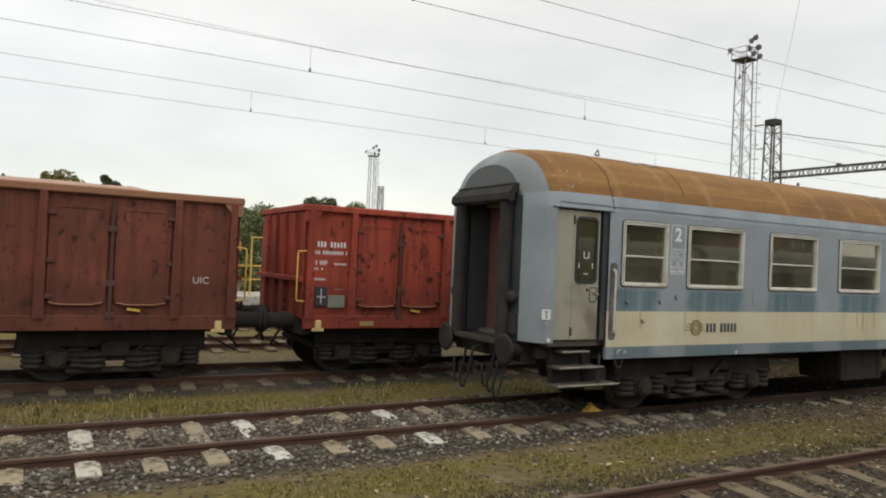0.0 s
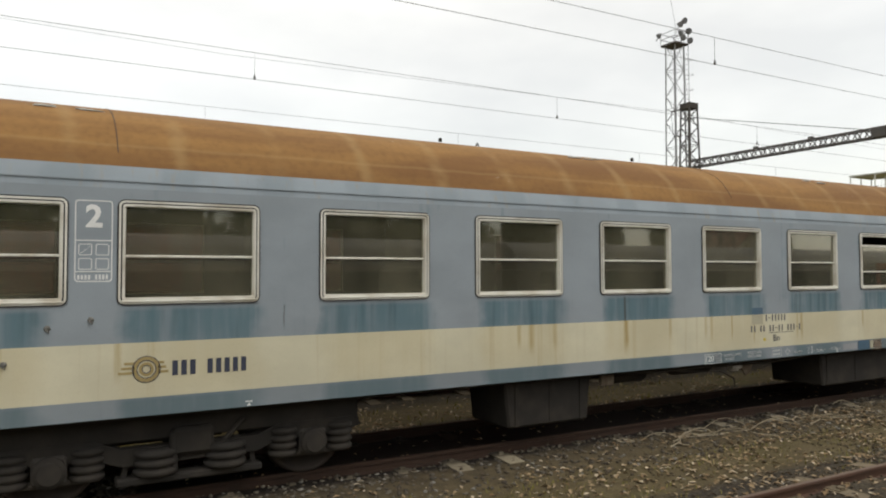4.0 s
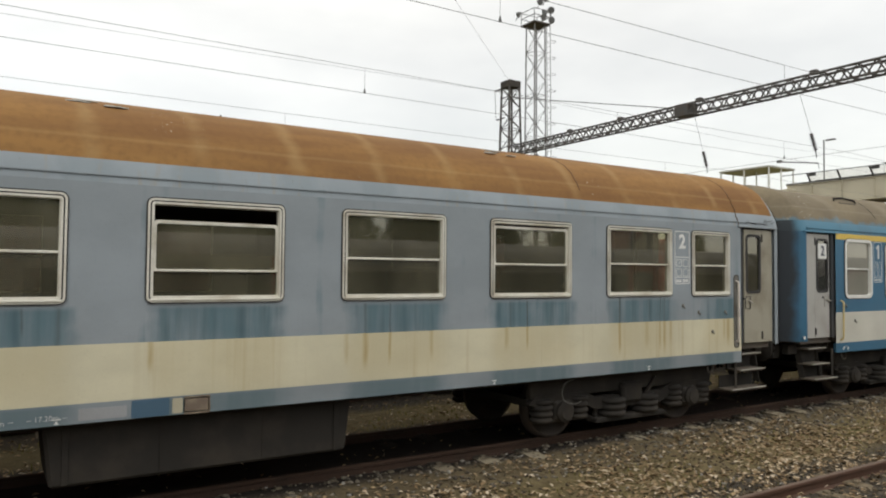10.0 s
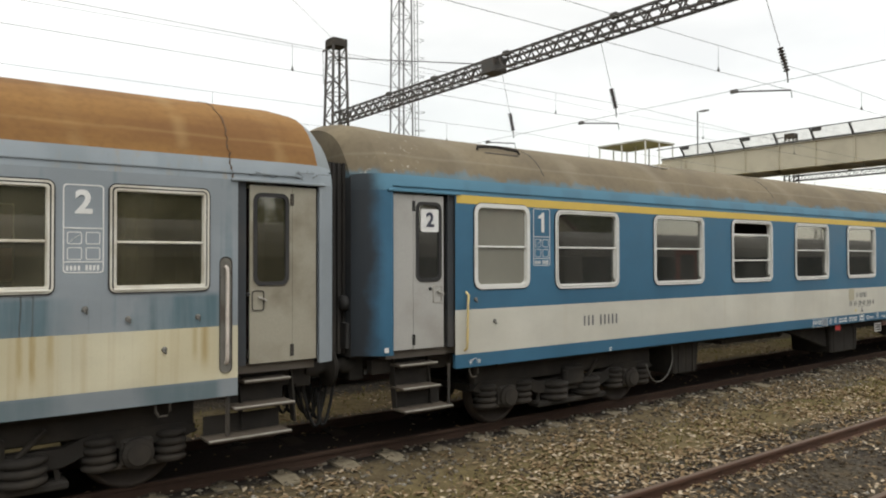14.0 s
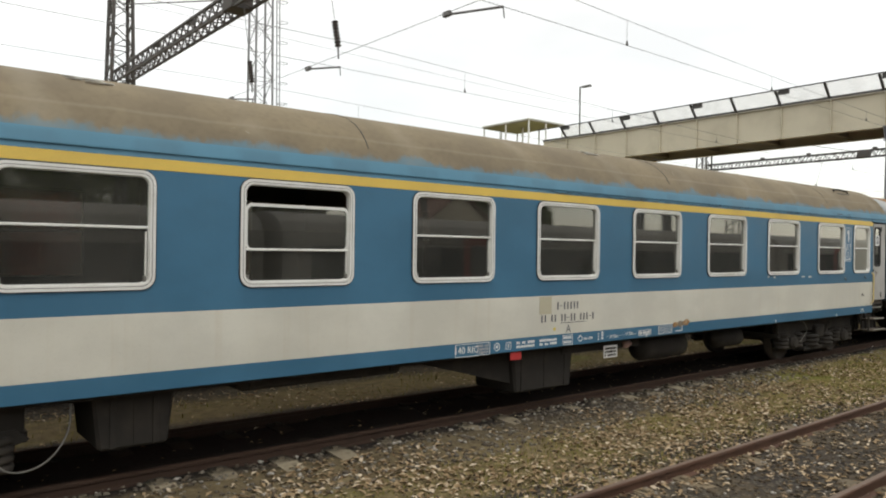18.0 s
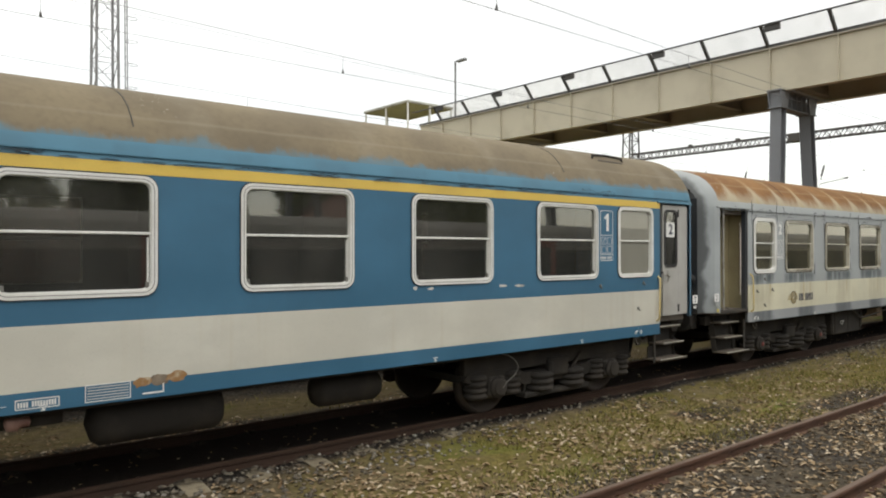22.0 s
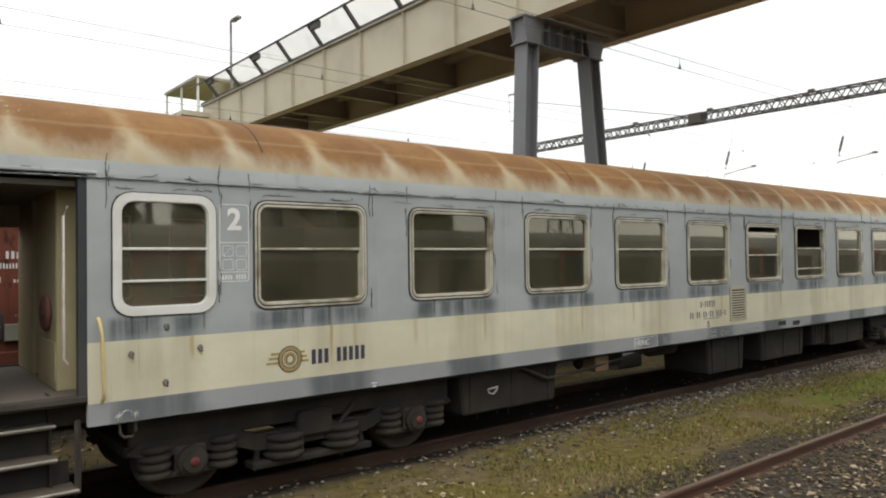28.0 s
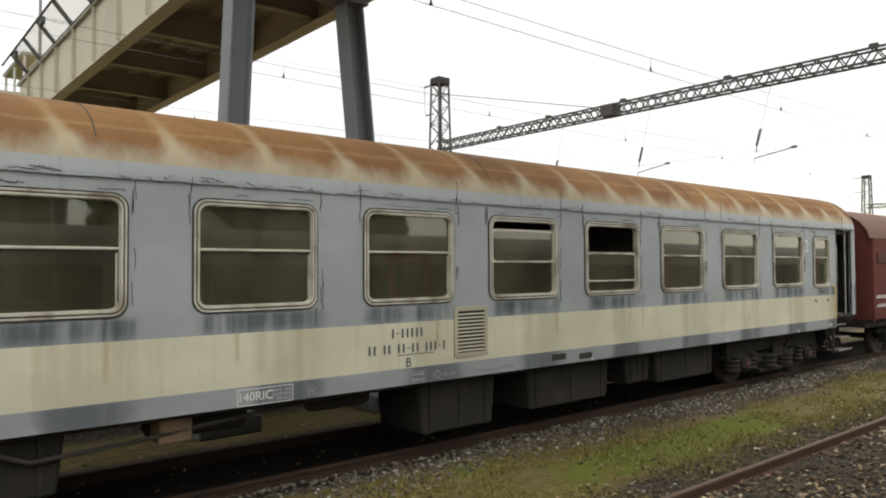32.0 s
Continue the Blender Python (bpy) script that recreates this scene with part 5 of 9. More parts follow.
def leaf_door(parent, x0, x1, wide_left, material, pane_mat, sticker=False, win=(2.30, 3.25)):
    """A folding door: a narrow blank leaf and a wide leaf with a tall pane."""
    y, z0, z1 = -HALF + 0.035, 1.43, 3.36
    w = x1 - x0
    split = x0 + (0.64 * w if wide_left else 0.36 * w)
    wa, wb = (x0 + 0.05, split - 0.004) if wide_left else (split + 0.004, x1 - 0.07)
    na, nb = (split + 0.004, x1) if wide_left else (x0, split - 0.004)
    c = (wa + wb) / 2
    ph = 0.5 * min(0.42, (wb - wa) * 0.74)
    pa, pb = c - ph, c + ph
    m = Mesh()
    for yy in (y, y + 0.035):
        wall_sheet(m, wa, wb, z0, z1, [(pa, pb, win[0], win[1])], yy)
    m.box(wa - 0.006, wa, y, y + 0.035, z0, z1).box(wb, wb + 0.006, y, y + 0.035, z0, z1)
    d = part("door", narrowed(m, parent["length"]), material, parent, "dirty folding entrance door with a tall pane")
    rim = Mesh()
    ring(rim, rounded(pa - 0.03, pb + 0.03, win[0] - 0.03, win[1] + 0.03, 0.09), rounded(pa + 0.012, pb - 0.012, win[0] + 0.012, win[1] - 0.012, 0.06), y - 0.012, y + 0.04)
    part("pane_rubber", narrowed(rim, parent["length"]), black_rubber, d)
    pn = part("pane", narrowed(Mesh().box(pa, pb, y + 0.01, y + 0.016, win[0], win[1]), parent["length"]), pane_mat, d)
    pn.visible_shadow = False
    n = Mesh().box(na, nb, y, y + 0.03, z0, z1, 0.004)
    part("narrow_leaf", narrowed(n, parent["length"]), material, d)
    hx = wb - 0.09 if not wide_left else wa + 0.09
    bowl = Mesh()
    ring(bowl, rounded(hx - 0.075, hx + 0.065, 2.00, 2.22, 0.03), rounded(hx - 0.065, hx + 0.055, 2.01, 2.21, 0.022), y - 0.010, y + 0.002)
    hd = part("handle_recess", bowl, under_grey if material is door_cream else step_worn, d)
    part("door_handle", Mesh().bar((hx - 0.01, y - 0.025, 2.15), (hx + 0.085, y - 0.03, 2.11), 0.024, 0.020), step_worn, hd, "worn metal lever handle")
    part("lock", Mesh().lathe([(0.02, 0.0), (0.022, -0.012), (0.01, -0.016)], (hx - 0.12, y, 2.18), 1, 10), black_rubber, d, "small black lock")
    for z in (1.55, 3.22):
        part("hinge", Mesh().box(split - 0.02, split + 0.02, y - 0.014, y, z - 0.065, z + 0.065, 0.012), black_rubber if material is not door_cream else under_grey, d)
    if sticker:
        sx, sz, sw = (c, 2.93, 0.125) if wide_left else (c + 0.02, 3.045, 0.14)
        s = part("class_sticker", narrowed(Mesh().prism(rounded(sx - sw, sx + sw, sz - sw - 0.005, sz + sw + 0.005, 0.03), 1, y - 0.002, y + 0.008), parent["length"]), white_paint, d, "white sticker with a black class number")
        lettering("2", 0.25, blue_ink, s, sx, y - 0.006, sz, bold=0.007)
    return d


def class_panel(parent, x0, x1, z0, z1, digit, ink, line=0.009, fine=None):
    y = -HALF - 0.004
    fine = fine or ink
    m = Mesh()
    ring(m, rounded(x0, x1, z0, z1, 0.03, 2), rounded(x0 + line, x1 - line, z0 + line, z1 - line, 0.024, 2), y, y + 0.003)
    h = z1 - z0
    m.box(x0, x1, y, y + 0.003, z0 + 0.5 * h, z0 + 0.5 * h + line)
    m.box(x0, x1, y, y + 0.003, z0 + 0.12 * h, z0 + 0.12 * h + line)
    w = x1 - x0
    for i in (0, 1):
        for j in (0, 1):
            a, b = x0 + w * (0.10 + 0.45 * i), z0 + h * (0.15 + 0.175 * j)
            ring(m, rounded(a, a + 0.36 * w, b, b + 0.14 * h, 0.012, 1), rounded(a + 0.7 * line, a + 0.36 * w - 0.7 * line, b + 0.7 * line, b + 0.14 * h - 0.7 * line, 0.008, 1), y, y + 0.003)
    m.bar((x0 + 0.15 * w, y + 0.001, z0 + 0.345 * h), (x0 + 0.42 * w, y + 0.001, z0 + 0.44 * h), 0.003, 0.008, (0, 1, 0))
    bars(m, x0 + 0.08 * w, x1 - 0.08 * w, z0 + 0.03 * h, z0 + 0.09 * h, y + 0.003, 9, 0.4, 5)
    p = part("class_panel", m, fine, parent, "painted class number and pictogram panel")
    c, zz = (x0 + x1) / 2, z0 + 0.76 * h
    if digit == "1":
        part("class_digit", Mesh().prism([(c - 0.005, zz - 0.14), (c + 0.05, zz - 0.14), (c + 0.05, zz + 0.14), (c + 0.01, zz + 0.14), (c - 0.02, zz + 0.105), (c - 0.06, zz + 0.09), (c - 0.06, zz + 0.055), (c - 0.005, zz + 0.06)], 1, y, y + 0.003), ink, p, "white class number one")
    else:
        lettering(digit, 0.30, ink, p, c, y, z0 + 0.79 * h, "class_digit", bold=0.010)
    return p


def emblem(parent, x0, x1, z0, z1, wing, ink, seed, gaps=0.3):
    """A winged ring and a row of blocks in place of the operator's mark."""
    y = -HALF - 0.004
    h = z1 - z0
    m = Mesh()
    c = x0 + 1.0 * h
    cz = (z0 + z1) / 2
    if wing:
        ring(m, [(c + 0.5 * h * math.cos(a), cz + 0.5 * h * math.sin(a)) for a in np.linspace(0, 6.28, 20, False)], [(c + 0.36 * h * math.cos(a), cz + 0.36 * h * math.sin(a)) for a in np.linspace(0, 6.28, 20, False)], y, y + 0.003)
        ring(m, [(c + 0.27 * h * math.cos(a), cz + 0.27 * h * math.sin(a)) for a in np.linspace(0, 6.28, 14, False)], [(c + 0.17 * h * math.cos(a), cz + 0.17 * h * math.sin(a)) for a in np.linspace(0, 6.28, 14, False)], y, y + 0.003)
        for k, dz in enumerate((-0.16, 0.02, 0.2)):
            m.box(c - h * (1.0 - 0.1 * k), c - 0.42 * h, y, y + 0.003, cz + dz * h, cz + (dz + 0.09) * h)
            m.box(c + 0.42 * h, c + h * (0.8 - 0.08 * k), y, y + 0.003, cz + dz * h, cz + (dz + 0.09) * h)
        em = part("emblem", m, wing, parent, "winged ring emblem, faded")
        for r in (0.52, 0.355, 0.165):
            part("outline", ring(Mesh(), [(c + r * h * math.cos(a), cz + r * h * math.sin(a)) for a in np.linspace(0, 6.28, 20, False)], [(c + (r - 0.03) * h * math.cos(a), cz + (r - 0.03) * h * math.sin(a)) for a in np.linspace(0, 6.28, 20, False)], y - 0.001, y + 0.003), blue_ink, em, "thin dark outline")
    n = 9
    w = (x1 - x0 - 1.95 * h) / n
    block = Mesh().box(0, w * (1 - gaps), 0, 0.003, 0, 0.58 * h).data("letter_block")
    for i in range(n):
        if i != 3:
            part("letter_block", block, ink, parent, at=Matrix.Translation((x0 + 1.95 * h + i * w, y, z0 + 0.2 * h)))


def grouped_bars(parent, pattern, x0, x1, z0, z1, y, ink):
    """Upright strokes in groups, with short dashes, for a painted number."""
    w = (x1 - x0) / len(pattern)
    tall = Mesh().box(0.28 * w, 0.66 * w, 0, 0.003, 0, z1 - z0).data("number_stroke")
    dash = Mesh().box(0.1 * w, 0.8 * w, 0, 0.003, (z1 - z0) / 2 - 0.006, (z1 - z0) / 2 + 0.006).data("number_dash")
    for i, ch in enumerate(pattern):
        if ch != " ":
            part("number_stroke" if ch == "x" else "number_dash", tall if ch == "x" else dash, ink, parent, at=Matrix.Translation((x0 + i * w, y, z0)))


def numbers(parent, x0, x1, z0, z1, letter, ink, seed):
    """The coach's number block: plain strokes, and the class letter."""
    y = -HALF - 0.004
    w, h = x1 - x0, z1 - z0
    p = part("underline", Mesh().box(x0 + 0.36 * w, x0 + 0.84 * w, y, y + 0.003, z0 + 0.315 * h, z0 + 0.335 * h), ink, parent, "thin painted line under the number")
    grouped_bars(p, "x-xxxxx", x0 + 0.28 * w, x0 + 0.70 * w, z0 + 0.75 * h, z1 - 0.01, y, ink)
    grouped_bars(p, "xx xx xx-xx xxx-x", x0, x1, z0 + 0.38 * h, z0 + 0.6 * h, y, ink)
    lettering(letter, 0.16, ink, p, x0 + 0.5 * w, y, z0 + 0.12 * h)


def bent_rail(parent, x, z0, z1, lean):
    y = -HALF
    m = Mesh().pipe([(x, y, z0), (x, y - 0.05, z0 + 0.03), (x, y - 0.06, z0 + 0.1), (x + lean * 0.4, y - 0.06, z1 - 0.16), (x + lean, y - 0.05, z1 - 0.04), (x + lean, y, z1)], 0.017, 7)
    part("handrail", m, handrail_yellow, parent, "bent yellow painted grab rail")


def niche_rail(parent, x, z0, z1, mat_in):
    y = -HALF
    m = Mesh()
    ring(m, rounded(x - 0.068, x + 0.068, z0 - 0.085, z1 + 0.085, 0.065), rounded(x - 0.06, x + 0.06, z0 - 0.075, z1 + 0.075, 0.055), y - 0.008, y + 0.01)
    nr = part("rail_niche", m, mat_in, parent)
    part("niche_back", Mesh().prism(rounded(x - 0.06, x + 0.06, z0 - 0.07, z1 + 0.07, 0.05), 1, y - 0.002, y + 0.004), niche_grime, nr)
    part("handrail", Mesh().pipe([(x, y, z0 + 0.02), (x, y - 0.045, z0 + 0.04), (x, y - 0.05, z0 + 0.12), (x, y - 0.05, z1 - 0.12), (x, y - 0.045, z1 - 0.04), (x, y, z1 - 0.02)], 0.019, 8), handrail_pale, parent, "long pale upright grab rail")


def coach(spec):
    L = spec["length"]
    c = thing("coach", (spec["x"], TRACK, 0), spec["label"], "railway coach", "coaches of the standing train")
    c["length"] = L
    wins, doors = spec["windows"], spec["doors"]
    (band0, band1), skirt0, roof_z = spec["band"], spec["skirt"], spec["roof_z"]
    ins = 0.035
    lead = spec.get("lead", 0.0)
    LEAD[0] = lead
    ROOF[:] = [(d, z if z < 3.65 else 3.65 + (z - 3.65) * spec["rise"]) for d, z in ROOF_SECTION]
    top = ROOF[-1][1]
    REACH[:] = [min(0.40, doors[0][0] - lead), min(0.40, L - doors[1][1])]
    INSET[:] = spec.get("inset", 0.28), spec.get("inset_right", 0.28)
    bevel = [lead + REACH[0] * k for k in (0.08, 0.18, 0.3, 0.45, 0.65, 1.0)] + [L - REACH[1] * k / 4 for k in (4, 3, 2, 1)]
    holes = [(a + ins, b - ins, z0 + ins, z1 - ins) for a, b, z0, z1, *_ in wins] + [(a, b, 1.0, 3.39) for a, b in doors]
    inner0, inner1 = doors[0][1], doors[1][0]
    # near side, in its paint bands; the end panels beyond the doors stop higher
    m = wall_sheet(Mesh(), inner0, inner1, band1, 3.40, holes, -HALF)
    part("side_wall", m, spec["paint"], c)
    for a, b in ((lead, doors[0][0]), (doors[1][1], L)):
        part("end_panel", narrowed(wall_sheet(wall_sheet(Mesh(), a, b, 1.38, 3.40, [], -HALF, bevel), a, b, 1.38, 3.40, [], -HALF + 0.05, bevel), L), spec["paint"], c)
    part("cream_band", wall_sheet(Mesh(), inner0, inner1, band0, band1, [], -HALF), spec["cream"], c, spec["band_label"])
    part("skirt_band", wall_sheet(wall_sheet(Mesh(), inner0, inner1, skirt0, band0, [], -HALF), inner0, inner1, skirt0, band0, [], -HALF + 0.05), spec["skirt_paint"], c)
    # roof and cant rail share one section
    xs = [lead + q for q in (0.0, 0.025, 0.05, 0.1, 0.15, 0.2, 0.3, 0.4, 0.5, 0.7, 0.9, 1.1)] + [1.35 + (L - 2.7) * i / 24 for i in range(25)] + [L - 0.9, L - 0.5, *bevel[6:], L - 0.2, L - 0.1, L - 0.05, L]
    xs = sorted({round(x, 4) for x in xs})

    def dome(x, z):
        d = min(x - lead, L - x)
        e, g = max(0.0, 1.0 - d / 0.42), max(0.0, 1.0 - (x - lead) / 1.3)
        return z - ((spec.get("fall", 0.24) if x < 5 else 0.24) * e ** 2.6 + spec.get("droop", 0.04) * g ** 2) * max(0.0, z - 3.5) / 0.95

    def shell(lo, hi, xa=0.0, xb=999.0):
        span = [x for x in xs if xa - 1e-3 <= x <= xb + 1e-3]
        prof = [(roof_at(lo), lo)] + [p for p in ROOF if lo < p[1] < hi] + [(roof_at(hi) if hi < top else HALF, min(hi, top))]
        q = Mesh()
        for s in (-1, 1):
            v = []
            for x in span:
                for d, z in prof:
                    v.append((x, s * (HALF - d), dome(x, z)))
            n = len(prof)
            q.add(v, [(i * n + k, (i + 1) * n + k, (i + 1) * n + k + 1, i * n + k + 1) for i in range(len(span) - 1) for k in range(n - 1)], True)
        return narrowed(q, L)

    part("cant_rail", shell(3.40, roof_z), spec["cant"], c)
    rust0 = lead + spec.get("roof_from", 0.3)
    part("roof", shell(roof_z, 4.5, rust0, L - 0.2), spec["roof"], c, spec["roof_label"])
    part("roof_end", shell(roof_z, 4.5, 0.0, rust0), spec["dome"], c, "domed roof end in body paint")
    part("roof_end", shell(roof_z, 4.5, L - 0.2, L), spec["dome"], c, "domed roof end in body paint")
    g = Mesh().box(0.42, L - 0.42, -HALF - (0.004 if spec["paint"] is paint_a else 0.012), -HALF + 0.03, spec["seam"] - 0.007, spec["seam"] + 0.007)
    for a, b in doors:
        g.box(a - 0.08, b + 0.08, -HALF - 0.03, -HALF + 0.02, 3.385, 3.415, 0.006)
    part("drip_rail", narrowed(g, L), spec["seam_mat"], c)
    # far side, floor, ceiling, inner walls
    far = [(a + ins, b - ins, z0 + ins, z1 - ins) for a, b, z0, z1, *_ in wins]
    if spec["door_kind"] == "open":
        far += [(a, b, 1.42, 3.39) for a, b in doors]
    part("far_side_wall", narrowed(wall_sheet(Mesh(), lead, L, 1.15, 3.40, far, HALF, bevel), L), spec["paint"], c)
    part("inner_lining", wall_sheet(Mesh(), inner0, inner1, 1.35, 3.45, holes, -HALF + 0.07), inside_wall, c)
    part("inner_lining", wall_sheet(Mesh(), 0.4, L - 0.4, 1.35, 3.45, far, HALF - 0.07), inside_wall, c)
    part("floor", Mesh().box(lead + REACH[0], L - REACH[1], -HALF + 0.13, HALF - 0.13, 1.32, 1.41), floor_in, c, "worn linoleum floor")
    part("ceiling", Mesh().box(0.42, L - 0.42, -HALF + 0.07, HALF - 0.07, 3.46, 3.50), inside_cream, c)
    for x in (inner0 + 0.12, inner1 - 0.12):
        for y0, y1 in ((-HALF + 0.08, -0.35), (0.35, HALF - 0.08)):
            part("partition", Mesh().box(x - 0.02, x + 0.02, y0, y1, 1.41, 3.46), inside_cream if spec["door_kind"] == "open" else inside_wall, c, "vestibule wall")
    big = [w for w in wins if w[1] - w[0] > 1.1]
    for (a, b, *_), (a2, *_r) in zip(big, big[1:]):
        x = (b + a2) / 2
        part("partition", Mesh().box(x - 0.02, x + 0.02, spec["corridor"][0], spec["corridor"][1], 1.41, 3.46), inside_wall, c, "brown panelled compartment wall")
    for (a, b, *_), (a2, *_r) in zip(big, big[1:]):
        x = (b + a2) / 2
        y0, y1 = spec["corridor"]
        m = Mesh()
        for s in (-1, 1):
            m.box(min(x + s * 0.03, x + s * 0.55), max(x + s * 0.03, x + s * 0.55), y0 + 0.05, y1 - 0.05, 1.62, 1.86, 0.05)
            m.box(min(x + s * 0.03, x + s * 0.16), max(x + s * 0.03, x + s * 0.16), y0 + 0.05, y1 - 0.05, 1.84, 2.62, 0.05)
        part("seat", m, seat_cloth, c, "dull green upholstered bench")
    # end walls with gangway frame, rubber bellows and lamps
    for end, s in ((lead, -1), (L, 1)):
        tip = narrowed(Mesh().add([(end, -HALF + d, dome(end, z)) for d, z in ROOF if z >= 3.56] + [(end, -HALF, 3.56)], []), L).v
        prof = [(tip[-1][1], 3.56)] + [(q[1], q[2]) for q in tip[:-1]]
        outline = prof + [(-y, z) for y, z in prof[::-1][1:]]
        x = end - s * 0.03
        part("end_cap", Mesh().prism(outline, 0, x - 0.025, x + 0.025), dome_a if spec["paint"] is paint_a else roof_b if spec["paint"] is paint_b else spec["paint"], c, "domed end above the gangway")
        for yy in (-1, 1):
            wide = HALF - INSET[0] - 0.02 if s < 0 and INSET[0] > 0.3 else 1.12
            post = Mesh().box(x - 0.03, x + 0.03, min(yy * 0.60, yy * wide), max(yy * 0.60, yy * wide), 1.36, 3.56)
            w = part("end_wall", post, end_dark, c, "sooty end wall beside the gangway")
            part("rubber_tube", Mesh().rod((end + s * 0.08, yy * 0.66, 1.35), (end + s * 0.08, yy * 0.66, 3.46), 0.105, 14), bellows_dark, w, "upright black rubber gangway tube")
            sk = Mesh().lathe([(0.09, 0), (0.1, s * 0.05), (0.085, s * 0.09), (0.02, s * 0.1)], (end + s * 0.0, yy * (wide - 0.12), 2.02), 0, 14)
            part("socket", sk, black_rubber, w, "round black cable socket")
            part("socket_box", Mesh().box(min(end, end + s * 0.05), max(end, end + s * 0.05), yy * (wide - 0.12) - 0.09, yy * (wide - 0.12) + 0.09, 1.46, 1.78, 0.01), black_rubber, w)
        part("gangway_side", Mesh().box(min(x, x - s * 0.5), max(x, x - s * 0.5), 0.60, 0.63, 1.38, 3.56), end_dark, c)
        part("gangway_side", Mesh().box(min(x, x - s * 0.5), max(x, x - s * 0.5), -0.63, -0.60, 1.38, 3.56), end_dark, c)
        part("gangway_door", Mesh().box(x - s * 0.45 - 0.02, x - s * 0.45 + 0.02, -0.6, 0.6, 1.4, 3.55), gangway_red, c, "dull red gangway door deep in the end")
        outer_end = (s < 0 and spec["paint"] is paint_a) or (s > 0 and spec["paint"] is paint_c)
        if not outer_end:
            for k in range(5):
                xa = end + s * 0.036 * k
                g = 0.03 if k % 2 else 0.0
                for yy in (-1, 1):
                    part("bellows_fold", Mesh().box(min(xa, xa + s * 0.034), max(xa, xa + s * 0.034), min(yy * (0.60 - g), yy * (0.98 - g)), max(yy * (0.60 - g), yy * (0.98 - g)), 1.40, 3.62), bellows_dark, c)
                part("bellows_top", Mesh().box(min(xa, xa + s * 0.034), max(xa, xa + s * 0.034), -0.98 + g, 0.98 - g, 3.62, 3.74 - g), bellows_dark, c)
        hood = Mesh().prism([(end - s * 0.02, 3.76), (end + s * 0.10, 3.70), (end + s * 0.19, 3.60), (end + s * 0.20, 3.50), (end + s * 0.13, 3.45), (end + s * 0.06, 3.50), (end + s * 0.07, 3.60), (end - s * 0.02, 3.62)], 1, -0.84, 0.84, False)
        if outer_end:
            part("gangway_hood", hood, bellows_dark, c, "rolled dark canvas hood over the gangway")
        if outer_end:
            part("hood_lip", Mesh().bar((end + s * 0.05, -0.86, 3.745), (end + s * 0.05, 0.86, 3.745), 0.03, 0.025), under_grey, c)
        p = Mesh().box(min(end, end + s * 0.17), max(end, end + s * 0.17), -0.62, 0.62, 1.28, 1.36, 0.01)
        part("gangway_plate", p, under_grey, c)
        for y in (-0.875, 0.875):
            b = Mesh().lathe([(0.10, 0), (0.10, s * 0.18), (0.075, s * 0.18), (0.075, s * 0.30), (0.23, s * 0.31), (0.24, s * 0.325), (0.20, s * 0.345)], (end - s * 0.15, y, 1.06 + 0.18), 0, 16)
            part("buffer", b, under_dark, c, "round sprung buffer")
        hk = Mesh().box(min(end - s * 0.2, end + s * 0.05), max(end - s * 0.2, end + s * 0.05), -0.1, 0.1, 1.08, 1.28)
        hk.pipe([(end + s * 0.05, 0, 1.2), (end + s * 0.16, 0, 1.16), (end + s * 0.2, 0, 1.0), (end + s * 0.12, 0, 0.8)], 0.03)
        part("draw_hook", hk, under_dark, c)
        for k, y in enumerate((-0.62, -0.45, -0.3, 0.35, 0.55)):
            low = 0.48 + 0.06 * (k % 3)
            loop = [(0.02 + 0.27 * math.sin(0.5 * math.pi * f), low + (1.18 - low) * (2 * f - 1) ** 2 * (1.0 if f < 0.5 else 0.62)) for f in (i / 11 for i in range(12))]
            hs = Mesh().pipe([(end - s * 0.08 + s * dx, y - 0.05 * i / 11, zz) for i, (dx, zz) in enumerate(loop)], 0.021, 7)
            part("brake_hose", hs, black_rubber, c, "hanging black brake hose")
        part("headstock", Mesh().box(min(end - s * 0.28, end - s * 0.08), max(end - s * 0.28, end - s * 0.08), -0.95, 0.95, 1.05, 1.36, 0.01), under_dark, c)
    # underframe and equipment
    u = Mesh()
    for y in (-1.05, 1.05):
        u.box(0.3, L - 0.3, y - 0.06, y + 0.06, 1.12, 1.30)
    u.box(0.3, L - 0.3, -0.15, 0.15, 1.05, 1.30)
    for i in range(12):
        x = 1.5 + (L - 3.0) * i / 11
        u.box(x - 0.05, x + 0.05, -1.2, 1.2, 1.14, 1.30)
    u.pipe([(2.0, -0.8, 1.08), (L / 2, -0.8, 1.02), (L - 2.0, -0.8, 1.08)], 0.03)
    part("underframe", u, under_dark, c, "sooty steel underframe")
    part("floor_pan", Mesh().box(2.2, L - 2.2, -1.3, 1.3, 1.08, 1.16), under_dark, c, "sooty floor underside")
    for x0, x1, z0, z1, y0, y1 in spec["boxes"]:
        q = Mesh().box(x0, x1, y0, y1, z0, z1, 0.03)
        q.v = [(x + (0.07 if x < (x0 + x1) / 2 else -0.07) * (z1 - z) / (z1 - z0), y, z) for x, y, z in q.v]
        eb = part("equipment_box", q, under_dark, c, "dark underfloor equipment box")
        for xx in (x0 + 0.2, x1 - 0.2):
            part("strap", Mesh().box(xx - 0.03, xx + 0.03, y0 - 0.015, y0 + 0.05, z0 + 0.02, z1 + 0.16, 0.004), under_dark, eb)
        for k in range(1, max(2, int((x1 - x0) / 0.8))):
            xx = x0 + (x1 - x0) * k / max(2, int((x1 - x0) / 0.8))
            part("door_seam", Mesh().box(xx - 0.008, xx + 0.008, y0 - 0.008, y0 + 0.02, z0 + 0.04, z1 - 0.04), under_dark, eb)
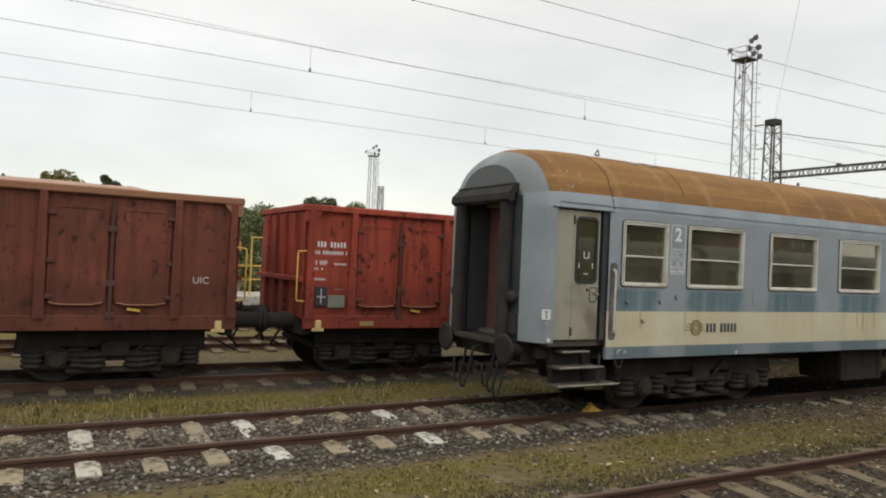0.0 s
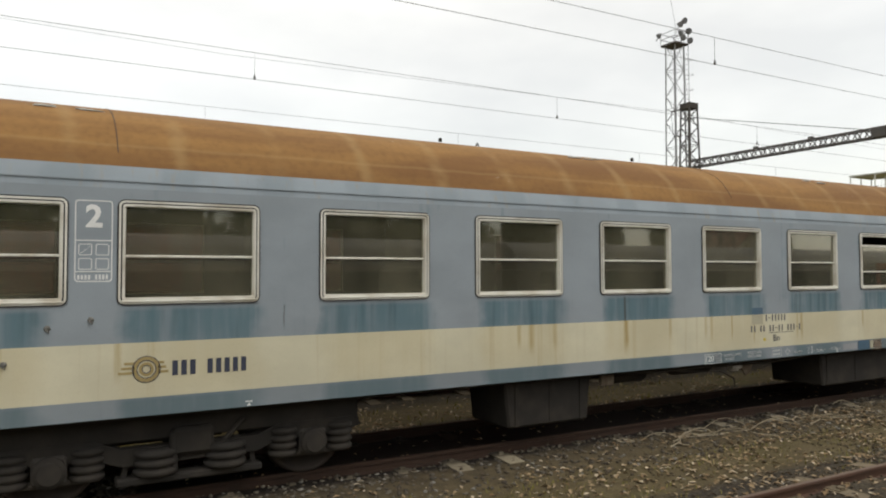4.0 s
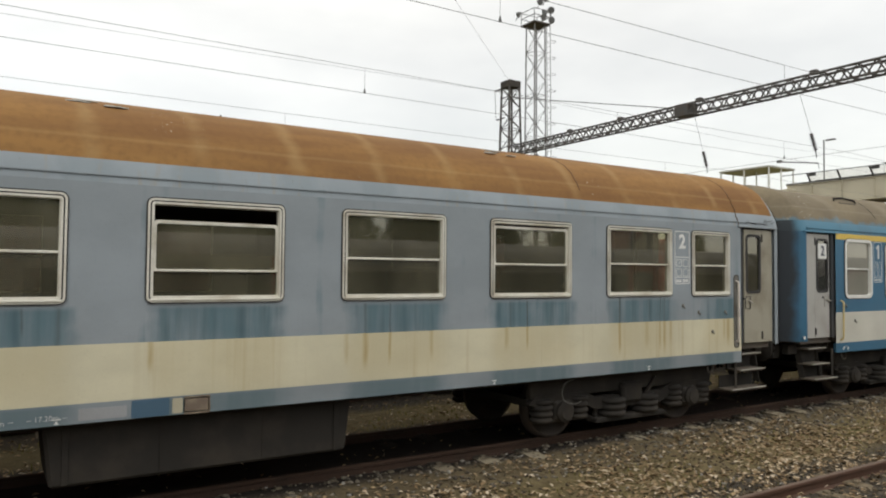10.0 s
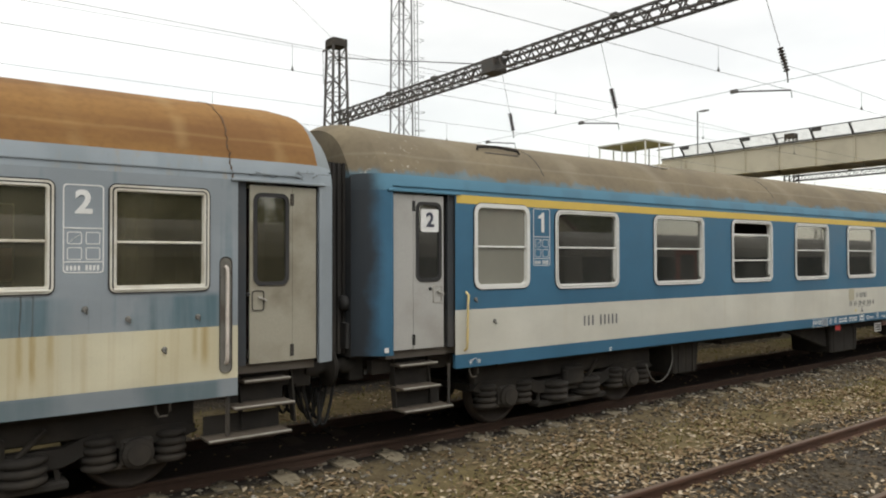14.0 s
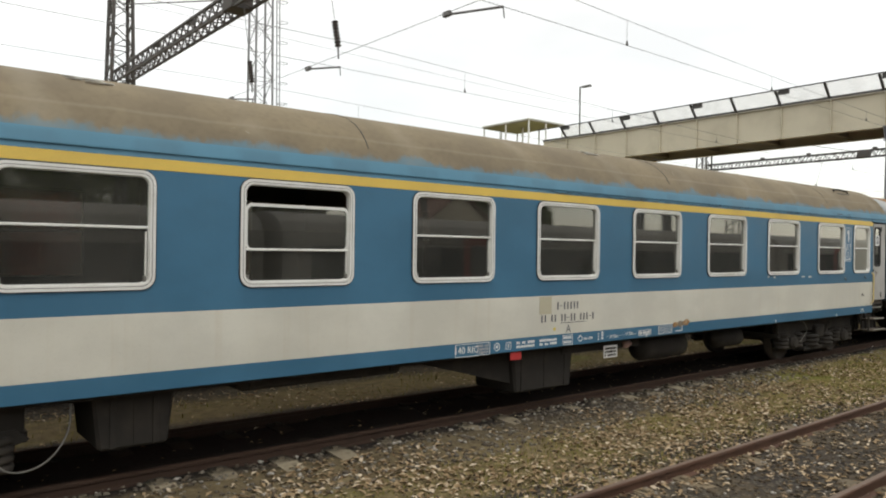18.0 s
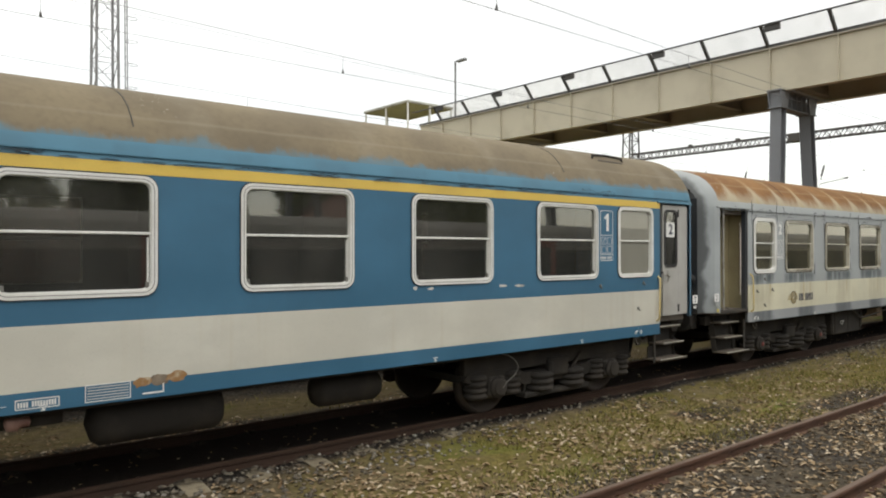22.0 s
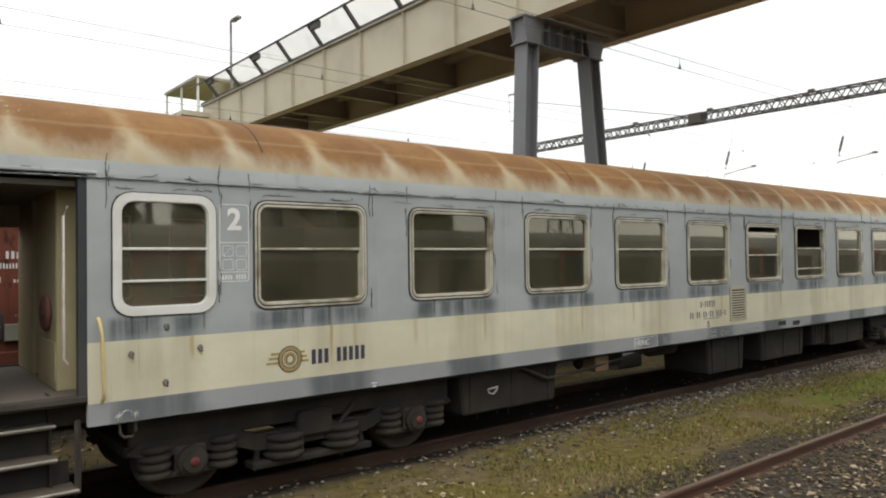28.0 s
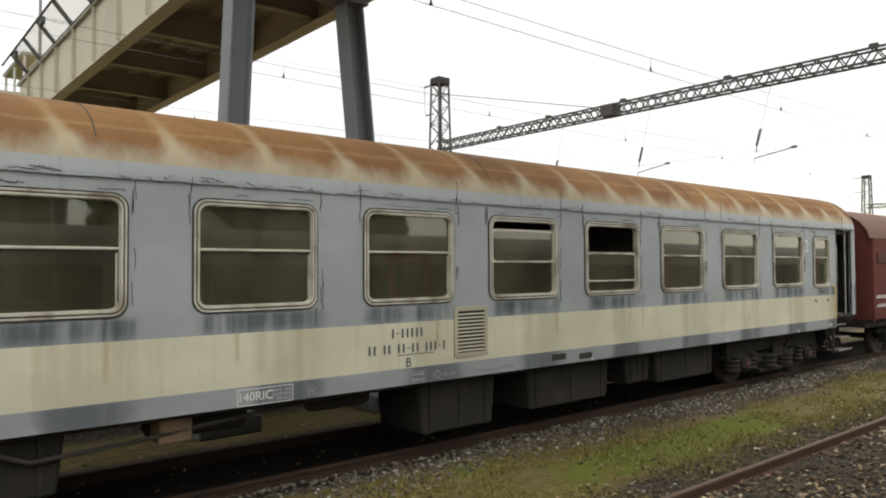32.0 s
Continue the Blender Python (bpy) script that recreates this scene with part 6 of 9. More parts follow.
    for x0, x1, z, r in spec["tanks"]:
        part("air_tank", Mesh().lathe([(0.02, x0 - 0.06), (r * 0.8, x0), (r, x0 + 0.07), (r, x1 - 0.07), (r * 0.8, x1), (0.02, x1 + 0.06)], (0, -0.85, z), 0, 16), under_dark, c, "cylindrical air tank")
    for cx, base in spec["bogies"]:
        bogie(c, cx, base, spec.get("hub"))
    # doors and steps
    for k, (a, b) in enumerate(doors):
        if spec["door_kind"] == "open":
            continue
        leaf_door(c, a + (0.02 if k == 0 else 0.10), b - (0.10 if k == 0 else 0.02), k == 1, spec["door_mat"], spec["door_pane"], spec.get("sticker", False))
        j = Mesh().box(b - 0.10 if k == 0 else a, b if k == 0 else a + 0.10, -HALF + 0.03, -HALF + 0.09, 1.42, 3.39)
        part("door_jamb", narrowed(j, L), end_dark, c)
    for k, (a, b) in enumerate(doors):
        steps(c, a + 0.14 if k == 0 else a + 0.1, b - 0.24 if k == 0 else b - 0.2, spec["steps"], k == 1)
    # near windows
    for a, b, z0, z1, *more in wins:
        opt = dict(more[0]) if more else {}
        window(c, a, b, z0, z1, spec["mid"], opt.pop("radius", spec["radius"]), opt.pop("frame", spec["frame"]), opt.pop("pane", spec["pane"]), seal=opt.pop("seal", spec.get("seal", 0)), latch=opt.pop("latch", spec["paint"] is not paint_a), **opt)
        far_window(c, a, b, z0, z1, spec["mid"])
    return c


def row(starts, width, z0, z1, special=()):
    sp = dict(special)
    return [(x, x + width, z0, z1, *([sp[i]] if i in sp else [])) for i, x in enumerate(starts)]


coach_a = coach({
    "x": 6.05, "length": 26.2, "label": "faded blue-grey passenger coach with cream band and rust-orange roof", "band_label": "stained cream band with rust runs", "roof_label": "rust-orange weathered roof",
    "windows": [(1.655, 2.645, 2.25, 3.275)] + row((3.10, 5.195, 7.275, 9.36, 11.45, 13.55, 15.65, 17.74, 19.83, 21.92), 1.395, 2.245, 3.28, {6: {"drop": 0.16}, 8: {"drop": 0.035}}) + [(23.79, 24.74, 2.24, 3.275, {"pane": pane_dusty})],
    "doors": [(0.375, 1.39), (25.05, 26.0)], "band": (1.31, 1.86), "skirt": 1.125, "roof_z": 3.63, "seam": 3.475, "rise": 0.985, "seam_mat": paint_a,
    "paint": paint_a, "cream": cream_a, "skirt_paint": skirt_a, "cant": cant_a, "dome": dome_worn, "roof": roof_a, "corridor": (-HALF + 0.08, 0.55),
    "frame": chrome, "pane": pane_old, "mid": 2.725, "radius": 0.06, "seal": 0.013, "door_kind": "leaf", "door_mat": door_cream, "door_pane": pane_dusty, "lead": 0.06, "droop": 0.10, "roof_from": 0.20, "inset": 0.44, "inset_right": 0.07,
    "boxes": [(7.88, 9.4, 0.45, 1.12, -1.15, -0.2), (14.8, 18.0, 0.48, 1.1, -1.15, -0.1)], "tanks": [(9.9, 10.7, 0.98, 0.12), (11.3, 12.2, 1.0, 0.10)],
    "bogies": [(3.88, 2.7), (22.75, 2.75)], "steps": (1.25, 1.02, 0.76)})
coach_b = coach({
    "x": 32.62, "length": 25.67, "label": "blue and grey-white first class coach with yellow stripe and brown roof", "band_label": "grey-white painted band", "roof_label": "brown-grey dusty roof",
    "windows": [(1.69, 2.69, 2.15, 3.30, {"pane": pane_frost, "latch": False})] + row((3.20, 5.472, 7.735, 9.99, 12.23, 14.49, 16.74, 18.985, 21.26), 1.395, 2.12, 3.27, {2: {"drop": 0.20}}) + [(23.16, 24.13, 2.12, 3.28, {"pane": pane_frost, "latch": False})],
    "doors": [(0.43, 1.38), (24.34, 25.27)], "band": (1.31, 1.89), "skirt": 1.13, "roof_z": 3.60, "seam": 3.46, "rise": 0.86, "seam_mat": cant_b,
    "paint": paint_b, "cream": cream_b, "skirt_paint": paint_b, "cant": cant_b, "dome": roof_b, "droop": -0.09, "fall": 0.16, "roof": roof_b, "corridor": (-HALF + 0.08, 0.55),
    "frame": white_frame, "pane": pane_clear, "mid": 2.72, "radius": 0.13, "seal": 0.010, "door_kind": "leaf", "door_mat": door_grey, "door_pane": pane_clear, "sticker": True,
    "boxes": [(6.38, 7.19, 0.52, 1.12, -1.1, -0.2), (7.82, 10.12, 0.95, 1.12, -1.1, -0.2), (12.07, 13.42, 0.44, 1.1, -1.1, -0.2)], "tanks": [(15.42, 16.72, 0.85, 0.24), (17.92, 18.82, 0.85, 0.2)],
    "bogies": [(3.9, 2.7), (22.07, 2.62)], "steps": (1.24, 0.96, 0.69)})
coach_c = coach({
    "x": 58.62, "length": 25.15, "label": "worn grey-blue passenger coach with dirty cream band and streaked rusty roof", "band_label": "dirty cream band with dark runs", "roof_label": "streaked rust roof, pale along the edge",
    "windows": [(1.58, 2.54, 2.10, 3.24, {"pane": pane_old, "latch": False, "extra_bar": 2.42, "frame": white_frame, "width": 0.075, "radius": 0.17, "seal": 0.01})] + row([2.95 + 1.967 * i for i in range(10)], 1.35, 2.105, 3.215, {5: {"drop": 0.11}, 6: {"drop": 0.4}}) + [(22.5, 23.34, 2.06, 3.18, {"latch": False})],
    "doors": [(0.33, 1.37), (23.67, 24.55)], "band": (1.335, 1.88), "skirt": 1.135, "roof_z": 3.52, "seam": 3.36, "rise": 0.74, "seam_mat": paint_c,
    "paint": paint_c, "cream": cream_c, "skirt_paint": skirt_c, "cant": paint_c, "dome": paint_c, "roof": roof_c, "corridor": (-HALF + 0.08, 0.55),
    "frame": frame_old, "pane": pane_dusty, "mid": 2.72, "radius": 0.13, "seal": 0.015, "door_kind": "open", "door_mat": inside_cream, "door_pane": pane_clear,
    "boxes": [(5.9, 7.8, 0.52, 1.08, -1.15, -0.2), (11.8, 13.15, 0.42, 1.08, -1.15, -0.2), (13.76, 15.65, 0.48, 1.08, -1.15, -0.2), (16.1, 16.85, 0.6, 1.08, -1.1, -0.3), (16.9, 18.8, 0.54, 1.08, -1.15, -0.2)], "tanks": [(8.6, 9.6, 0.95, 0.14), (10.4, 11.2, 0.98, 0.12)],
    "bogies": [(3.8, 2.8), (21.4, 2.75)], "hub": red_hub, "steps": (1.18, 0.90, 0.62)})

# painted marks and fittings
part("yellow_stripe", Mesh().box(1.40, 24.34, -HALF - 0.004, -HALF + 0.01, 3.285, 3.395), yellow_line, coach_b, "yellow first class stripe")
class_panel(coach_a, 2.71, 3.045, 2.47, 3.27, "2", white_paint, 0.011)
class_panel(coach_a, 23.39, 23.74, 2.43, 3.26, "2", white_paint, 0.011)
class_panel(coach_b, 2.77, 3.10, 2.46, 3.27, "1", white_paint)
class_panel(coach_b, 22.72, 23.04, 2.40, 3.20, "1", white_paint)
class_panel(coach_c, 2.58, 2.89, 2.39, 3.17, "2", white_paint, 0.008)
lettering("2", 0.38, white_paint, coach_c, 22.2, -HALF - 0.004, 2.95)
emblem(coach_a, 3.11, 4.40, 1.46, 1.72, gold_ink, blue_ink, 3, 0.38)
emblem(coach_b, 3.3, 4.62, 1.50, 1.76, None, grey_ink, 8, 0.68)
emblem(coach_c, 3.07, 4.30, 1.42, 1.69, gold_ink, blue_ink, 3, 0.38)
numbers(coach_a, 12.55, 13.88, 1.40, 1.86, "Bo", grey_ink, 11)
numbers(coach_b, 12.32, 13.54, 1.32, 1.80, "A", grey_ink, 21)
numbers(coach_c, 10.86, 12.04, 1.34, 1.82, "B", grey_ink, 31)
niche_rail(coach_a, 1.50, 1.50, 2.52, under_grey)
niche_rail(coach_a, 24.92, 1.45, 2.50, under_grey)
bent_rail(coach_b, 1.53, 1.36, 2.12, 0.03)
bent_rail(coach_b, 24.25, 1.36, 2.12, 0.03)
bent_rail(coach_c, 1.49, 1.35, 2.10, -0.03)
bent_rail(coach_c, 23.5, 1.35, 2.10, -0.03)

# ---- coach fittings, painted marks, stains and damage ----
FACE = -HALF - 0.004


def caption(mesh, material, parent):
    """A row of tiny strokes for text too small to pick apart."""
    return tagged(part("caption", mesh, material, parent), "tiny worn painted caption", kind="stuff")



def hooks(parent, spots):
    """Small bolted eyes on the side wall."""
    for x, z in spots:
        m = Mesh().lathe([(0.026, 0.004), (0.030, 0.0), (0.026, -0.012), (0.012, -0.016)], (x, -HALF, z), 1, 10)
        m.pipe([(x - 0.012, -HALF - 0.01, z - 0.005), (x - 0.012, -HALF - 0.035, z - 0.02), (x + 0.012, -HALF - 0.035, z - 0.03), (x + 0.012, -HALF - 0.01, z - 0.04)], 0.007, 5)
        part("tie_eye", m, eye_steel, parent, "small dull steel eye on the side")


def plate(parent, x0, x1, z0, z1, material, name="plate", label="", y=FACE, thick=0.004, r=0.01):
    return part(name, Mesh().prism(rounded(x0, x1, z0, z1, r, 2), 1, y, y + thick), material, parent, label)


def arc_mark(parent, x, z, r=0.072):
    """A white arc with a spread arrow at both ends."""
    pts = [(x + 0.62 * r * math.cos(radians(a)), FACE, z - 0.015 + 0.55 * r * math.sin(radians(a))) for a in range(15, 166, 25)]
    m = Mesh()
    for p, q in zip(pts, pts[1:]):
        m.bar(p, q, 0.003, 0.015, (0, 1, 0))
    for s in (-1, 1):
        for a in (20, 80, 140):
            d = (0.036 * math.cos(radians(a)), 0.036 * math.sin(radians(a)))
            m.bar((x + s * r - d[0], FACE, z - 0.02 - d[1]), (x + s * r + d[0], FACE, z - 0.02 + d[1]), 0.003, 0.010, (0, 1, 0))
    part("jacking_mark", m, white_paint, parent, "white double arrow arc mark")


def frame_mark(parent, x0, x1, z0, z1, t=0.007, material=None):
    m = Mesh()
    ring(m, rounded(x0, x1, z0, z1, 0.004, 1), rounded(x0 + t, x1 - t, z0 + t, z1 - t, 0.002, 1), FACE, FACE + 0.003)
    return part("mark_frame", m, material or white_paint, parent, "thin painted frame")


def load_table(parent, x, z, text, number_bars=True):
    """The speed and traffic box with its grey text block."""
    f = frame_mark(parent, x, x + 0.62, z - 0.085, z + 0.085)
    lettering(text, 0.128 if len(text) > 3 else 0.155, white_paint, f, x + 0.195 if len(text) > 3 else x + 0.14, FACE, z)
    b = Mesh()
    for k in range(3):
        bars(b, x + 0.38, x + 0.60, z - 0.065 + 0.045 * k, z - 0.03 + 0.045 * k, FACE + 0.003, 11, 0.25, 40 + k)
    caption(b, text_grey, f)
    return f


def diamond_mark(parent, x, z, ink):
    sides = ((1, 0), (0, 1), (-1, 0), (0, -1))
    d = ring(Mesh(), [(x + 0.07 * c, z + 0.055 * v) for c, v in sides], [(x + 0.055 * c, z + 0.042 * v) for c, v in sides], FACE, FACE + 0.003)
    part("diamond_mark", d, ink, parent, "white diamond outline")


def sweep(points, n=5):
    """A smooth run through a few points."""
    p = [Vector(q) for q in points]
    p = [p[0] * 2 - p[1]] + p + [p[-1] * 2 - p[-2]]
    out = []
    for a, b, c, d in zip(p, p[1:], p[2:], p[3:]):
        for i in range(n):
            t = i / n
            out.append(tuple(0.5 * (2 * b + (c - a) * t + (2 * a - 5 * b + 4 * c - d) * t * t + (3 * b - a - 3 * c + d) * t ** 3)))
    return out + [tuple(p[-2])]


def skirt_marks(parent, x, z, ink=None):
    """White marks along the skirt: arrow ring, letter box, depot text, length and pivot marks."""
    ink = ink or white_paint
    ringm = Mesh()
    ring(ringm, [(x + 0.055 * math.cos(a), z + 0.055 * math.sin(a)) for a in np.linspace(0, 6.28, 18, False)], [(x + 0.045 * math.cos(a), z + 0.045 * math.sin(a)) for a in np.linspace(0, 6.28, 18, False)], FACE, FACE + 0.003)
    ringm.prism([(x - 0.03, z), (x + 0.015, z + 0.025), (x + 0.015, z - 0.025)], 1, FACE, FACE + 0.003)
    part("ring_mark", ringm, ink, parent, "white ring with an arrowhead")
    frame_mark(parent, x + 0.17, x + 0.27, z - 0.05, z + 0.05, 0.007, ink)
    part("small_bar", Mesh().box(x + 0.212, x + 0.228, FACE, FACE + 0.003, z - 0.025, z + 0.03), ink, parent)
    for k, (a, b) in enumerate(((0.38, 0.75), (0.85, 1.22))):
        for j in (0, 1):
            caption(bars(Mesh(), x + a, x + b, z - 0.045 + 0.055 * j, z - 0.01 + 0.055 * j, FACE + 0.003, 10, 0.25, 7 + k + j), ink, parent)
    frame_mark(parent, x + 1.35, x + 1.57, z - 0.075, z + 0.075, 0.007, ink)
    caption(bars(Mesh(), x + 1.37, x + 1.55, z - 0.05, z - 0.01, FACE + 0.003, 4, 0.3, 17), ink, parent)
    caption(bars(Mesh(), x + 1.37, x + 1.55, z + 0.015, z + 0.055, FACE + 0.003, 4, 0.3, 18), ink, parent)
    diamond_mark(parent, x + 1.75, z, ink)
    lettering("KE-GPR", 0.062, ink, parent, x + 1.94, FACE, z - 0.01)
    for k in range(3):
        part("tick", Mesh().box(x + 2.17, x + 2.195, FACE, FACE + 0.003, z - 0.05 + 0.045 * k, z - 0.03 + 0.045 * k), ink, parent)
        part("tick", Mesh().box(x + 2.255, x + 2.30, FACE, FACE + 0.003, z - 0.045 + 0.045 * k, z - 0.015 + 0.045 * k), ink, parent)
    lettering("24.50m", 0.075, ink, parent, x + 2.57, FACE, z - 0.02)
    lettering("17.20m", 0.075, ink, parent, x + 2.97, FACE, z)
    for q in (2.40, 2.73, 2.81, 3.13):
        part("length_arrow", Mesh().bar((x + q - 0.025, FACE, z - 0.01), (x + q + 0.025, FACE, z - 0.01), 0.003, 0.009, (0, 1, 0)), ink, parent)


def end_label(parent, x, z, note=""):
    """A white end label with a small lamp sign and a note under it."""
    lb = plate(parent, x, x + 0.16, z, z + 0.15, white_paint, "end_label", "white square label with a small sign")
    m = Mesh().box(x + 0.072, x + 0.088, FACE - 0.003, FACE - 0.001, z + 0.03, z + 0.12).box(x + 0.04, x + 0.12, FACE - 0.003, FACE - 0.001, z + 0.11, z + 0.122).box(x + 0.05, x + 0.11, FACE - 0.003, FACE - 0.001, z + 0.025, z + 0.035)
    part("sign", m, blue_ink, lb)
    if note:
        lettering(note, 0.085, text_pale, parent, x + 0.08, FACE, z - 0.055)
    else:
        caption(bars(Mesh(), x + 0.02, x + 0.12, z - 0.09, z - 0.035, FACE, 3, 0.25, 3), white_paint, parent)


def jagged(parent, x0, x1, z, seed, breaks=0.03):
    """One long broken black seam line."""
    q = random.Random(seed)
    m, x, zz = Mesh(), x0, z
    while x < x1:
        l = q.uniform(0.04, 0.13)
        zn = z + q.uniform(-0.007, 0.007)
        if q.random() > breaks:
            m.bar((x, FACE - 0.011, zz), (x + l + 0.004, FACE - 0.011, zn), 0.004, q.uniform(0.009, 0.019), (0, 1, 0))
        x, zz = x + l, zn
    return tagged(part("seam_line", m, seam_black, parent), "cracked black sealant line along the seam", kind="stuff")


def cracks(parent, x0, x1, z, count, seed, spread=0.05, upright=False):
    """Cracked sealant: thin wandering lines that start at a seam, with a short branch."""
    q = random.Random(seed)
    m = Mesh()

    def wander(p, d, steps, rise):
        for k in range(steps):
            if upright:
                r = (p[0] + q.uniform(-0.010, 0.010), FACE, p[2] + d * q.uniform(0.02, 0.05))
            else:
                r = (p[0] + d * q.uniform(0.015, 0.05), FACE, min(z + spread, max(z - 0.4 * spread, p[2] + q.choice((-1, 1, 1)) * rise * q.uniform(0.0, 0.022))))
            m.bar(p, r, 0.004, q.uniform(0.003, 0.0065), (0, 1, 0))
            p = r
            if q.random() < 0.2:
                m.bar(p, (p[0] + q.uniform(-0.012, 0.012), FACE, p[2] + q.uniform(0.01, 0.03) * rise), 0.004, 0.004, (0, 1, 0))
        return p

    for i in range(count):
        x = x0 + (x1 - x0) * (i + q.random()) / count
        wander((x, FACE, z + (q.uniform(-0.35, 1) * spread if upright else q.choice((0.0, 0.0, 0.4 * spread)))), q.choice((-1, 1)), q.randint(4, 9), q.choice((-0.5, 1, 1)))
    tagged(part("seam_cracks", m, seam_black, parent), "cracked black sealant along the seam", kind="stuff")


hooks(coach_a, [(x - 6.05, z) for x, z in ((8.91, 2.10), (7.84, 2.01), (8.54, 2.03), (8.19, 1.71), (29.63, 2.09), (30.01, 1.98), (30.68, 1.97), (30.35, 1.66))])
hooks(coach_b, [(1.72, 2.02), (2.05, 1.72), (22.72, 2.0), (23.87, 2.02), (23.72, 1.6)])
hooks(coach_c, [(x - 58.80, z) for x, z in ((60.86, 1.99), (60.54, 1.75), (61.18, 1.76), (60.85, 1.46))] + [(22.6, 1.78), (23.2, 1.78), (22.9, 1.98)])
for x in (1.715,):
    arc_mark(coach_a, x, 1.25)
for x in (1.7, 23.72):
    arc_mark(coach_b, x, 1.22)
for x in (1.70, 23.3):
    arc_mark(coach_c, x, 1.22)
for c in (coach_a, coach_b, coach_c):
    L = c["length"]
    for x in (4.4, 14.9, L - 6.3, L - 3.4):
        part("jack_mark", Mesh().box(x - 0.035, x + 0.035, FACE, FACE + 0.003, 1.175, 1.187).prism([(x, 1.17), (x + 0.022, 1.135), (x - 0.022, 1.135)], 1, FACE, FACE + 0.003), white_paint, c)
    for x in (1.72, L - 1.9):
        part("lifting_eye", Mesh().pipe([(x - 0.07, -HALF + 0.06, 1.13), (x - 0.07, -HALF + 0.04, 1.04), (x - 0.04, -HALF + 0.04, 0.99), (x + 0.04, -HALF + 0.04, 0.99), (x + 0.07, -HALF + 0.04, 1.04), (x + 0.07, -HALF + 0.06, 1.13)], 0.014, 6), under_grey, c, "hanging steel towing eye")
end_label(coach_a, 0.15, 1.73, "19t")
end_label(coach_b, 25.37, 1.60)
end_label(coach_c, 0.115, 1.60, "28t")
plate(coach_a, 0.26, 0.32, 1.40, 1.46, white_paint, "small_label", "small pale corner label")
plate(coach_b, 0.30, 0.36, 1.42, 1.48, white_paint, "small_label", "small pale corner label")
plate(coach_c, 0.20, 0.27, 1.40, 1.46, mark_yellow, "small_label", "small yellow corner label")
# coach a
load_box = frame_mark(coach_a, 11.47, 11.85, 1.125, 1.275)
lettering("120", 0.14, white_paint, load_box, 11.575, FACE, 1.20)
for k in range(3):
    caption(bars(Mesh(), 11.69, 11.83, 1.15 + 0.04 * k, 1.175 + 0.04 * k, FACE + 0.003, 9, 0.25, 40 + k), text_grey, load_box)
for text, x, z in (("HON\u00c1LLOM\u00c1S", 12.11, 1.235), ("HONOS", 12.04, 1.175), ("B\u00c9K\u00c9SCSABA", 12.65, 1.245), ("B\u00c9K\u00c9SCSABA", 12.65, 1.185)):
    lettering(text, 0.062, text_pale, coach_a, x, FACE, z)
mf = frame_mark(coach_a, 13.09, 13.34, 1.14, 1.29, 0.007, text_pale)
for k in (0, 1):
    caption(bars(Mesh(), 13.12, 13.31, 1.165 + 0.062 * k, 1.205 + 0.062 * k, FACE + 0.003, 5, 0.3, 17 + k), text_pale, mf)
diamond_mark(coach_a, 13.50, 1.215, text_pale)
lettering("KE-GPR", 0.062, text_pale, coach_a, 13.78, FACE, 1.19)
for k in range(3):
    part("tick", Mesh().box(14.06, 14.085, FACE, FACE + 0.003, 1.15 + 0.045 * k, 1.17 + 0.045 * k), text_pale, coach_a)
    part("tick", Mesh().box(14.15, 14.19, FACE, FACE + 0.003, 1.15 + 0.045 * k, 1.18 + 0.045 * k), text_pale, coach_a)
lettering("24.50m", 0.068, text_pale, coach_a, 14.39, FACE, 1.185)
lettering("17.20m", 0.068, text_pale, coach_a, 14.82, FACE, 1.195)
for q in (14.24, 14.54, 14.68, 14.97):
    part("length_arrow", Mesh().box(q - 0.02, q + 0.02, FACE, FACE + 0.003, 1.187, 1.193), text_pale, coach_a)
plate(coach_a, 15.08, 15.50, 1.15, 1.26, text_grey, "notice", "grey rubbed notice")
plate(coach_a, 15.54, 15.89, 1.13, 1.30, patch_blue, "repair_patch", "fresh blue overpaint patch")
plate(coach_a, 15.92, 16.02, 1.14, 1.29, patch_beige, "repair_patch", "scraped beige filler patch")
plate(coach_a, 16.03, 16.29, 1.12, 1.30, patch_brown, "repair_patch", "chipped brown filler patch")
frame_mark(coach_a, 16.03, 16.28, 1.14, 1.285, 0.010)
plate(coach_a, 12.60, 12.87, 1.70, 1.858, patch_beige, "repair_patch", "greyer overpainted square", FACE + 0.002)
plate(coach_a, 12.60, 12.87, 1.862, 1.97, patch_blue, "repair_patch", "dark blue overpainted square", FACE + 0.002)
plate(coach_a, 12.88, 12.94, 1.42, 1.47, mark_yellow, "yellow_square", "small yellow square")
part("valve_cap", Mesh().lathe([(0.05, -0.11), (0.085, -0.09), (0.09, 0.02), (0.06, 0.05), (0.055, 0.12), (0.03, 0.13)], (12.62, -1.05, 0.99), 0, 12), pale_scuff, coach_a, "dirty white rounded valve cap under the frame")
part("valve_lever", Mesh().prism([(12.78, 1.02), (13.12, 1.0), (13.02, 0.84), (12.93, 0.80)], 1, -1.02, -0.98), patch_brown, coach_a, "brown rusty lever plate under the frame")
part("valve_lever", Mesh().prism([(9.62, 1.1), (9.86, 1.1), (9.86, 0.9), (9.62, 0.9)], 1, -1.12, -1.06), patch_brown, coach_a, "brown rusty bracket plate under the frame")
part("pull_rod", Mesh().pipe([(11.2, -1.1, 1.0), (12.2, -1.12, 0.93), (12.5, -1.12, 0.8), (12.52, -1.12, 0.66)], 0.012, 6), under_grey, coach_a)
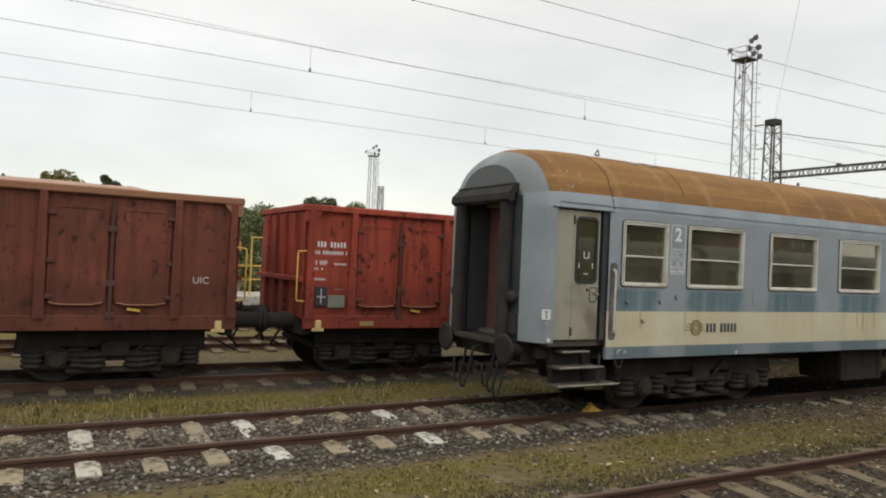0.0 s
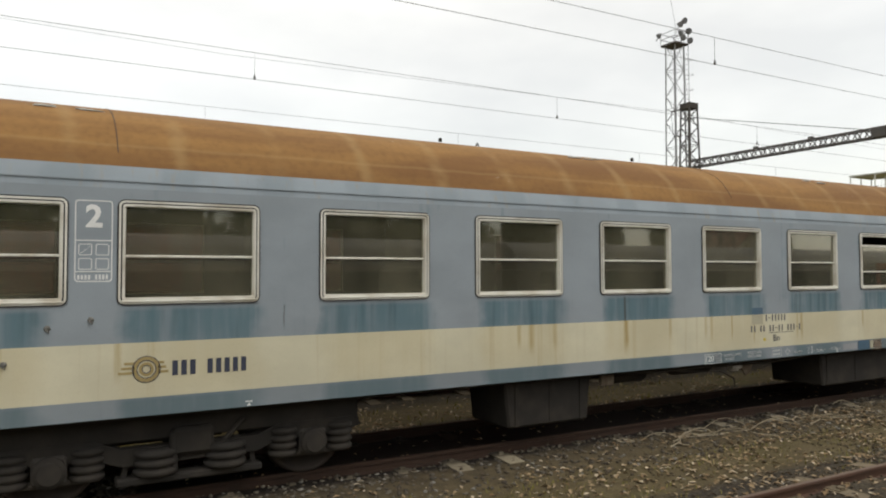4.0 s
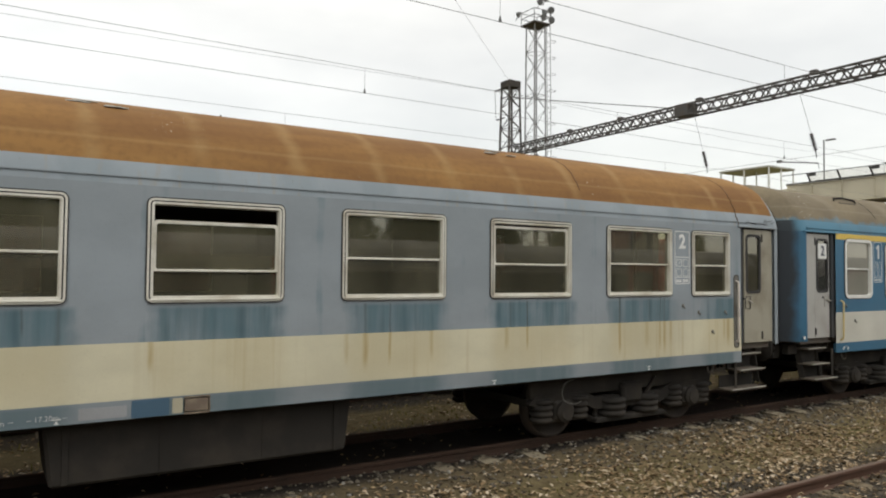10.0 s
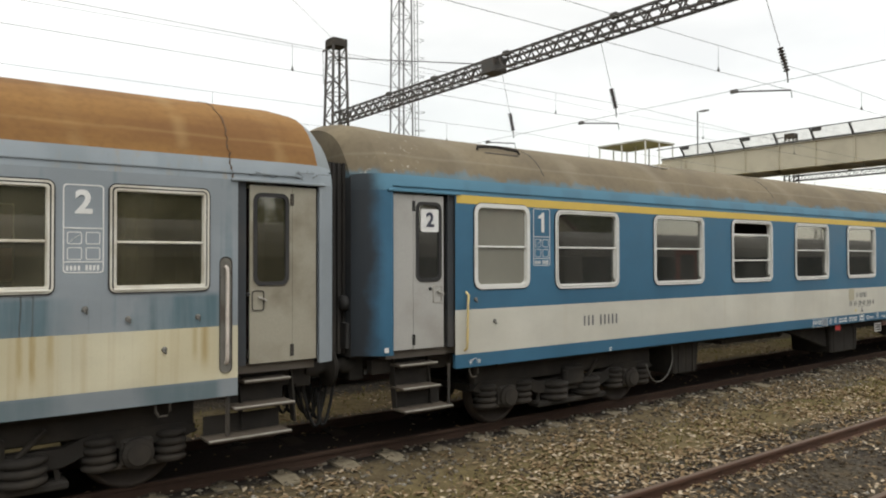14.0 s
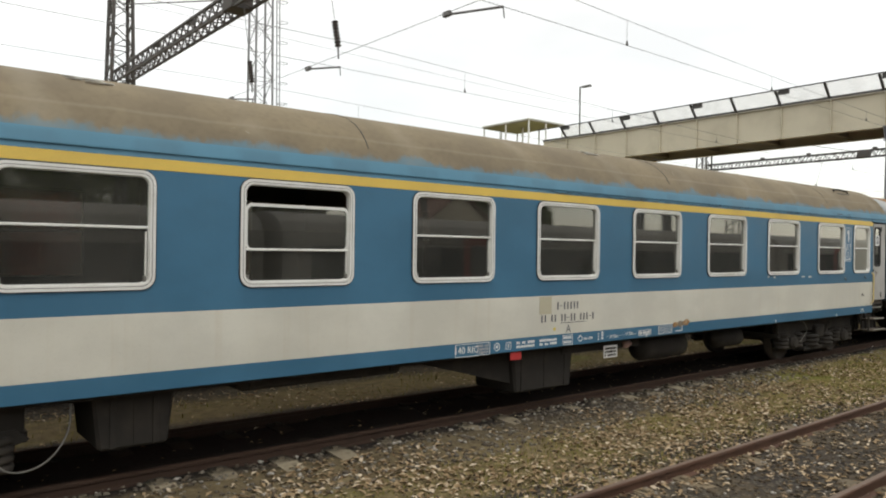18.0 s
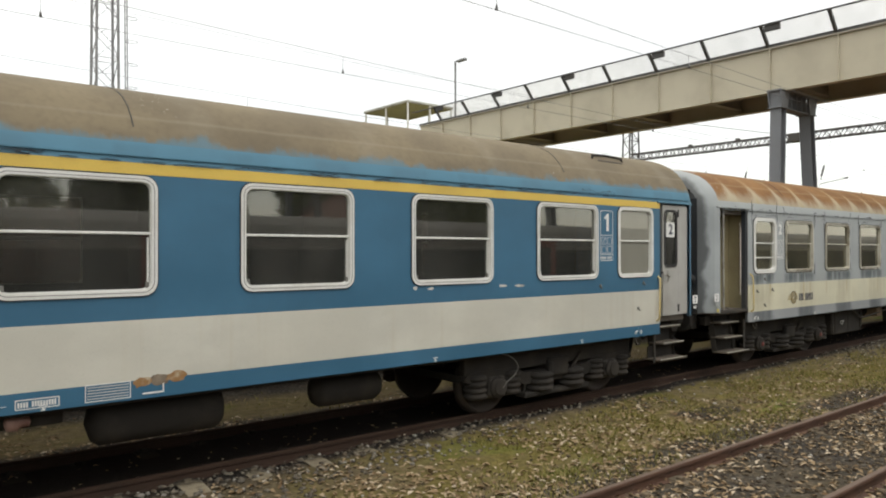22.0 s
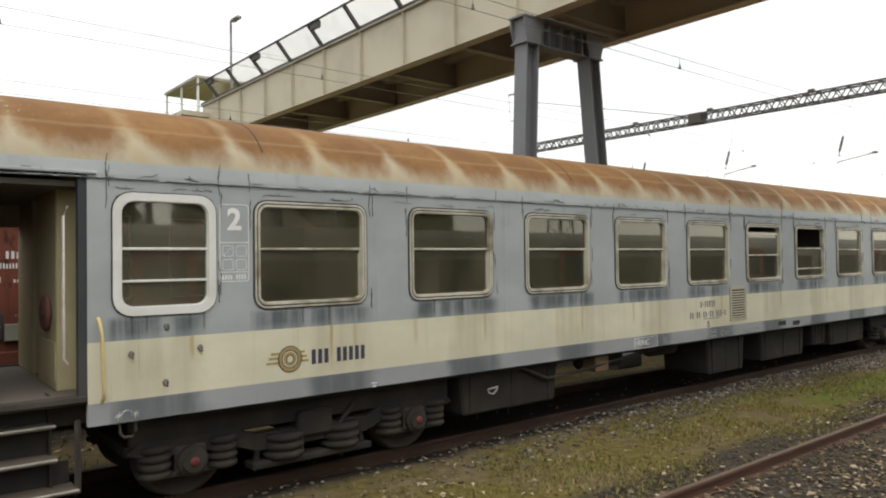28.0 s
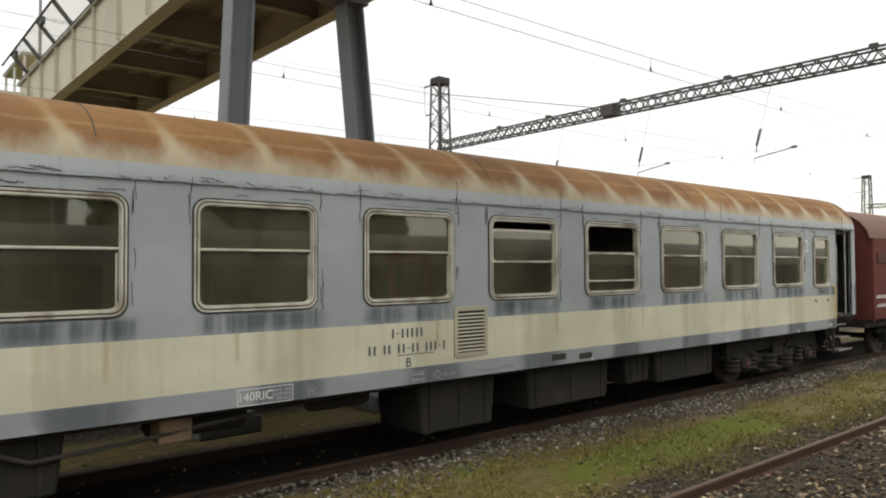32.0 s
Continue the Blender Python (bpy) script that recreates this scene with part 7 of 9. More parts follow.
part("brake_pipe", Mesh().pipe([(9.6, -1.15, 1.08), (10.6, -1.15, 1.03), (11.9, -1.16, 1.04), (13.4, -1.15, 1.02), (14.6, -1.14, 1.07)], 0.022, 6), under_grey, coach_a)
part("inner_post", Mesh().box(24.25, 24.30, 0.2, 0.25, 1.41, 3.44), handrail_pale, coach_a, "pale upright post inside the coach")
cracks(coach_a, 25.2, 25.95, 3.47, 7, 4)
# coach b
load_table(coach_b, 10.71, 1.21, "140 RIC")
skirt_marks(coach_b, 11.46, 1.215)
nf = frame_mark(coach_b, 14.68, 15.03, 1.16, 1.25, 0.009)
caption(bars(Mesh(), 14.7, 15.01, 1.18, 1.23, FACE + 0.003, 14, 0.3, 5), white_paint, nf)
nt = frame_mark(coach_b, 15.24, 15.64, 1.155, 1.315, 0.008)
for k in range(5):
    part("ruled_line", Mesh().box(15.26, 15.62, FACE, FACE + 0.003, 1.178 + 0.026 * k, 1.188 + 0.026 * k), text_pale, nt)
rq = random.Random(5)
for x0, x1, z, mat_p, lab in ((15.65, 15.84, 1.285, rust_patch, "torn rusty paint patch"), (15.8, 16.02, 1.29, patch_brown, "torn brown paint patch"), (15.96, 16.18, 1.315, rust_patch, "torn rusty paint patch")):
    cx, hw = (x0 + x1) / 2, (x1 - x0) / 2
    part("repair_patch", Mesh().prism([(cx + hw * rq.uniform(0.75, 1.1) * math.cos(v), z + 0.055 * rq.uniform(0.55, 1.2) * math.sin(v)) for v in np.linspace(0, 6.28, 14, False)], 1, FACE + 0.001 * (mat_p is patch_brown), FACE + 0.004), mat_p, coach_b, lab)
part("bracket_mark", Mesh().box(15.75, 15.95, FACE - 0.002, FACE + 0.002, 1.17, 1.185).box(15.938, 15.95, FACE - 0.002, FACE + 0.002, 1.17, 1.26), white_paint, coach_b, "white corner of a painted frame")
part("valve_cap", Mesh().lathe([(0.03, -0.1), (0.075, -0.08), (0.08, 0.0), (0.05, 0.03), (0.045, 0.1), (0.02, 0.11)], (14.74, -1.12, 1.0), 0, 10), valve_pink, coach_b, "dirty reddish white valve under the frame")
part("frame_beam", Mesh().box(13.12, 15.12, -1.12, -0.95, 0.94, 1.13, 0.01), under_dark, coach_b, "sooty longitudinal underframe beam")
plate(coach_b, 12.3, 12.56, 1.62, 1.88, patch_beige, "repair_patch", "beige overpainted square", FACE + 0.002)
plate(coach_b, 12.6, 12.65, 1.37, 1.42, mark_yellow, "yellow_square", "small yellow square")
plate(coach_b, 11.75, 11.97, 1.0, 1.11, plate_red, "red_plate", "small red plate under the frame", -HALF + 0.03)
wp = plate(coach_b, 14.02, 14.37, 0.82, 1.02, white_paint, "white_plate", "dirty white lettered plate on the equipment", -1.22)
for k in range(3):
    caption(bars(Mesh(), 14.05, 14.34, 0.845 + 0.055 * k, 0.88 + 0.055 * k, -1.222, 9, 0.3, k), under_grey, wp)
for x, z in ((19.05, 2.08), (19.3, 2.07), (20.57, 2.07), (20.91, 2.06)):
    q = random.Random(int(x * 10))
    big = 2.2 if x > 20 else 1.0
    part("paint_chip", Mesh().prism([(x + 0.035 * big * q.uniform(0.6, 1.6) * math.cos(a), z + 0.022 * q.uniform(0.6, 1.3) * math.sin(a)) for a in np.linspace(0, 6.28, 9, False)], 1, FACE + 0.001, FACE + 0.004), pale_scuff, coach_b, "pale paint chip")
part("cable", Mesh().pipe(sweep([(20.62, -1.3, 1.12), (20.82, -1.33, 1.05), (20.94, -1.34, 0.92), (20.9, -1.33, 0.8), (20.74, -1.32, 0.7), (20.68, -1.31, 0.62)]), 0.007, 6), cable_grey, coach_b, "loose pale hanging cable")
jagged(coach_b, 12.62, 22.02, 3.41, 17, 0.45)
cracks(coach_b, 12.62, 15.02, 3.415, 12, 8, 0.02)
cracks(coach_b, 16.62, 21.82, 3.43, 18, 9, 0.03)
cracks(coach_b, 21.82, 23.22, 3.46, 9, 10, 0.07)
for x0, x1 in ((2.08, 2.88), (23.03, 23.84)):
    h = Mesh().pipe([(x0, -1.0, 4.08), (x0 + 0.02, -0.99, 4.14), (x0 + 0.4, -0.95, 4.17), (x1 - 0.02, -0.99, 4.14), (x1, -1.0, 4.08)], 0.022, 6)
    part("roof_vent", h, under_dark, coach_b, "dark bent roof grab bar")
    part("vent_flap", Mesh().add([(x0 + 0.1, -1.06, 4.05), (x0 + 0.75, -1.06, 4.05), (x0 + 0.7, -0.86, 4.16), (x0 + 0.2, -0.86, 4.16), (x0 + 0.1, -1.06, 3.99), (x0 + 0.75, -1.06, 3.99), (x0 + 0.7, -0.86, 4.10), (x0 + 0.2, -0.86, 4.10)], [(0, 1, 2, 3), (4, 7, 6, 5), (0, 4, 5, 1), (1, 5, 6, 2), (2, 6, 7, 3), (3, 7, 4, 0)]), under_grey, coach_b, "dark raised roof vent flap")
# coach c
load_table(coach_c, 9.30, 1.225, "140RIC")
skirt_marks(coach_c, 10.15, 1.215, text_grey)
jagged(coach_c, 0.42, 24.7, 3.36, 7)
cracks(coach_c, 0.4, 24.6, 3.364, 90, 12, 0.06)
for i in range(-1, 11):
    x = 2.95 + 1.967 * i if i >= 0 else 1.58
    w = 1.37 if i >= 0 else 0.96
    for k, (a, z) in enumerate(((x - 0.04, 3.2), (x + w + 0.045, 3.15), (x + w + 0.045, 2.3))):
        cracks(coach_c, a - 0.02, a + 0.02, z, 3 if (i + k) % 2 else 2, 60 + 5 * i + k, 0.25, True)
    cracks(coach_c, x, x + w, 3.262 if i >= 0 else 3.28, 3, 90 + i, 0.015)
gr = Mesh()
ring(gr, rounded(12.17, 12.74, 1.40, 2.03, 0.02, 2), rounded(12.22, 12.69, 1.45, 1.98, 0.01, 2), -HALF - 0.02, -HALF + 0.01)
grille = part("louvre_grille", gr, patch_beige, coach_c, "beige louvred vent grille in the side")
part("grille_back", Mesh().box(12.2, 12.71, -HALF - 0.005, -HALF, 1.43, 2.0), end_dark, grille)
for k in range(11):
    z = 1.47 + k * 0.046
    part("slat", Mesh().add([(12.21, -HALF - 0.024, z), (12.70, -HALF - 0.024, z), (12.70, -HALF - 0.010, z + 0.018), (12.21, -HALF - 0.010, z + 0.018), (12.21, -HALF - 0.019, z - 0.004), (12.70, -HALF - 0.019, z - 0.004), (12.70, -HALF - 0.006, z + 0.013), (12.21, -HALF - 0.006, z + 0.013)], [(0, 1, 2, 3), (4, 7, 6, 5), (0, 4, 5, 1), (1, 5, 6, 2), (2, 6, 7, 3), (3, 7, 4, 0)]), patch_beige, grille)
part("logo_patch", ring(Mesh(), [(6.38, 0.84), (6.58, 0.855), (6.56, 0.80), (6.50, 0.75), (6.41, 0.77)], [(6.40, 0.822), (6.55, 0.835), (6.54, 0.80), (6.49, 0.768), (6.42, 0.785)], -1.166, -1.155), pale_scuff, coach_c, "scraped pale patch on the equipment box")
for x, z in ((14.0, 1.2), (14.6, 1.17)):
    plate(coach_c, x, x + 0.3, z, z + 0.09, under_grey, "repair_patch", "dark scraped patch on the skirt")
# open vestibules of the worn coach
for a, b, s in ((0.33, 1.37, 1), (23.67, 24.55, -1)):
    lo, hi = (a, b) if s > 0 else (b, a)
    for yy in (-HALF + 0.06, HALF - 0.06):
        part("door_pole", Mesh().rod((lo + s * 0.22, yy, 1.42), (lo + s * 0.22, yy, 3.38), 0.02, 8), step_worn, coach_c, "pale upright rail in the open doorway")
    part("door_header", Mesh().box(a - 0.02, b + 0.02, HALF - 0.16, HALF - 0.08, 3.02, 3.42), inside_cream, coach_c, "cream panel over the far doorway")
    part("door_sill", Mesh().box(a, b, -HALF - 0.01, -HALF + 0.12, 1.36, 1.415, 0.006), under_grey, coach_c, "scuffed door sill")
    part("door_post", Mesh().box(min(hi, hi - s * 0.07), max(hi, hi - s * 0.07), -HALF + 0.01, -HALF + 0.10, 1.40, 3.39), end_dark, coach_c)
    near = Mesh().box(min(hi - s * 0.16, hi + s * 0.10), max(hi - s * 0.16, hi + s * 0.10), -0.96, -0.06, 1.41, 3.44, 0.012)
    cup = part("vestibule_cupboard", near, inside_cream, coach_c, "cream vestibule cupboard")
    part("hand_wheel", Mesh().lathe([(0.17, 0.0), (0.18, -s * 0.02), (0.15, -s * 0.045), (0.05, -s * 0.03), (0.03, -s * 0.06)], (hi - s * 0.17, -0.60, 2.12), 0, 18), gangway_red, cup, "dark red hand brake wheel")
    part("cupboard_door", Mesh().box(min(hi - s * 0.168, hi - s * 0.16), max(hi - s * 0.168, hi - s * 0.16), -0.92, -0.30, 1.5, 1.86, 0.003), inside_cream, cup)
    part("far_cupboard", Mesh().box(min(hi - s * 0.13, hi + s * 0.10), max(hi - s * 0.13, hi + s * 0.10), 0.45, 1.33, 1.41, 3.44, 0.012), inside_cream, coach_c, "cream panel beside the far doorway")
    part("vestibule_ceiling", Mesh().box(a - 0.05, b + 0.05, -HALF + 0.10, HALF - 0.10, 3.28, 3.33), floor_in, coach_c, "dark lowered vestibule ceiling")
    part("inner_rail", Mesh().pipe([(hi - s * 0.14, -HALF + 0.09, 1.7), (hi - s * 0.18, -HALF + 0.06, 1.75), (hi - s * 0.18, -HALF + 0.06, 3.0), (hi - s * 0.14, -HALF + 0.09, 3.1)], 0.014, 6), handrail_pale, coach_c)
for a, b, c0, c1 in ((0.925, 0.937, 2.66, 2.75), (1.017, 1.029, 2.66, 2.75), (0.937, 1.017, 2.648, 2.66), (0.835, 0.847, 2.50, 2.58), (1.095, 1.107, 2.50, 2.58), (0.935, 1.015, 2.412, 2.424)):
    part("tape_strip", Mesh().box(a, b, -HALF + 0.036, -HALF + 0.042, c0, c1), white_paint, coach_a, "strip of white tape on the door pane")
part("cable_loop", Mesh().pipe(sweep([(21.55, -1.22, 1.08), (21.3, -1.25, 1.04), (21.2, -1.26, 0.92), (21.25, -1.26, 0.78), (21.45, -1.25, 0.72), (21.6, -1.22, 0.74)]), 0.007, 6), cable_grey, coach_a, "thin pale cable loop at the bogie")
part("cable_loop", Mesh().pipe(sweep([(6.17, -1.25, 1.06), (6.15, -1.27, 0.82), (6.02, -1.27, 0.60), (5.82, -1.27, 0.50), (5.62, -1.26, 0.55), (5.54, -1.2, 0.8)]), 0.010, 6), cable_grey, coach_b, "grey cable loop hanging by the bogie")
# roof fixtures, flakes and seams
for x in (7.27, 10.88):
    part("roof_stud", Mesh().lathe([(0.028, 0.0), (0.025, 0.045), (0.012, 0.055)], (x, -0.5, 4.385), 2, 8), under_dark, coach_a, "small black roof stud")
for c, xs, col in ((coach_a, (2.6, 9.7, 15.1, 20.3), pale_scuff), (coach_b, (6.4, 14.2), pale_scuff)):
    for x in xs:
        q = random.Random(int(x * 7))
        for k in range(5):
            xx, d = x + q.uniform(-0.25, 0.35), q.uniform(0.5, 0.75)
            k = 0.985 if c is coach_a else 0.86
            z = 3.65 + (4.225 + (d - 0.5) * 0.42 - 3.65) * k
            part("paint_flake", Mesh().prism([(xx + q.uniform(0.05, 0.14) * math.cos(a), -HALF + d + q.uniform(0.015, 0.03) * math.sin(a)) for a in np.linspace(0, 6.28, 8, False)], 2, z + 0.012, z + 0.02), col, c, "pale flake on the roof")
for c, step, rise in ((coach_a, 9.2, 0.985), (coach_b, 6.3, 0.86), (coach_c, 4.9, 0.74)):
    ROOF[:] = [(d, z if z < 3.65 else 3.65 + (z - 3.65) * rise) for d, z in ROOF_SECTION]
    x = 3.1
    while x < c["length"] - 2:
        m = Mesh()
        for (d0, z0), (d1, z1) in zip(ROOF[4:-1], ROOF[5:]):
            m.bar((x - 0.05 * d0, -HALF + d0 - 0.002, z0 + 0.003), (x - 0.05 * d1, -HALF + d1 - 0.002, z1 + 0.003), 0.012, 0.004)
        part("roof_seam", m, scratch_dark if c is not coach_a else roof_crack, c)
        x += step
ROOF[:] = [(d, z if z < 3.65 else 3.65 + (z - 3.65) * 0.985) for d, z in ROOF_SECTION]
for x, seed in ((1.46, 3), (24.98, 5)):
    q = random.Random(seed)
    m, last = Mesh(), None
    for (d0, z0), (d1, z1) in zip(ROOF[:-1], ROOF[1:]):
        for k in range(3):
            f = k / 3
            p = (x + q.uniform(-0.018, 0.018), -HALF + d0 + (d1 - d0) * f - 0.004, z0 + (z1 - z0) * f + 0.004)
            if last:
                m.bar(last, p, q.uniform(0.008, 0.02), 0.004)
            last = p
    part("sheet_joint", m, roof_crack, coach_a, "cracked dark joint between roof sheets")
part("battery_box", Mesh().box(8.60, 8.93, -1.2, -0.8, 0.83, 1.10, 0.015), plain("rusty_tan_box", (0.21, 0.14, 0.085), 0.85, amount=0.6, big=4), coach_c, "rusty tan equipment box")
part("skid_plate", Mesh().prism([(10.22, 1.08), (12.12, 1.08), (12.12, 0.58)], 1, -1.0, -0.9), under_dark, coach_b, "slanted dark bracket plate")
part("loose_pipe", Mesh().pipe([(6.9, -1.2, 1.1), (7.5, -1.22, 0.86), (8.3, -1.2, 0.9), (9.6, -1.15, 1.0), (10.6, -1.1, 1.06)], 0.025, 6), under_grey, coach_c)

# ---- masts, gantries, wires, tower ----
def lattice_leg(m, base, top, w0, w1, bays, t=0.07, d=0.04):
    """Four corner angles with zigzag bracing between two heights."""
    (x, y, z0), (x1, y1, z1) = base, top

    def corner(k, i):
        f = k / bays
        w = (w0 + (w1 - w0) * f) / 2
        sx, sy = ((-1, -1), (1, -1), (1, 1), (-1, 1))[i]
        return (x + (x1 - x) * f + sx * w, y + (y1 - y) * f + sy * w, z0 + (z1 - z0) * f)

    for i in range(4):
        m.bar(corner(0, i), corner(bays, i), t)
    for k in range(bays):
        for i in range(4):
            j = (i + 1) % 4
            a, b = (i, j) if (k + i) % 2 else (j, i)
            m.bar(corner(k, a), corner(k + 1, b), d, d * 0.5)
            if k % 3 == 0:
                m.bar(corner(k, i), corner(k, j), d, d * 0.5)
    return m


def gantry(x, y_mast, z_top, y_near, name_mat):
    """A lattice mast with a long lattice cross beam over the tracks."""
    g = thing("catenary_gantry", (x, y_mast, 0), "dark lattice steel catenary gantry spanning the tracks", "gantry", "catenary gantries")
    part("mast", lattice_leg(Mesh(), (0, 0, 0), (0, 0, z_top - 0.35), 1.25, 0.72, 22, 0.11, 0.055), name_mat, g, "tapered lattice mast")
    part("mast_cap", Mesh().box(-0.42, 0.42, -0.42, 0.42, z_top - 0.4, z_top, 0.02), under_grey, g)
    part("mast_foot", Mesh().box(-0.9, 0.9, -0.9, 0.9, 0.0, 0.35, 0.05), under_grey, g, "concrete mast foot")
    side = Mesh().bar((0, 0.4, z_top - 0.25), (0, 1.5, z_top - 0.25), 0.08).bar((0, 1.5, z_top - 0.3), (0, 1.4, z_top - 1.9), 0.02).bar((0, 0.6, z_top - 2.0), (0, 1.35, z_top - 2.0), 0.06)
    part("side_arm", side, name_mat, g)
    # beam: two upper and two lower chords
    y0, y1, za, zb, h = y_near - y_mast, 0.0, 9.47, 9.93, 0.24
    for z in (za, zb):
        for dx in (-h, h):
            part("chord", Mesh().bar((dx, y0, z), (dx, y1, z), 0.075), name_mat, g)
    n = int((y1 - y0) / 0.62)
    br = Mesh()
    for k in range(n):
        a, b = y0 + (y1 - y0) * k / n, y0 + (y1 - y0) * (k + 1) / n
        mid = (a + b) / 2
        for dx in (-h, h):
            br.bar((dx, a, za), (dx, mid, zb), 0.042).bar((dx, mid, zb), (dx, b, za), 0.042)
        br.bar((-h, a, za), (h, mid, za), 0.03).bar((h, mid, za), (-h, b, za), 0.03)
        br.bar((-h, mid, zb), (h, mid, zb), 0.035)
    part("beam_bracing", br, name_mat, g, "zigzag lattice bracing")
    for y in (-12.3, -26.0):
        part("joint_box", Mesh().box(-0.33, 0.33, y - 0.35, y + 0.35, za - 0.04, zb + 0.04, 0.02), name_mat, g, "beam splice plates")
    for y in (-5.0, -8.5, -13.0, -18.0, -23.3, -28.2):
        part("beam_fitting", Mesh().box(-0.1, 0.1, y - 0.14, y + 0.14, zb + 0.03, zb + 0.2, 0.02), name_mat, g)
    part("stay_wire", Mesh().rod((0, -0.3, z_top - 1.0), (0, -11.5, zb + 0.05), 0.02, 6), name_mat, g, "slanting stay cable")
    return g


GANTRY_X = 45.7
for x, ym, zt in ((GANTRY_X, 33.45, 13.75), (91.8, 34.0, 13.75), (159.5, 35.2, 13.45), (-14.0, 33.45, 13.75)):
    gantry(x, ym, zt, -14.0, steel_dark)
    far = lattice_leg(Mesh(), (x, -14.5, 0), (x, -14.5, 13.4), 1.25, 0.72, 20, 0.11, 0.055)
    solid("catenary_mast", far, steel_dark, "dark lattice steel catenary mast", "mast", "catenary masts")

WIRES = [(9.75, 6.5, 7.06), (14.5, 6.38, 6.95), (19.3, 6.30, 6.88)]
spans = [-74.0, -14.0, GANTRY_X, 91.8, 159.5, 215.0]
for y, zc, zm in WIRES:
    c = thing("contact_wire", (0, y, zc), "thin dark overhead contact wire with droppers", "overhead wire", "overhead wires")
    z_at = {}
    m = Mesh()
    pts = []
    for a, b in zip(spans, spans[1:]):
        for k in range(16):
            f = k / 16
            sag = 0.34 if a > 40 else 0.04
            pts.append((a + (b - a) * f, 0.22 * (1 if spans.index(a) % 2 else -1) * (1 - 2 * f), zm - zc - 4 * sag * f * (1 - f)))
    m.pipe(pts, 0.005, 5)
    part("messenger_wire", m, wire_mat, c)
    part("contact_line", Mesh().pipe([(x, yy, 0.0) for x, yy, _ in pts], 0.005, 5), wire_mat, c)
    for (x, yy, z) in pts[1::2]:
        if -20 < x < 120:
            part("dropper", Mesh().rod((x, yy, 0.0), (x, yy, z), 0.004, 4).lathe([(0.004, -0.01), (0.03, 0.0), (0.012, 0.09), (0.004, 0.1)], (x, yy, 0), 2, 6), wire_mat, c)


def hanger(x, y, s):
    """A leaning insulator string hung from a gantry beam, with its registration arm."""
    h = thing("insulator_string", (x, y, 7.0), "hanging brown insulator string with registration arm", "insulator", "insulator strings")
    part("hanger_rod", Mesh().rod((0, s * 0.62, 2.42), (0, s * 0.2, 0.86), 0.008, 6), wire_mat, h)
    prof = []
    for k in range(8):
        z = 0.0 + 0.085 * k
        prof += [(0.03, z), (0.075, z + 0.02), (0.08, z + 0.035), (0.035, z + 0.06)]
    part("insulator", Mesh().lathe(prof, (0, 0, 0), 2, 12), insulator, h, "brown ribbed insulator discs", pose(0, s * 0.02, 0.18, -15 * s))
    part("clamp", Mesh().rod((0, s * 0.02, 0.2), (0, 0, -0.1), 0.02, 6), wire_mat, h)
    a = Mesh().rod((0, s * 1.44, -0.06), (0, -s * 0.07, -0.30), 0.022, 6).rod((0, -s * 0.07, -0.30), (0, -s * 0.10, -0.5), 0.012, 5).box(-0.04, 0.04, s * 1.44 - 0.1, s * 1.44 + 0.1, -0.1, 0.0, 0.01)
    part("registration_arm", a, wire_mat, h)


for x, s, ys in ((GANTRY_X, 1, (5.2, 10.03, 15.40, 20.08)), (91.8, -1, (9.94, 14.88, 20.2, 25.1))):
    for y in ys:
        hanger(x, y, s)
    solid("cross_span_wire", Mesh().rod((x, 33.0, 7.02), (x, -13.9, 6.92), 0.006, 6), wire_mat, "thin cross-span cable between masts", "cable", "cross-span cables")
solid("earth_wire", Mesh().pipe([(-14, 34.6, 13.4), (16, 34.6, 12.9), (45.7, 34.6, 13.4), (70, 35.4, 13.2), (91.8, 35.2, 13.4)], 0.008, 5), wire_mat, "thin overhead earth wire along the mast tops", "cable", "cross-span cables")
solid("anchor_wire", Mesh().rod((45.7, 33.4, 13.6), (14.0, 8.0, 17.5), 0.007, 5), wire_mat, "slanting guy wire from the mast top", "cable", "cross-span cables")


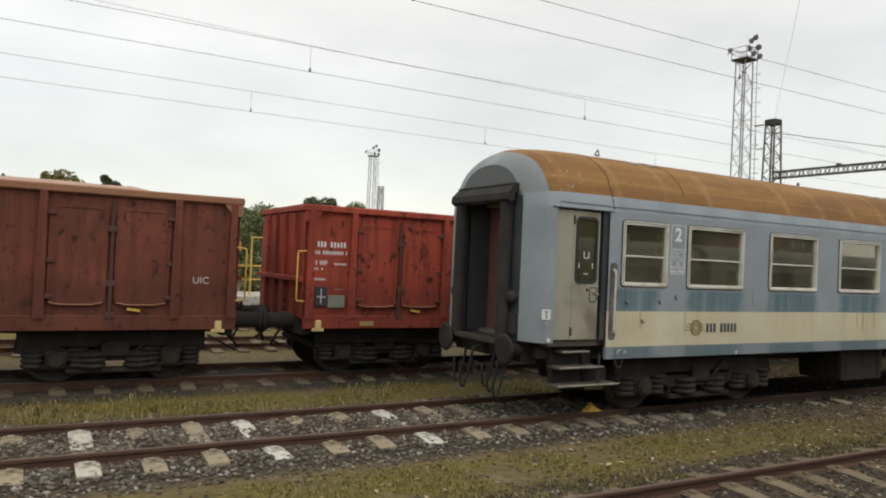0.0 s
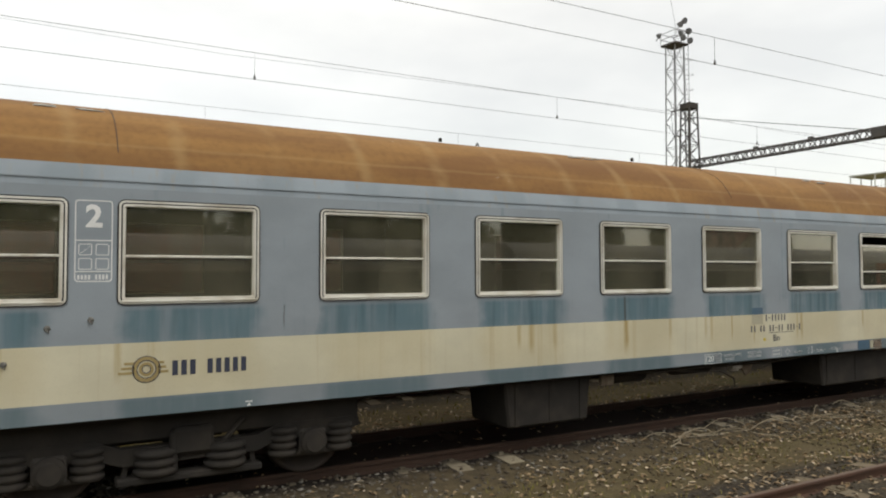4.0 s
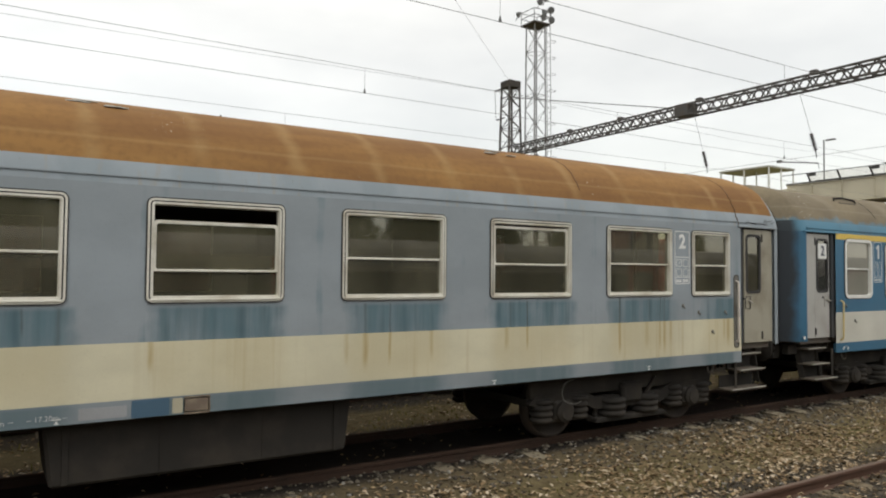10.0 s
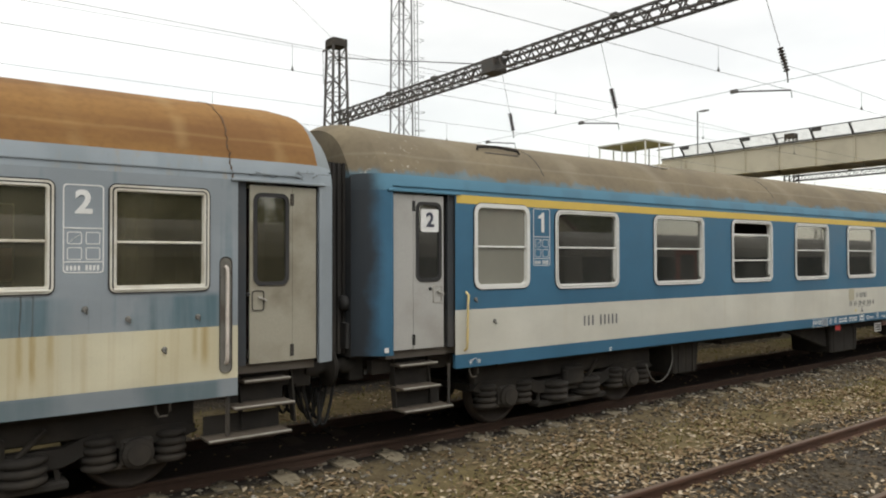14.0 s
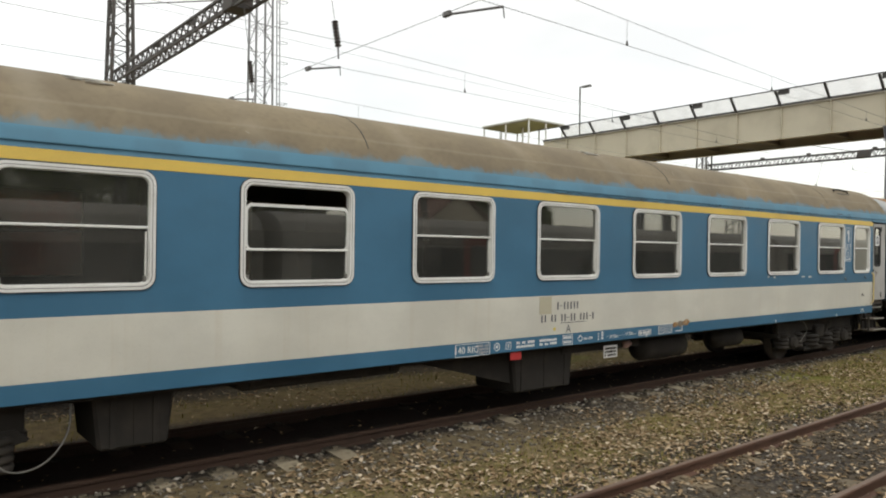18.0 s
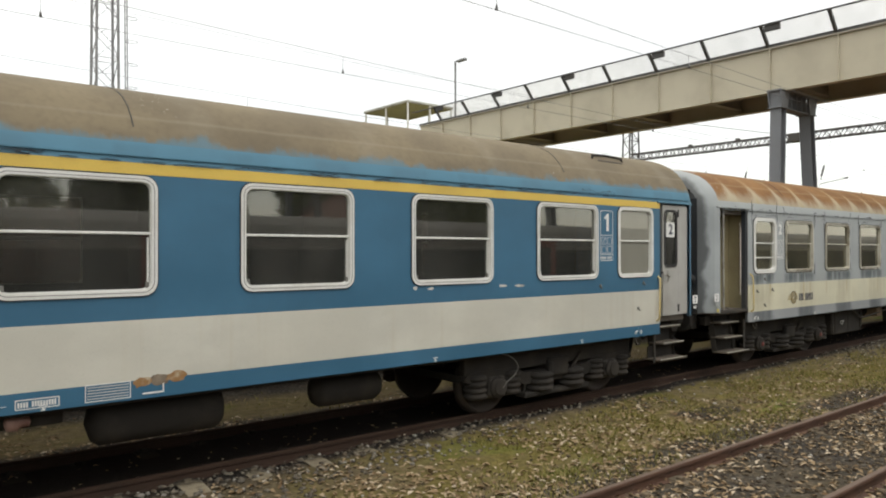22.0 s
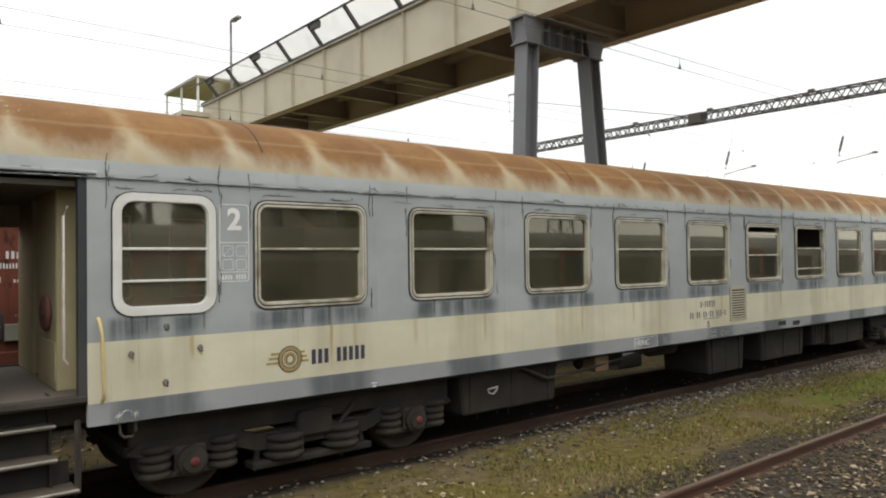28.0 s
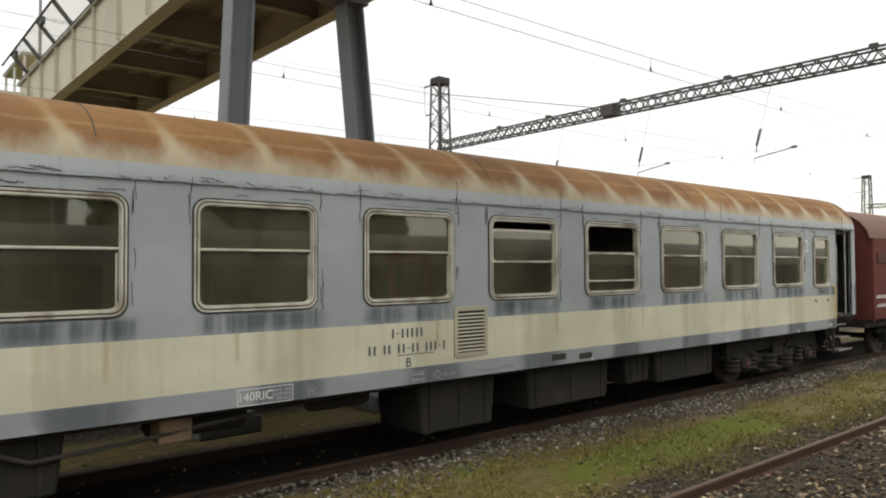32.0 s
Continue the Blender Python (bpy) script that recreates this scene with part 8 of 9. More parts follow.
def floodlight_tower(x, y, z, label, w0=2.6, w1=1.55):
    t = thing("floodlight_tower", (x, y, 0), label, "floodlight tower", "floodlight towers")
    part("lattice", lattice_leg(Mesh(), (0, 0, 0), (0, 0, z - 1.6), w0, w1, 20, 0.11, 0.05), steel_grey, t, "grey lattice shaft")
    ld = Mesh()
    lx, ly = w0 / 2 + 0.45, -w0 / 2 + 0.1
    for s in (-0.22, 0.22):
        ld.bar((lx, ly + s, 0.3), (w1 / 2 + 0.45, -w1 / 2 + 0.1 + s, z - 1.2), 0.05)
    for k in range(1, int(z / 0.45) - 4):
        f = 0.45 * k / z
        ld.bar((lx + (w1 - w0) / 2 * f, ly - (w1 - w0) / 2 * f - 0.22, 0.45 * k), (lx + (w1 - w0) / 2 * f, ly - (w1 - w0) / 2 * f + 0.22, 0.45 * k), 0.025)
        if k % 3 == 0:
            xx, yy = lx + (w1 - w0) / 2 * f, ly - (w1 - w0) / 2 * f
            ld.pipe([(xx, yy - 0.3, 0.45 * k), (xx + 0.5, yy - 0.3, 0.45 * k), (xx + 0.65, yy, 0.45 * k), (xx + 0.5, yy + 0.3, 0.45 * k), (xx, yy + 0.3, 0.45 * k)], 0.02, 4)
    part("caged_ladder", ld, steel_grey, t)
    p = part("platform", Mesh().box(-0.85, 0.85, -0.85, 0.85, z - 1.65, z - 1.5, 0.02), steel_dark, t, "railed lamp platform")
    for a in (-0.82, 0.82):
        for b in (-0.82, 0.82):
            part("post", Mesh().bar((a, b, z - 1.5), (a, b, z - 0.5), 0.05), steel_dark, p)
        for zz in (z - 1.0, z - 0.5):
            part("rail", Mesh().bar((a, -0.82, zz), (a, 0.82, zz), 0.04), steel_dark, p)
            part("rail", Mesh().bar((-0.82, a, zz), (0.82, a, zz), 0.04), steel_dark, p)
    for k, (a, b, c, ang) in enumerate(((-1.5, 0.9, -0.4, 30), (-0.6, -1.4, 0.25, 80), (0.2, -1.3, 0.7, 95), (1.3, -0.9, 0.0, 130), (1.6, 0.5, 0.2, 200), (-0.2, -1.45, -0.9, 85), (0.9, -1.4, -1.0, 100))):
        lam = Mesh().lathe([(0.10, -0.22), (0.15, -0.15), (0.27, 0.08), (0.285, 0.12), (0.25, 0.13)], (0, 0, 0), 0, 14)
        lam.bar((-0.05, 0, 0.1), (-0.05, 0, -0.55), 0.05)
        part("floodlight", lam, lamp_body, t, "round floodlight on a bracket", pose(a * 0.8, b * 0.75, z - 0.3 + c, 0, 20, -ang))
    return t


floodlight_tower(57.5, 45.4, 24.4, "tall grey lattice floodlight tower with caged ladder", 1.35, 1.05)
floodlight_tower(58.0, 133.0, 24.5, "far grey lattice floodlight tower", 1.35, 1.05)
solid("catenary_mast", lattice_leg(Mesh(), (47.4, 105.0, 0), (47.4, 105.0, 14.0), 1.0, 0.6, 16, 0.11, 0.055), steel_dark, "dark lattice steel catenary mast", "mast", "catenary masts")

marker = thing("signal_post", (29.1, 33.3, 0), "slim post with a small dark triangular head beyond the coaches", "post")
part("pole", Mesh().rod((0, 0, 0), (0, 0, 9.38), 0.05, 8, 0.035), steel_dark, marker)
part("head", Mesh().bar((-0.19, 0, 9.30), (0.03, 0, 9.66), 0.05).bar((0.03, 0, 9.66), (0.19, 0, 9.30), 0.05).bar((-0.19, 0, 9.30), (0.19, 0, 9.30), 0.04), steel_dark, marker, "small dark triangular frame")

# ---- footbridge over the tracks ----
bridge = thing("footbridge", (69.72, 12.3, 0), "cream steel footbridge with glazed parapet on blue-grey columns", "footbridge")
BW, Y_FAR, Y_NEAR, Z0, Z1 = 3.1, 19.2, -60.0, 7.85, 9.25
for x, s in ((0.0, 1), (BW, -1)):
    gd = part("girder", Mesh().box(min(x, x + s * 0.02), max(x, x + s * 0.02), Y_NEAR, Y_FAR, Z0, Z1), bridge_cream, bridge, "cream plate girder")
    part("bottom_flange", Mesh().box(x - 0.02 if s > 0 else x - 0.3, x + 0.3 if s > 0 else x + 0.02, Y_NEAR, Y_FAR, Z0 - 0.03, Z0), bridge_cream, gd)
    part("top_flange", Mesh().box(x - 0.1 if s > 0 else x - 0.25, x + 0.25 if s > 0 else x + 0.1, Y_NEAR, Y_FAR, Z1, Z1 + 0.05), bridge_under, gd, "rusty upper flange")
    k = 0
    y = 17.28
    while y > Y_NEAR:
        part("stiffener", Mesh().box(x - 0.10 if s > 0 else x, x if s > 0 else x + 0.10, y - 0.012, y + 0.012, Z0, Z1), bridge_cream, gd)
        y -= 2.13
deck = Mesh()
v = []
for i in range(9):
    xx = 0.03 + (BW - 0.06) * i / 8
    v.append((xx, 8.62 + (0.0 if i % 2 else 0.11)))
line = [v[0]]
for (xa, za), (xb, zb) in zip(v, v[1:]):
    line += [(xa + (xb - xa) * 0.42, za), (xa + (xb - xa) * 0.58, zb), (xb, zb)]
k = len(line)
deck.add([(xx, yy, zz) for yy in (Y_NEAR, Y_FAR) for xx, zz in line], [(i, i + 1, k + i + 1, k + i) for i in range(k - 1)])
part("deck_plate", Mesh().box(0.03, BW - 0.03, Y_NEAR, Y_FAR, 8.76, 8.9), bridge_under, bridge)
part("deck", deck, bridge_under, bridge, "ribbed brown steel deck")
y = Y_FAR - 0.3
while y > Y_NEAR:
    b = Mesh().box(0.02, BW - 0.02, y - 0.012, y + 0.012, 8.0, 8.75).box(0.02, BW - 0.02, y - 0.11, y + 0.11, 7.98, 8.02)
    part("cross_beam", b, bridge_under, bridge)
    y -= 3.2
for x, s in ((0.0, -1), (BW, 1)):
    y = 17.34
    prev = None
    while y > Y_NEAR:
        part("parapet_post", Mesh().bar((x + s * 0.02, y, Z1 + 0.04), (x + s * 0.58, y, 9.95), 0.09, 0.10), rail_dark, bridge)
        if prev is not None:
            p = Mesh().add([(x + s * 0.05, y + 0.05, Z1 + 0.1), (x + s * 0.05, prev - 0.05, Z1 + 0.1), (x + s * 0.55, prev - 0.05, 9.91), (x + s * 0.55, y + 0.05, 9.91)], [(0, 1, 2, 3)])
            part("parapet_panel", p, pane_parapet, bridge, "hazy clear parapet panel").visible_shadow = False
            if int(round((Y_FAR - y) / 2.1)) % 2 == 0:
                part("lamp_plate", Mesh().box(x + s * 0.5 - 0.05, x + s * 0.5 + 0.05, prev - 0.6, prev - 0.1, 9.72, 9.93, 0.01), rail_dark, bridge, "small dark lamp box")
        prev = y
        y -= 2.13
    part("parapet_rail", Mesh().bar((x + s * 0.57, Y_NEAR, 9.94), (x + s * 0.57, Y_FAR, 9.94), 0.05).bar((x + s * 0.05, Y_NEAR, Z1 + 0.09), (x + s * 0.05, Y_FAR, Z1 + 0.09), 0.06, 0.12), rail_dark, bridge)


def pier(y):
    for x, splay in ((0.0, -0.34), (2.05, 0.72)):
        col = None
        for name, x0, x1, dy in (("flange", -0.19, -0.155, 0.18), ("flange", 0.155, 0.19, 0.18), ("web", -0.155, 0.155, 0.015)):
            c = Mesh().box(x + x0, x + x1, y - dy, y + dy, 0, 7.25)
            c.v = [(a + splay * (7.25 - h) / 7.25, b, h) for a, b, h in c.v]
            ob = part("column" if col is None else name, c, bridge_steel, bridge if col is None else col, "blue-grey rolled steel column, splayed outward" if col is None else "")
            col = col or ob
        part("column_foot", Mesh().box(x + splay - 0.5, x + splay + 0.5, y - 0.5, y + 0.5, 0, 0.3, 0.03), bridge_steel, col)
        part("cap_plate", Mesh().box(x - 0.27, x + 0.27, y - 0.24, y + 0.24, 7.24, 7.28, 0.006), bridge_steel, col)
        for yy in (y - 0.22, y + 0.19):
            cap = Mesh().prism([(x - 0.20, 7.28), (x + 0.20, 7.28), (x + 0.30, 7.62), (x + 0.30, 7.80), (x - 0.30, 7.80), (x - 0.30, 7.62)], 1, yy, yy + 0.03)
            part("haunch", cap, bridge_steel, col)
        for xx in (x - 0.20, x - 0.015, x + 0.17):
            part("rib", Mesh().box(xx, xx + 0.03, y - 0.19, y + 0.19, 7.28, 7.80), bridge_steel, col)
    q = part("cross_head", Mesh().box(0.05, BW - 0.75, y - 0.02, y + 0.02, 7.28, 7.80), bridge_steel, bridge, "ribbed cross head beam")
    part("top_plate", Mesh().box(-0.32, BW - 0.6, y - 0.25, y + 0.25, 7.80, 7.84), bridge_steel, q)
    part("bottom_plate", Mesh().box(0.28, 1.78, y - 0.19, y + 0.19, 7.25, 7.28), bridge_steel, q)
    for x in (0.55, 0.92, 1.29, 1.62):
        part("rib", Mesh().box(x - 0.012, x + 0.012, y - 0.19, y + 0.19, 7.28, 7.80), bridge_steel, q)


pier(0.0)
pier(-20.0)
pier(-42.0)
pier(17.5)
lamp = thing("street_lamp", (69.72, 12.3, 9.2), "slim grey lamp post standing on the footbridge", "street lamp")
part("pole", Mesh().rod((0.15, 16.5, 0), (0.15, 16.5, 3.05), 0.05, 8), steel_grey, lamp)
part("lamp_head", Mesh().box(0.05, 0.27, 15.7, 16.35, 2.95, 3.06, 0.03), steel_grey, lamp)
stair = thing("stair_canopy", (70.02, 37.3, 0), "flat canopy with olive lining on white posts over the bridge stairs", "canopy")
part("roof", Mesh().box(0.0, 3.4, -4.2, 0.2, 10.92, 11.05, 0.03), canopy_mat, stair)
part("lining", Mesh().box(0.1, 3.3, -4.1, 0.1, 10.88, 10.915), plain("olive_canopy_lining", (0.24, 0.23, 0.10), 0.7, amount=0.3), stair, "olive yellow lining under the roof")
for x in (0.12, 1.7, 3.28):
    for y in (-4.1, -2.0, 0.1):
        part("post", Mesh().rod((x, y, 8.9), (x, y, 10.9), 0.055, 8), canopy_post, stair)
part("landing", Mesh().box(-1.4, 3.2, -6.5, 0.3, 8.7, 8.9), bridge_cream, stair, "stair landing slab")
for k in range(44):
    part("tread", Mesh().box(0.0, 3.0, 0.3 + 0.3 * k, 0.62 + 0.3 * k, 8.68 - 0.195 * k, 8.73 - 0.195 * k), bridge_steel, stair)
for x in (0.0, 2.9):
    for y in (-3.2, 0.0):
        part("leg", Mesh().box(x - 0.15, x + 0.15, y - 0.15, y + 0.15, 0, 8.7, 0.01), bridge_steel, stair)

# ---- open freight wagons on the next track, covered van behind the coaches ----
tarp_mat = plain("dusty_load_cover", (0.40, 0.27, 0.20), 0.85, dirt=(0.25, 0.15, 0.11), amount=0.5, big=1.2)


def open_wagon(x, paint, rim, label, y=14.53, load=None, uic=False):
    """A high-sided bogie open wagon, 12.8 m long in the body."""
    w = thing("open_wagon", (x, y, 0), label, "freight wagon", "open freight wagons")
    L, H, z0, z1 = 12.8, 1.45, 1.12, 3.37
    for s in (-1, 1):
        m = Mesh().box(0, L, s * (H - 0.02) - 0.02, s * (H - 0.02) + 0.02, z0 + 0.22, z1)
        wall = part("side_wall", m, paint, w)
        sill = Mesh().box(0, L, s * (H + 0.02) - 0.04, s * (H + 0.02) + 0.04, z0, z0 + 0.25, 0.01)
        part("sill", sill, paint, wall)
        r = Mesh().box(-0.05, L + 0.05, s * (H + 0.01) - 0.08, s * (H + 0.01) + 0.08, z1 - 0.02, z1 + 0.11, 0.02)
        part("top_rail", r, rim, wall, "dusty bent top rail")
        for k, px in enumerate((0.10, 0.96, 3.02, 5.4, 7.4, 9.70, 11.75, 12.70)):
            p = Mesh().prism([(px - 0.08, z0 + 0.2), (px + 0.08, z0 + 0.2), (px + 0.055, z1), (px - 0.055, z1)], 1, s * H - 0.01 if s > 0 else -H - 0.09, s * H + 0.09 if s > 0 else -H + 0.01)
            part("stanchion", p, paint, wall)
        for px in (0.96, 5.35, 9.70):
            for q in (0, 1):
                a = px + 0.10 + q * 0.98
                d = Mesh()
                y0 = s * (H + 0.015)
                d.prism(rounded(a, a + 0.86, z0 + 0.42, z1 - 0.2, 0.16), 1, y0 - 0.015, y0 + 0.015)
                o = rounded(a, a + 0.86, z0 + 0.42, z1 - 0.2, 0.16)
                i = rounded(a + 0.05, a + 0.81, z0 + 0.47, z1 - 0.25, 0.13)
                ring(d, o, i, min(y0, y0 + s * 0.03), max(y0, y0 + s * 0.03))
                dd = part("side_door", d, paint, wall, "pressed steel side door, rounded corners")
                for z in (z0 + 0.55, 2.25, z1 - 0.35):
                    part("hinge", Mesh().box(a - 0.06 if q == 0 else a + 0.80, a + 0.1 if q == 0 else a + 0.93, min(y0, y0 + s * 0.06), max(y0, y0 + s * 0.06), z - 0.035, z + 0.035, 0.01), wagon_dark, dd)
                part("door_rail", Mesh().pipe([(a + 0.04, y0 + s * 0.035, z0 + 0.46), (a + 0.2, y0 + s * 0.045, z0 + 0.425), (a + 0.66, y0 + s * 0.045, z0 + 0.425), (a + 0.82, y0 + s * 0.035, z0 + 0.46)], 0.014, 5), wagon_rim, dd, "pale worn bottom rail of the door")
            lk = Mesh().rod((px + 1.03, s * (H + 0.05), z0 + 0.15), (px + 1.03, s * (H + 0.05), z1 - 0.1), 0.03, 8)
            for z in (z0 + 0.25, 1.9, 2.8):
                lk.box(px + 0.96, px + 1.10, s * H - 0.02 if s > 0 else -H - 0.08, s * H + 0.08 if s > 0 else -H + 0.02, z - 0.05, z + 0.05, 0.01)
            part("lock_bar", lk, wagon_dark, wall)
            part("handle", Mesh().bar((px + 1.3, s * (H + 0.06), z0 + 0.36), (px + 1.5, s * (H + 0.06), z0 + 0.33), 0.05, 0.04), yellow_bar, wall, "yellow door handle")
        for px in (0.3, 12.5):
            part("tie_hook", Mesh().box(px - 0.06, px + 0.06, s * (H + 0.05) - 0.03, s * (H + 0.05) + 0.03, z0 - 0.02, z0 + 0.16, 0.02).box(px - 0.12, px + 0.12, s * (H + 0.05) - 0.02, s * (H + 0.05) + 0.02, z0 - 0.05, z0 + 0.01, 0.02), handrail_yellow, wall, "pale yellow rope hook")
    for gx, sg in ((0.0, 1), (L, -1)):
        part("corner_gusset", Mesh().prism([(gx - sg * 0.04, z1), (gx + sg * 0.30, z1), (gx + sg * 0.12, z1 - 0.22), (gx - sg * 0.04, z1 - 0.22)], 1, -H - 0.075, -H - 0.02), rim, w, "pressed corner gusset")
    if load:
        n, cv = 26, []
        q = random.Random(int(x * 10))
        for i in range(n + 1):
            for j in range(9):
                u, t = i / n, j / 8
                xx, yy = load[0] + (load[1] - load[0]) * u, -1.3 + 2.6 * t
                hh = load[2] * min(1.0, 9 * u, 9 * (1 - u)) * (1 - abs(2 * t - 1) ** 2.5)
                cv.append((xx, yy, z1 + 0.04 + hh + q.uniform(-0.012, 0.012)))
        tp = Mesh().add(cv, [(i * 9 + j, i * 9 + j + 1, (i + 1) * 9 + j + 1, (i + 1) * 9 + j) for i in range(n) for j in range(8)], True)
        part("tarpaulin", tp, tarp_mat, w, "dusty pink-brown cover heaped over the load")
    for e, s in ((0.0, -1), (L, 1)):
        m = Mesh().box(e - 0.02, e + 0.02, -H, H, z0 + 0.2, z1)
        ew = part("end_wall", m, paint, w)
        for yy in (-0.9, -0.3, 0.3, 0.9):
            part("end_post", Mesh().box(min(e, e + s * 0.09), max(e, e + s * 0.09), yy - 0.05, yy + 0.05, z0, z1 - 0.05, 0.008), paint, ew)
        part("end_rib", Mesh().box(min(e, e + s * 0.1), max(e, e + s * 0.1), -H, H, 2.0, 2.1, 0.01), paint, ew)
        part("top_rail", Mesh().box(e - 0.08, e + 0.08, -H - 0.05, H + 0.05, z1 - 0.02, z1 + 0.11, 0.02), rim, ew)
        for yy in (-0.875, 0.875):
            part("buffer", Mesh().lathe([(0.17, 0), (0.16, s * 0.05), (0.15, s * 0.34), (0.145, s * 0.35), (0.145, s * 0.56), (0.24, s * 0.57), (0.24, s * 0.60), (0.1, s * 0.625)], (e, yy, 1.24), 0, 16), under_dark, w, "round sprung buffer")
        hk = Mesh().pipe([(e, 0, 1.2), (e + s * 0.25, 0, 1.17), (e + s * 0.42, 0, 1.0), (e + s * 0.3, 0, 0.75)], 0.035)
        hk.pipe([(e, -0.4, 1.05), (e + s * 0.15, -0.42, 0.95), (e + s * 0.3, -0.45, 0.7), (e + s * 0.45, -0.4, 0.72)], 0.028).pipe([(e, 0.35, 1.05), (e + s * 0.2, 0.37, 0.9), (e + s * 0.4, 0.37, 0.75)], 0.028)
        hk.bar((e + s * 0.1, -1.2, 0.72), (e + s * 0.1, 1.2, 0.72), 0.03)
        part("coupling", hk, under_dark, w, "hook, screw coupling and brake hoses")
        gr = Mesh()
        yy = -H - 0.04
        xx = e + (0.02 if s < 0 else -0.02)
        gr.pipe([(xx, yy, 1.64), (xx + s * 0.16, yy, 1.65), (xx + s * 0.17, yy, 1.68), (xx + s * 0.17, yy, 2.55), (xx + s * 0.16, yy, 2.58), (xx, yy, 2.59)], 0.016)
        part("grab_rail", gr, yellow_bar, w, "yellow corner grab rail")
    fl = Mesh().box(0.02, L - 0.02, -H + 0.03, H - 0.03, z0 + 0.1, z0 + 0.2)
    part("floor", fl, wagon_dark, w)
    u = Mesh().box(0, L, -0.2, 0.2, 0.95, 1.15).box(0.0, 0.2, -1.35, 1.35, 1.0, 1.3).box(L - 0.2, L, -1.35, 1.35, 1.0, 1.3)
    for s in (-1, 1):
        u.prism([(3.6, 1.12), (9.2, 1.12), (8.4, 0.85), (4.4, 0.85)], 1, s * 0.9 - 0.04, s * 0.9 + 0.04)
        u.rod((0.4, s * 1.2, 0.85), (3.2, s * 1.2, 0.80), 0.02, 5)
    part("underframe", u, under_dark, w)
    for cx in (1.9, 10.9):
        bogie(w, cx, 1.8)
    y = -H - 0.045
    if uic:
        lettering("UIC", 0.17, pale_scuff, w, L - 0.62, -H - 0.003, 1.98)
    for k, (a, b, c0, c1, n) in enumerate(((0.24, 0.84, 2.66, 2.80, 6), (0.16, 0.86, 2.52, 2.63, 12), (0.18, 0.46, 2.32, 2.44, 5), (0.60, 0.86, 2.32, 2.40, 4), (0.20, 0.38, 2.22, 2.30, 3), (0.18, 0.44, 2.02, 2.10, 5), (0.62, 0.84, 1.86, 1.89, 5))):
        part("lettering_bars", bars(Mesh(), a, b, c0 + 0.02, c1 - 0.015, -H, int(n * 1.5), 0.45, 4 + k), white_paint, w, "white painted marks")
    pl = Mesh().box(0.22, 0.46, y - 0.0, y + 0.03, 1.55, 1.92, 0.01)
    part("ochre_plate", Mesh().box(1.15, 1.45, -H - 0.068, -H - 0.055, 1.17, 1.26, 0.004), gold_ink, w, "faded ochre plate on the sill")
    dp = part("data_panel", pl, end_dark, w, "black data panel with white ruling")
    part("ruling", Mesh().box(0.33, 0.345, y - 0.004, y, 1.6, 1.88).box(0.25, 0.43, y - 0.004, y, 1.72, 1.735), white_paint, dp)
    part("label_holder", Mesh().box(0.48, 0.82, y - 0.01, y + 0.03, 1.52, 1.76, 0.01), label_board, w, "grey-green label board in a dark frame")
    return w


for k, x in enumerate((-9.83, 4.23, 18.3, 32.5, 45.7, 59.5, 74.0)):
    open_wagon(x, wagon_brown if k % 2 == 0 or k > 3 else wagon_red, wagon_rim if k % 2 == 0 or k > 3 else wagon_red, "red-brown high-sided open freight wagon" if k % 2 == 0 or k > 3 else "bright red high-sided open freight wagon, dented", load=(3.0, 12.15, 0.22) if k == 0 else (1.0, 11.0, 0.16) if k == 1 else None, uic=k == 0)

van = thing("covered_van", (84.32, TRACK, 0), "dark red covered goods van with arched roof", "freight wagon")
VL, VH = 10.5, 1.40
vr = [(-VH, 3.2), (-VH + 0.05, 3.38), (-VH + 0.2, 3.6), (-VH + 0.5, 3.82), (-VH + 0.9, 3.96), (0, 4.02)]
vr = vr + [(-a, b) for a, b in vr[::-1][1:]]
for s in (-1, 1):
    sd = part("side_wall", Mesh().box(0, VL, s * VH - 0.03, s * VH + 0.03, 1.2, 3.22), van_red, van, "dark red boarded side")
    for k in range(14):
        z = 1.25 + k * 0.14
        part("board", Mesh().box(0.05, VL - 0.05, s * (VH + 0.03) - 0.008, s * (VH + 0.03) + 0.008, z, z + 0.13, 0.004), van_red, sd)
    for px in (0.06, 1.2, 2.6, 4.0, 6.4, 7.8, 9.2, VL - 0.06):
        part("post", Mesh().box(px - 0.05, px + 0.05, s * (VH + 0.05) - 0.03, s * (VH + 0.05) + 0.03, 1.15, 3.22, 0.01), van_red, sd)
    part("vent_flap", Mesh().box(0.35, 1.15, s * (VH + 0.05) - 0.02, s * (VH + 0.05) + 0.02, 2.6, 2.85, 0.01), wagon_dark, sd)
for e in (0.0, VL):
    part("end_wall", Mesh().prism([(-VH, 1.2)] + vr + [(VH, 1.2)], 0, e - 0.03, e + 0.03), van_red, van, "plain dark red end wall")
rf = Mesh()
v = [(x, a * 1.03, b + 0.02) for x in (-0.1, VL + 0.1) for a, b in vr]
rf.add(v, [(k, k + 1, k + 1 + len(vr), k + len(vr)) for k in range(len(vr) - 1)], True)
part("roof", rf, plain("red_brown_van_roof", (0.15, 0.075, 0.05), 0.8, amount=0.5), van, "red-brown sheet roof")
part("underframe", Mesh().box(-0.1, VL + 0.1, -1.3, 1.3, 1.0, 1.2), under_dark, van)
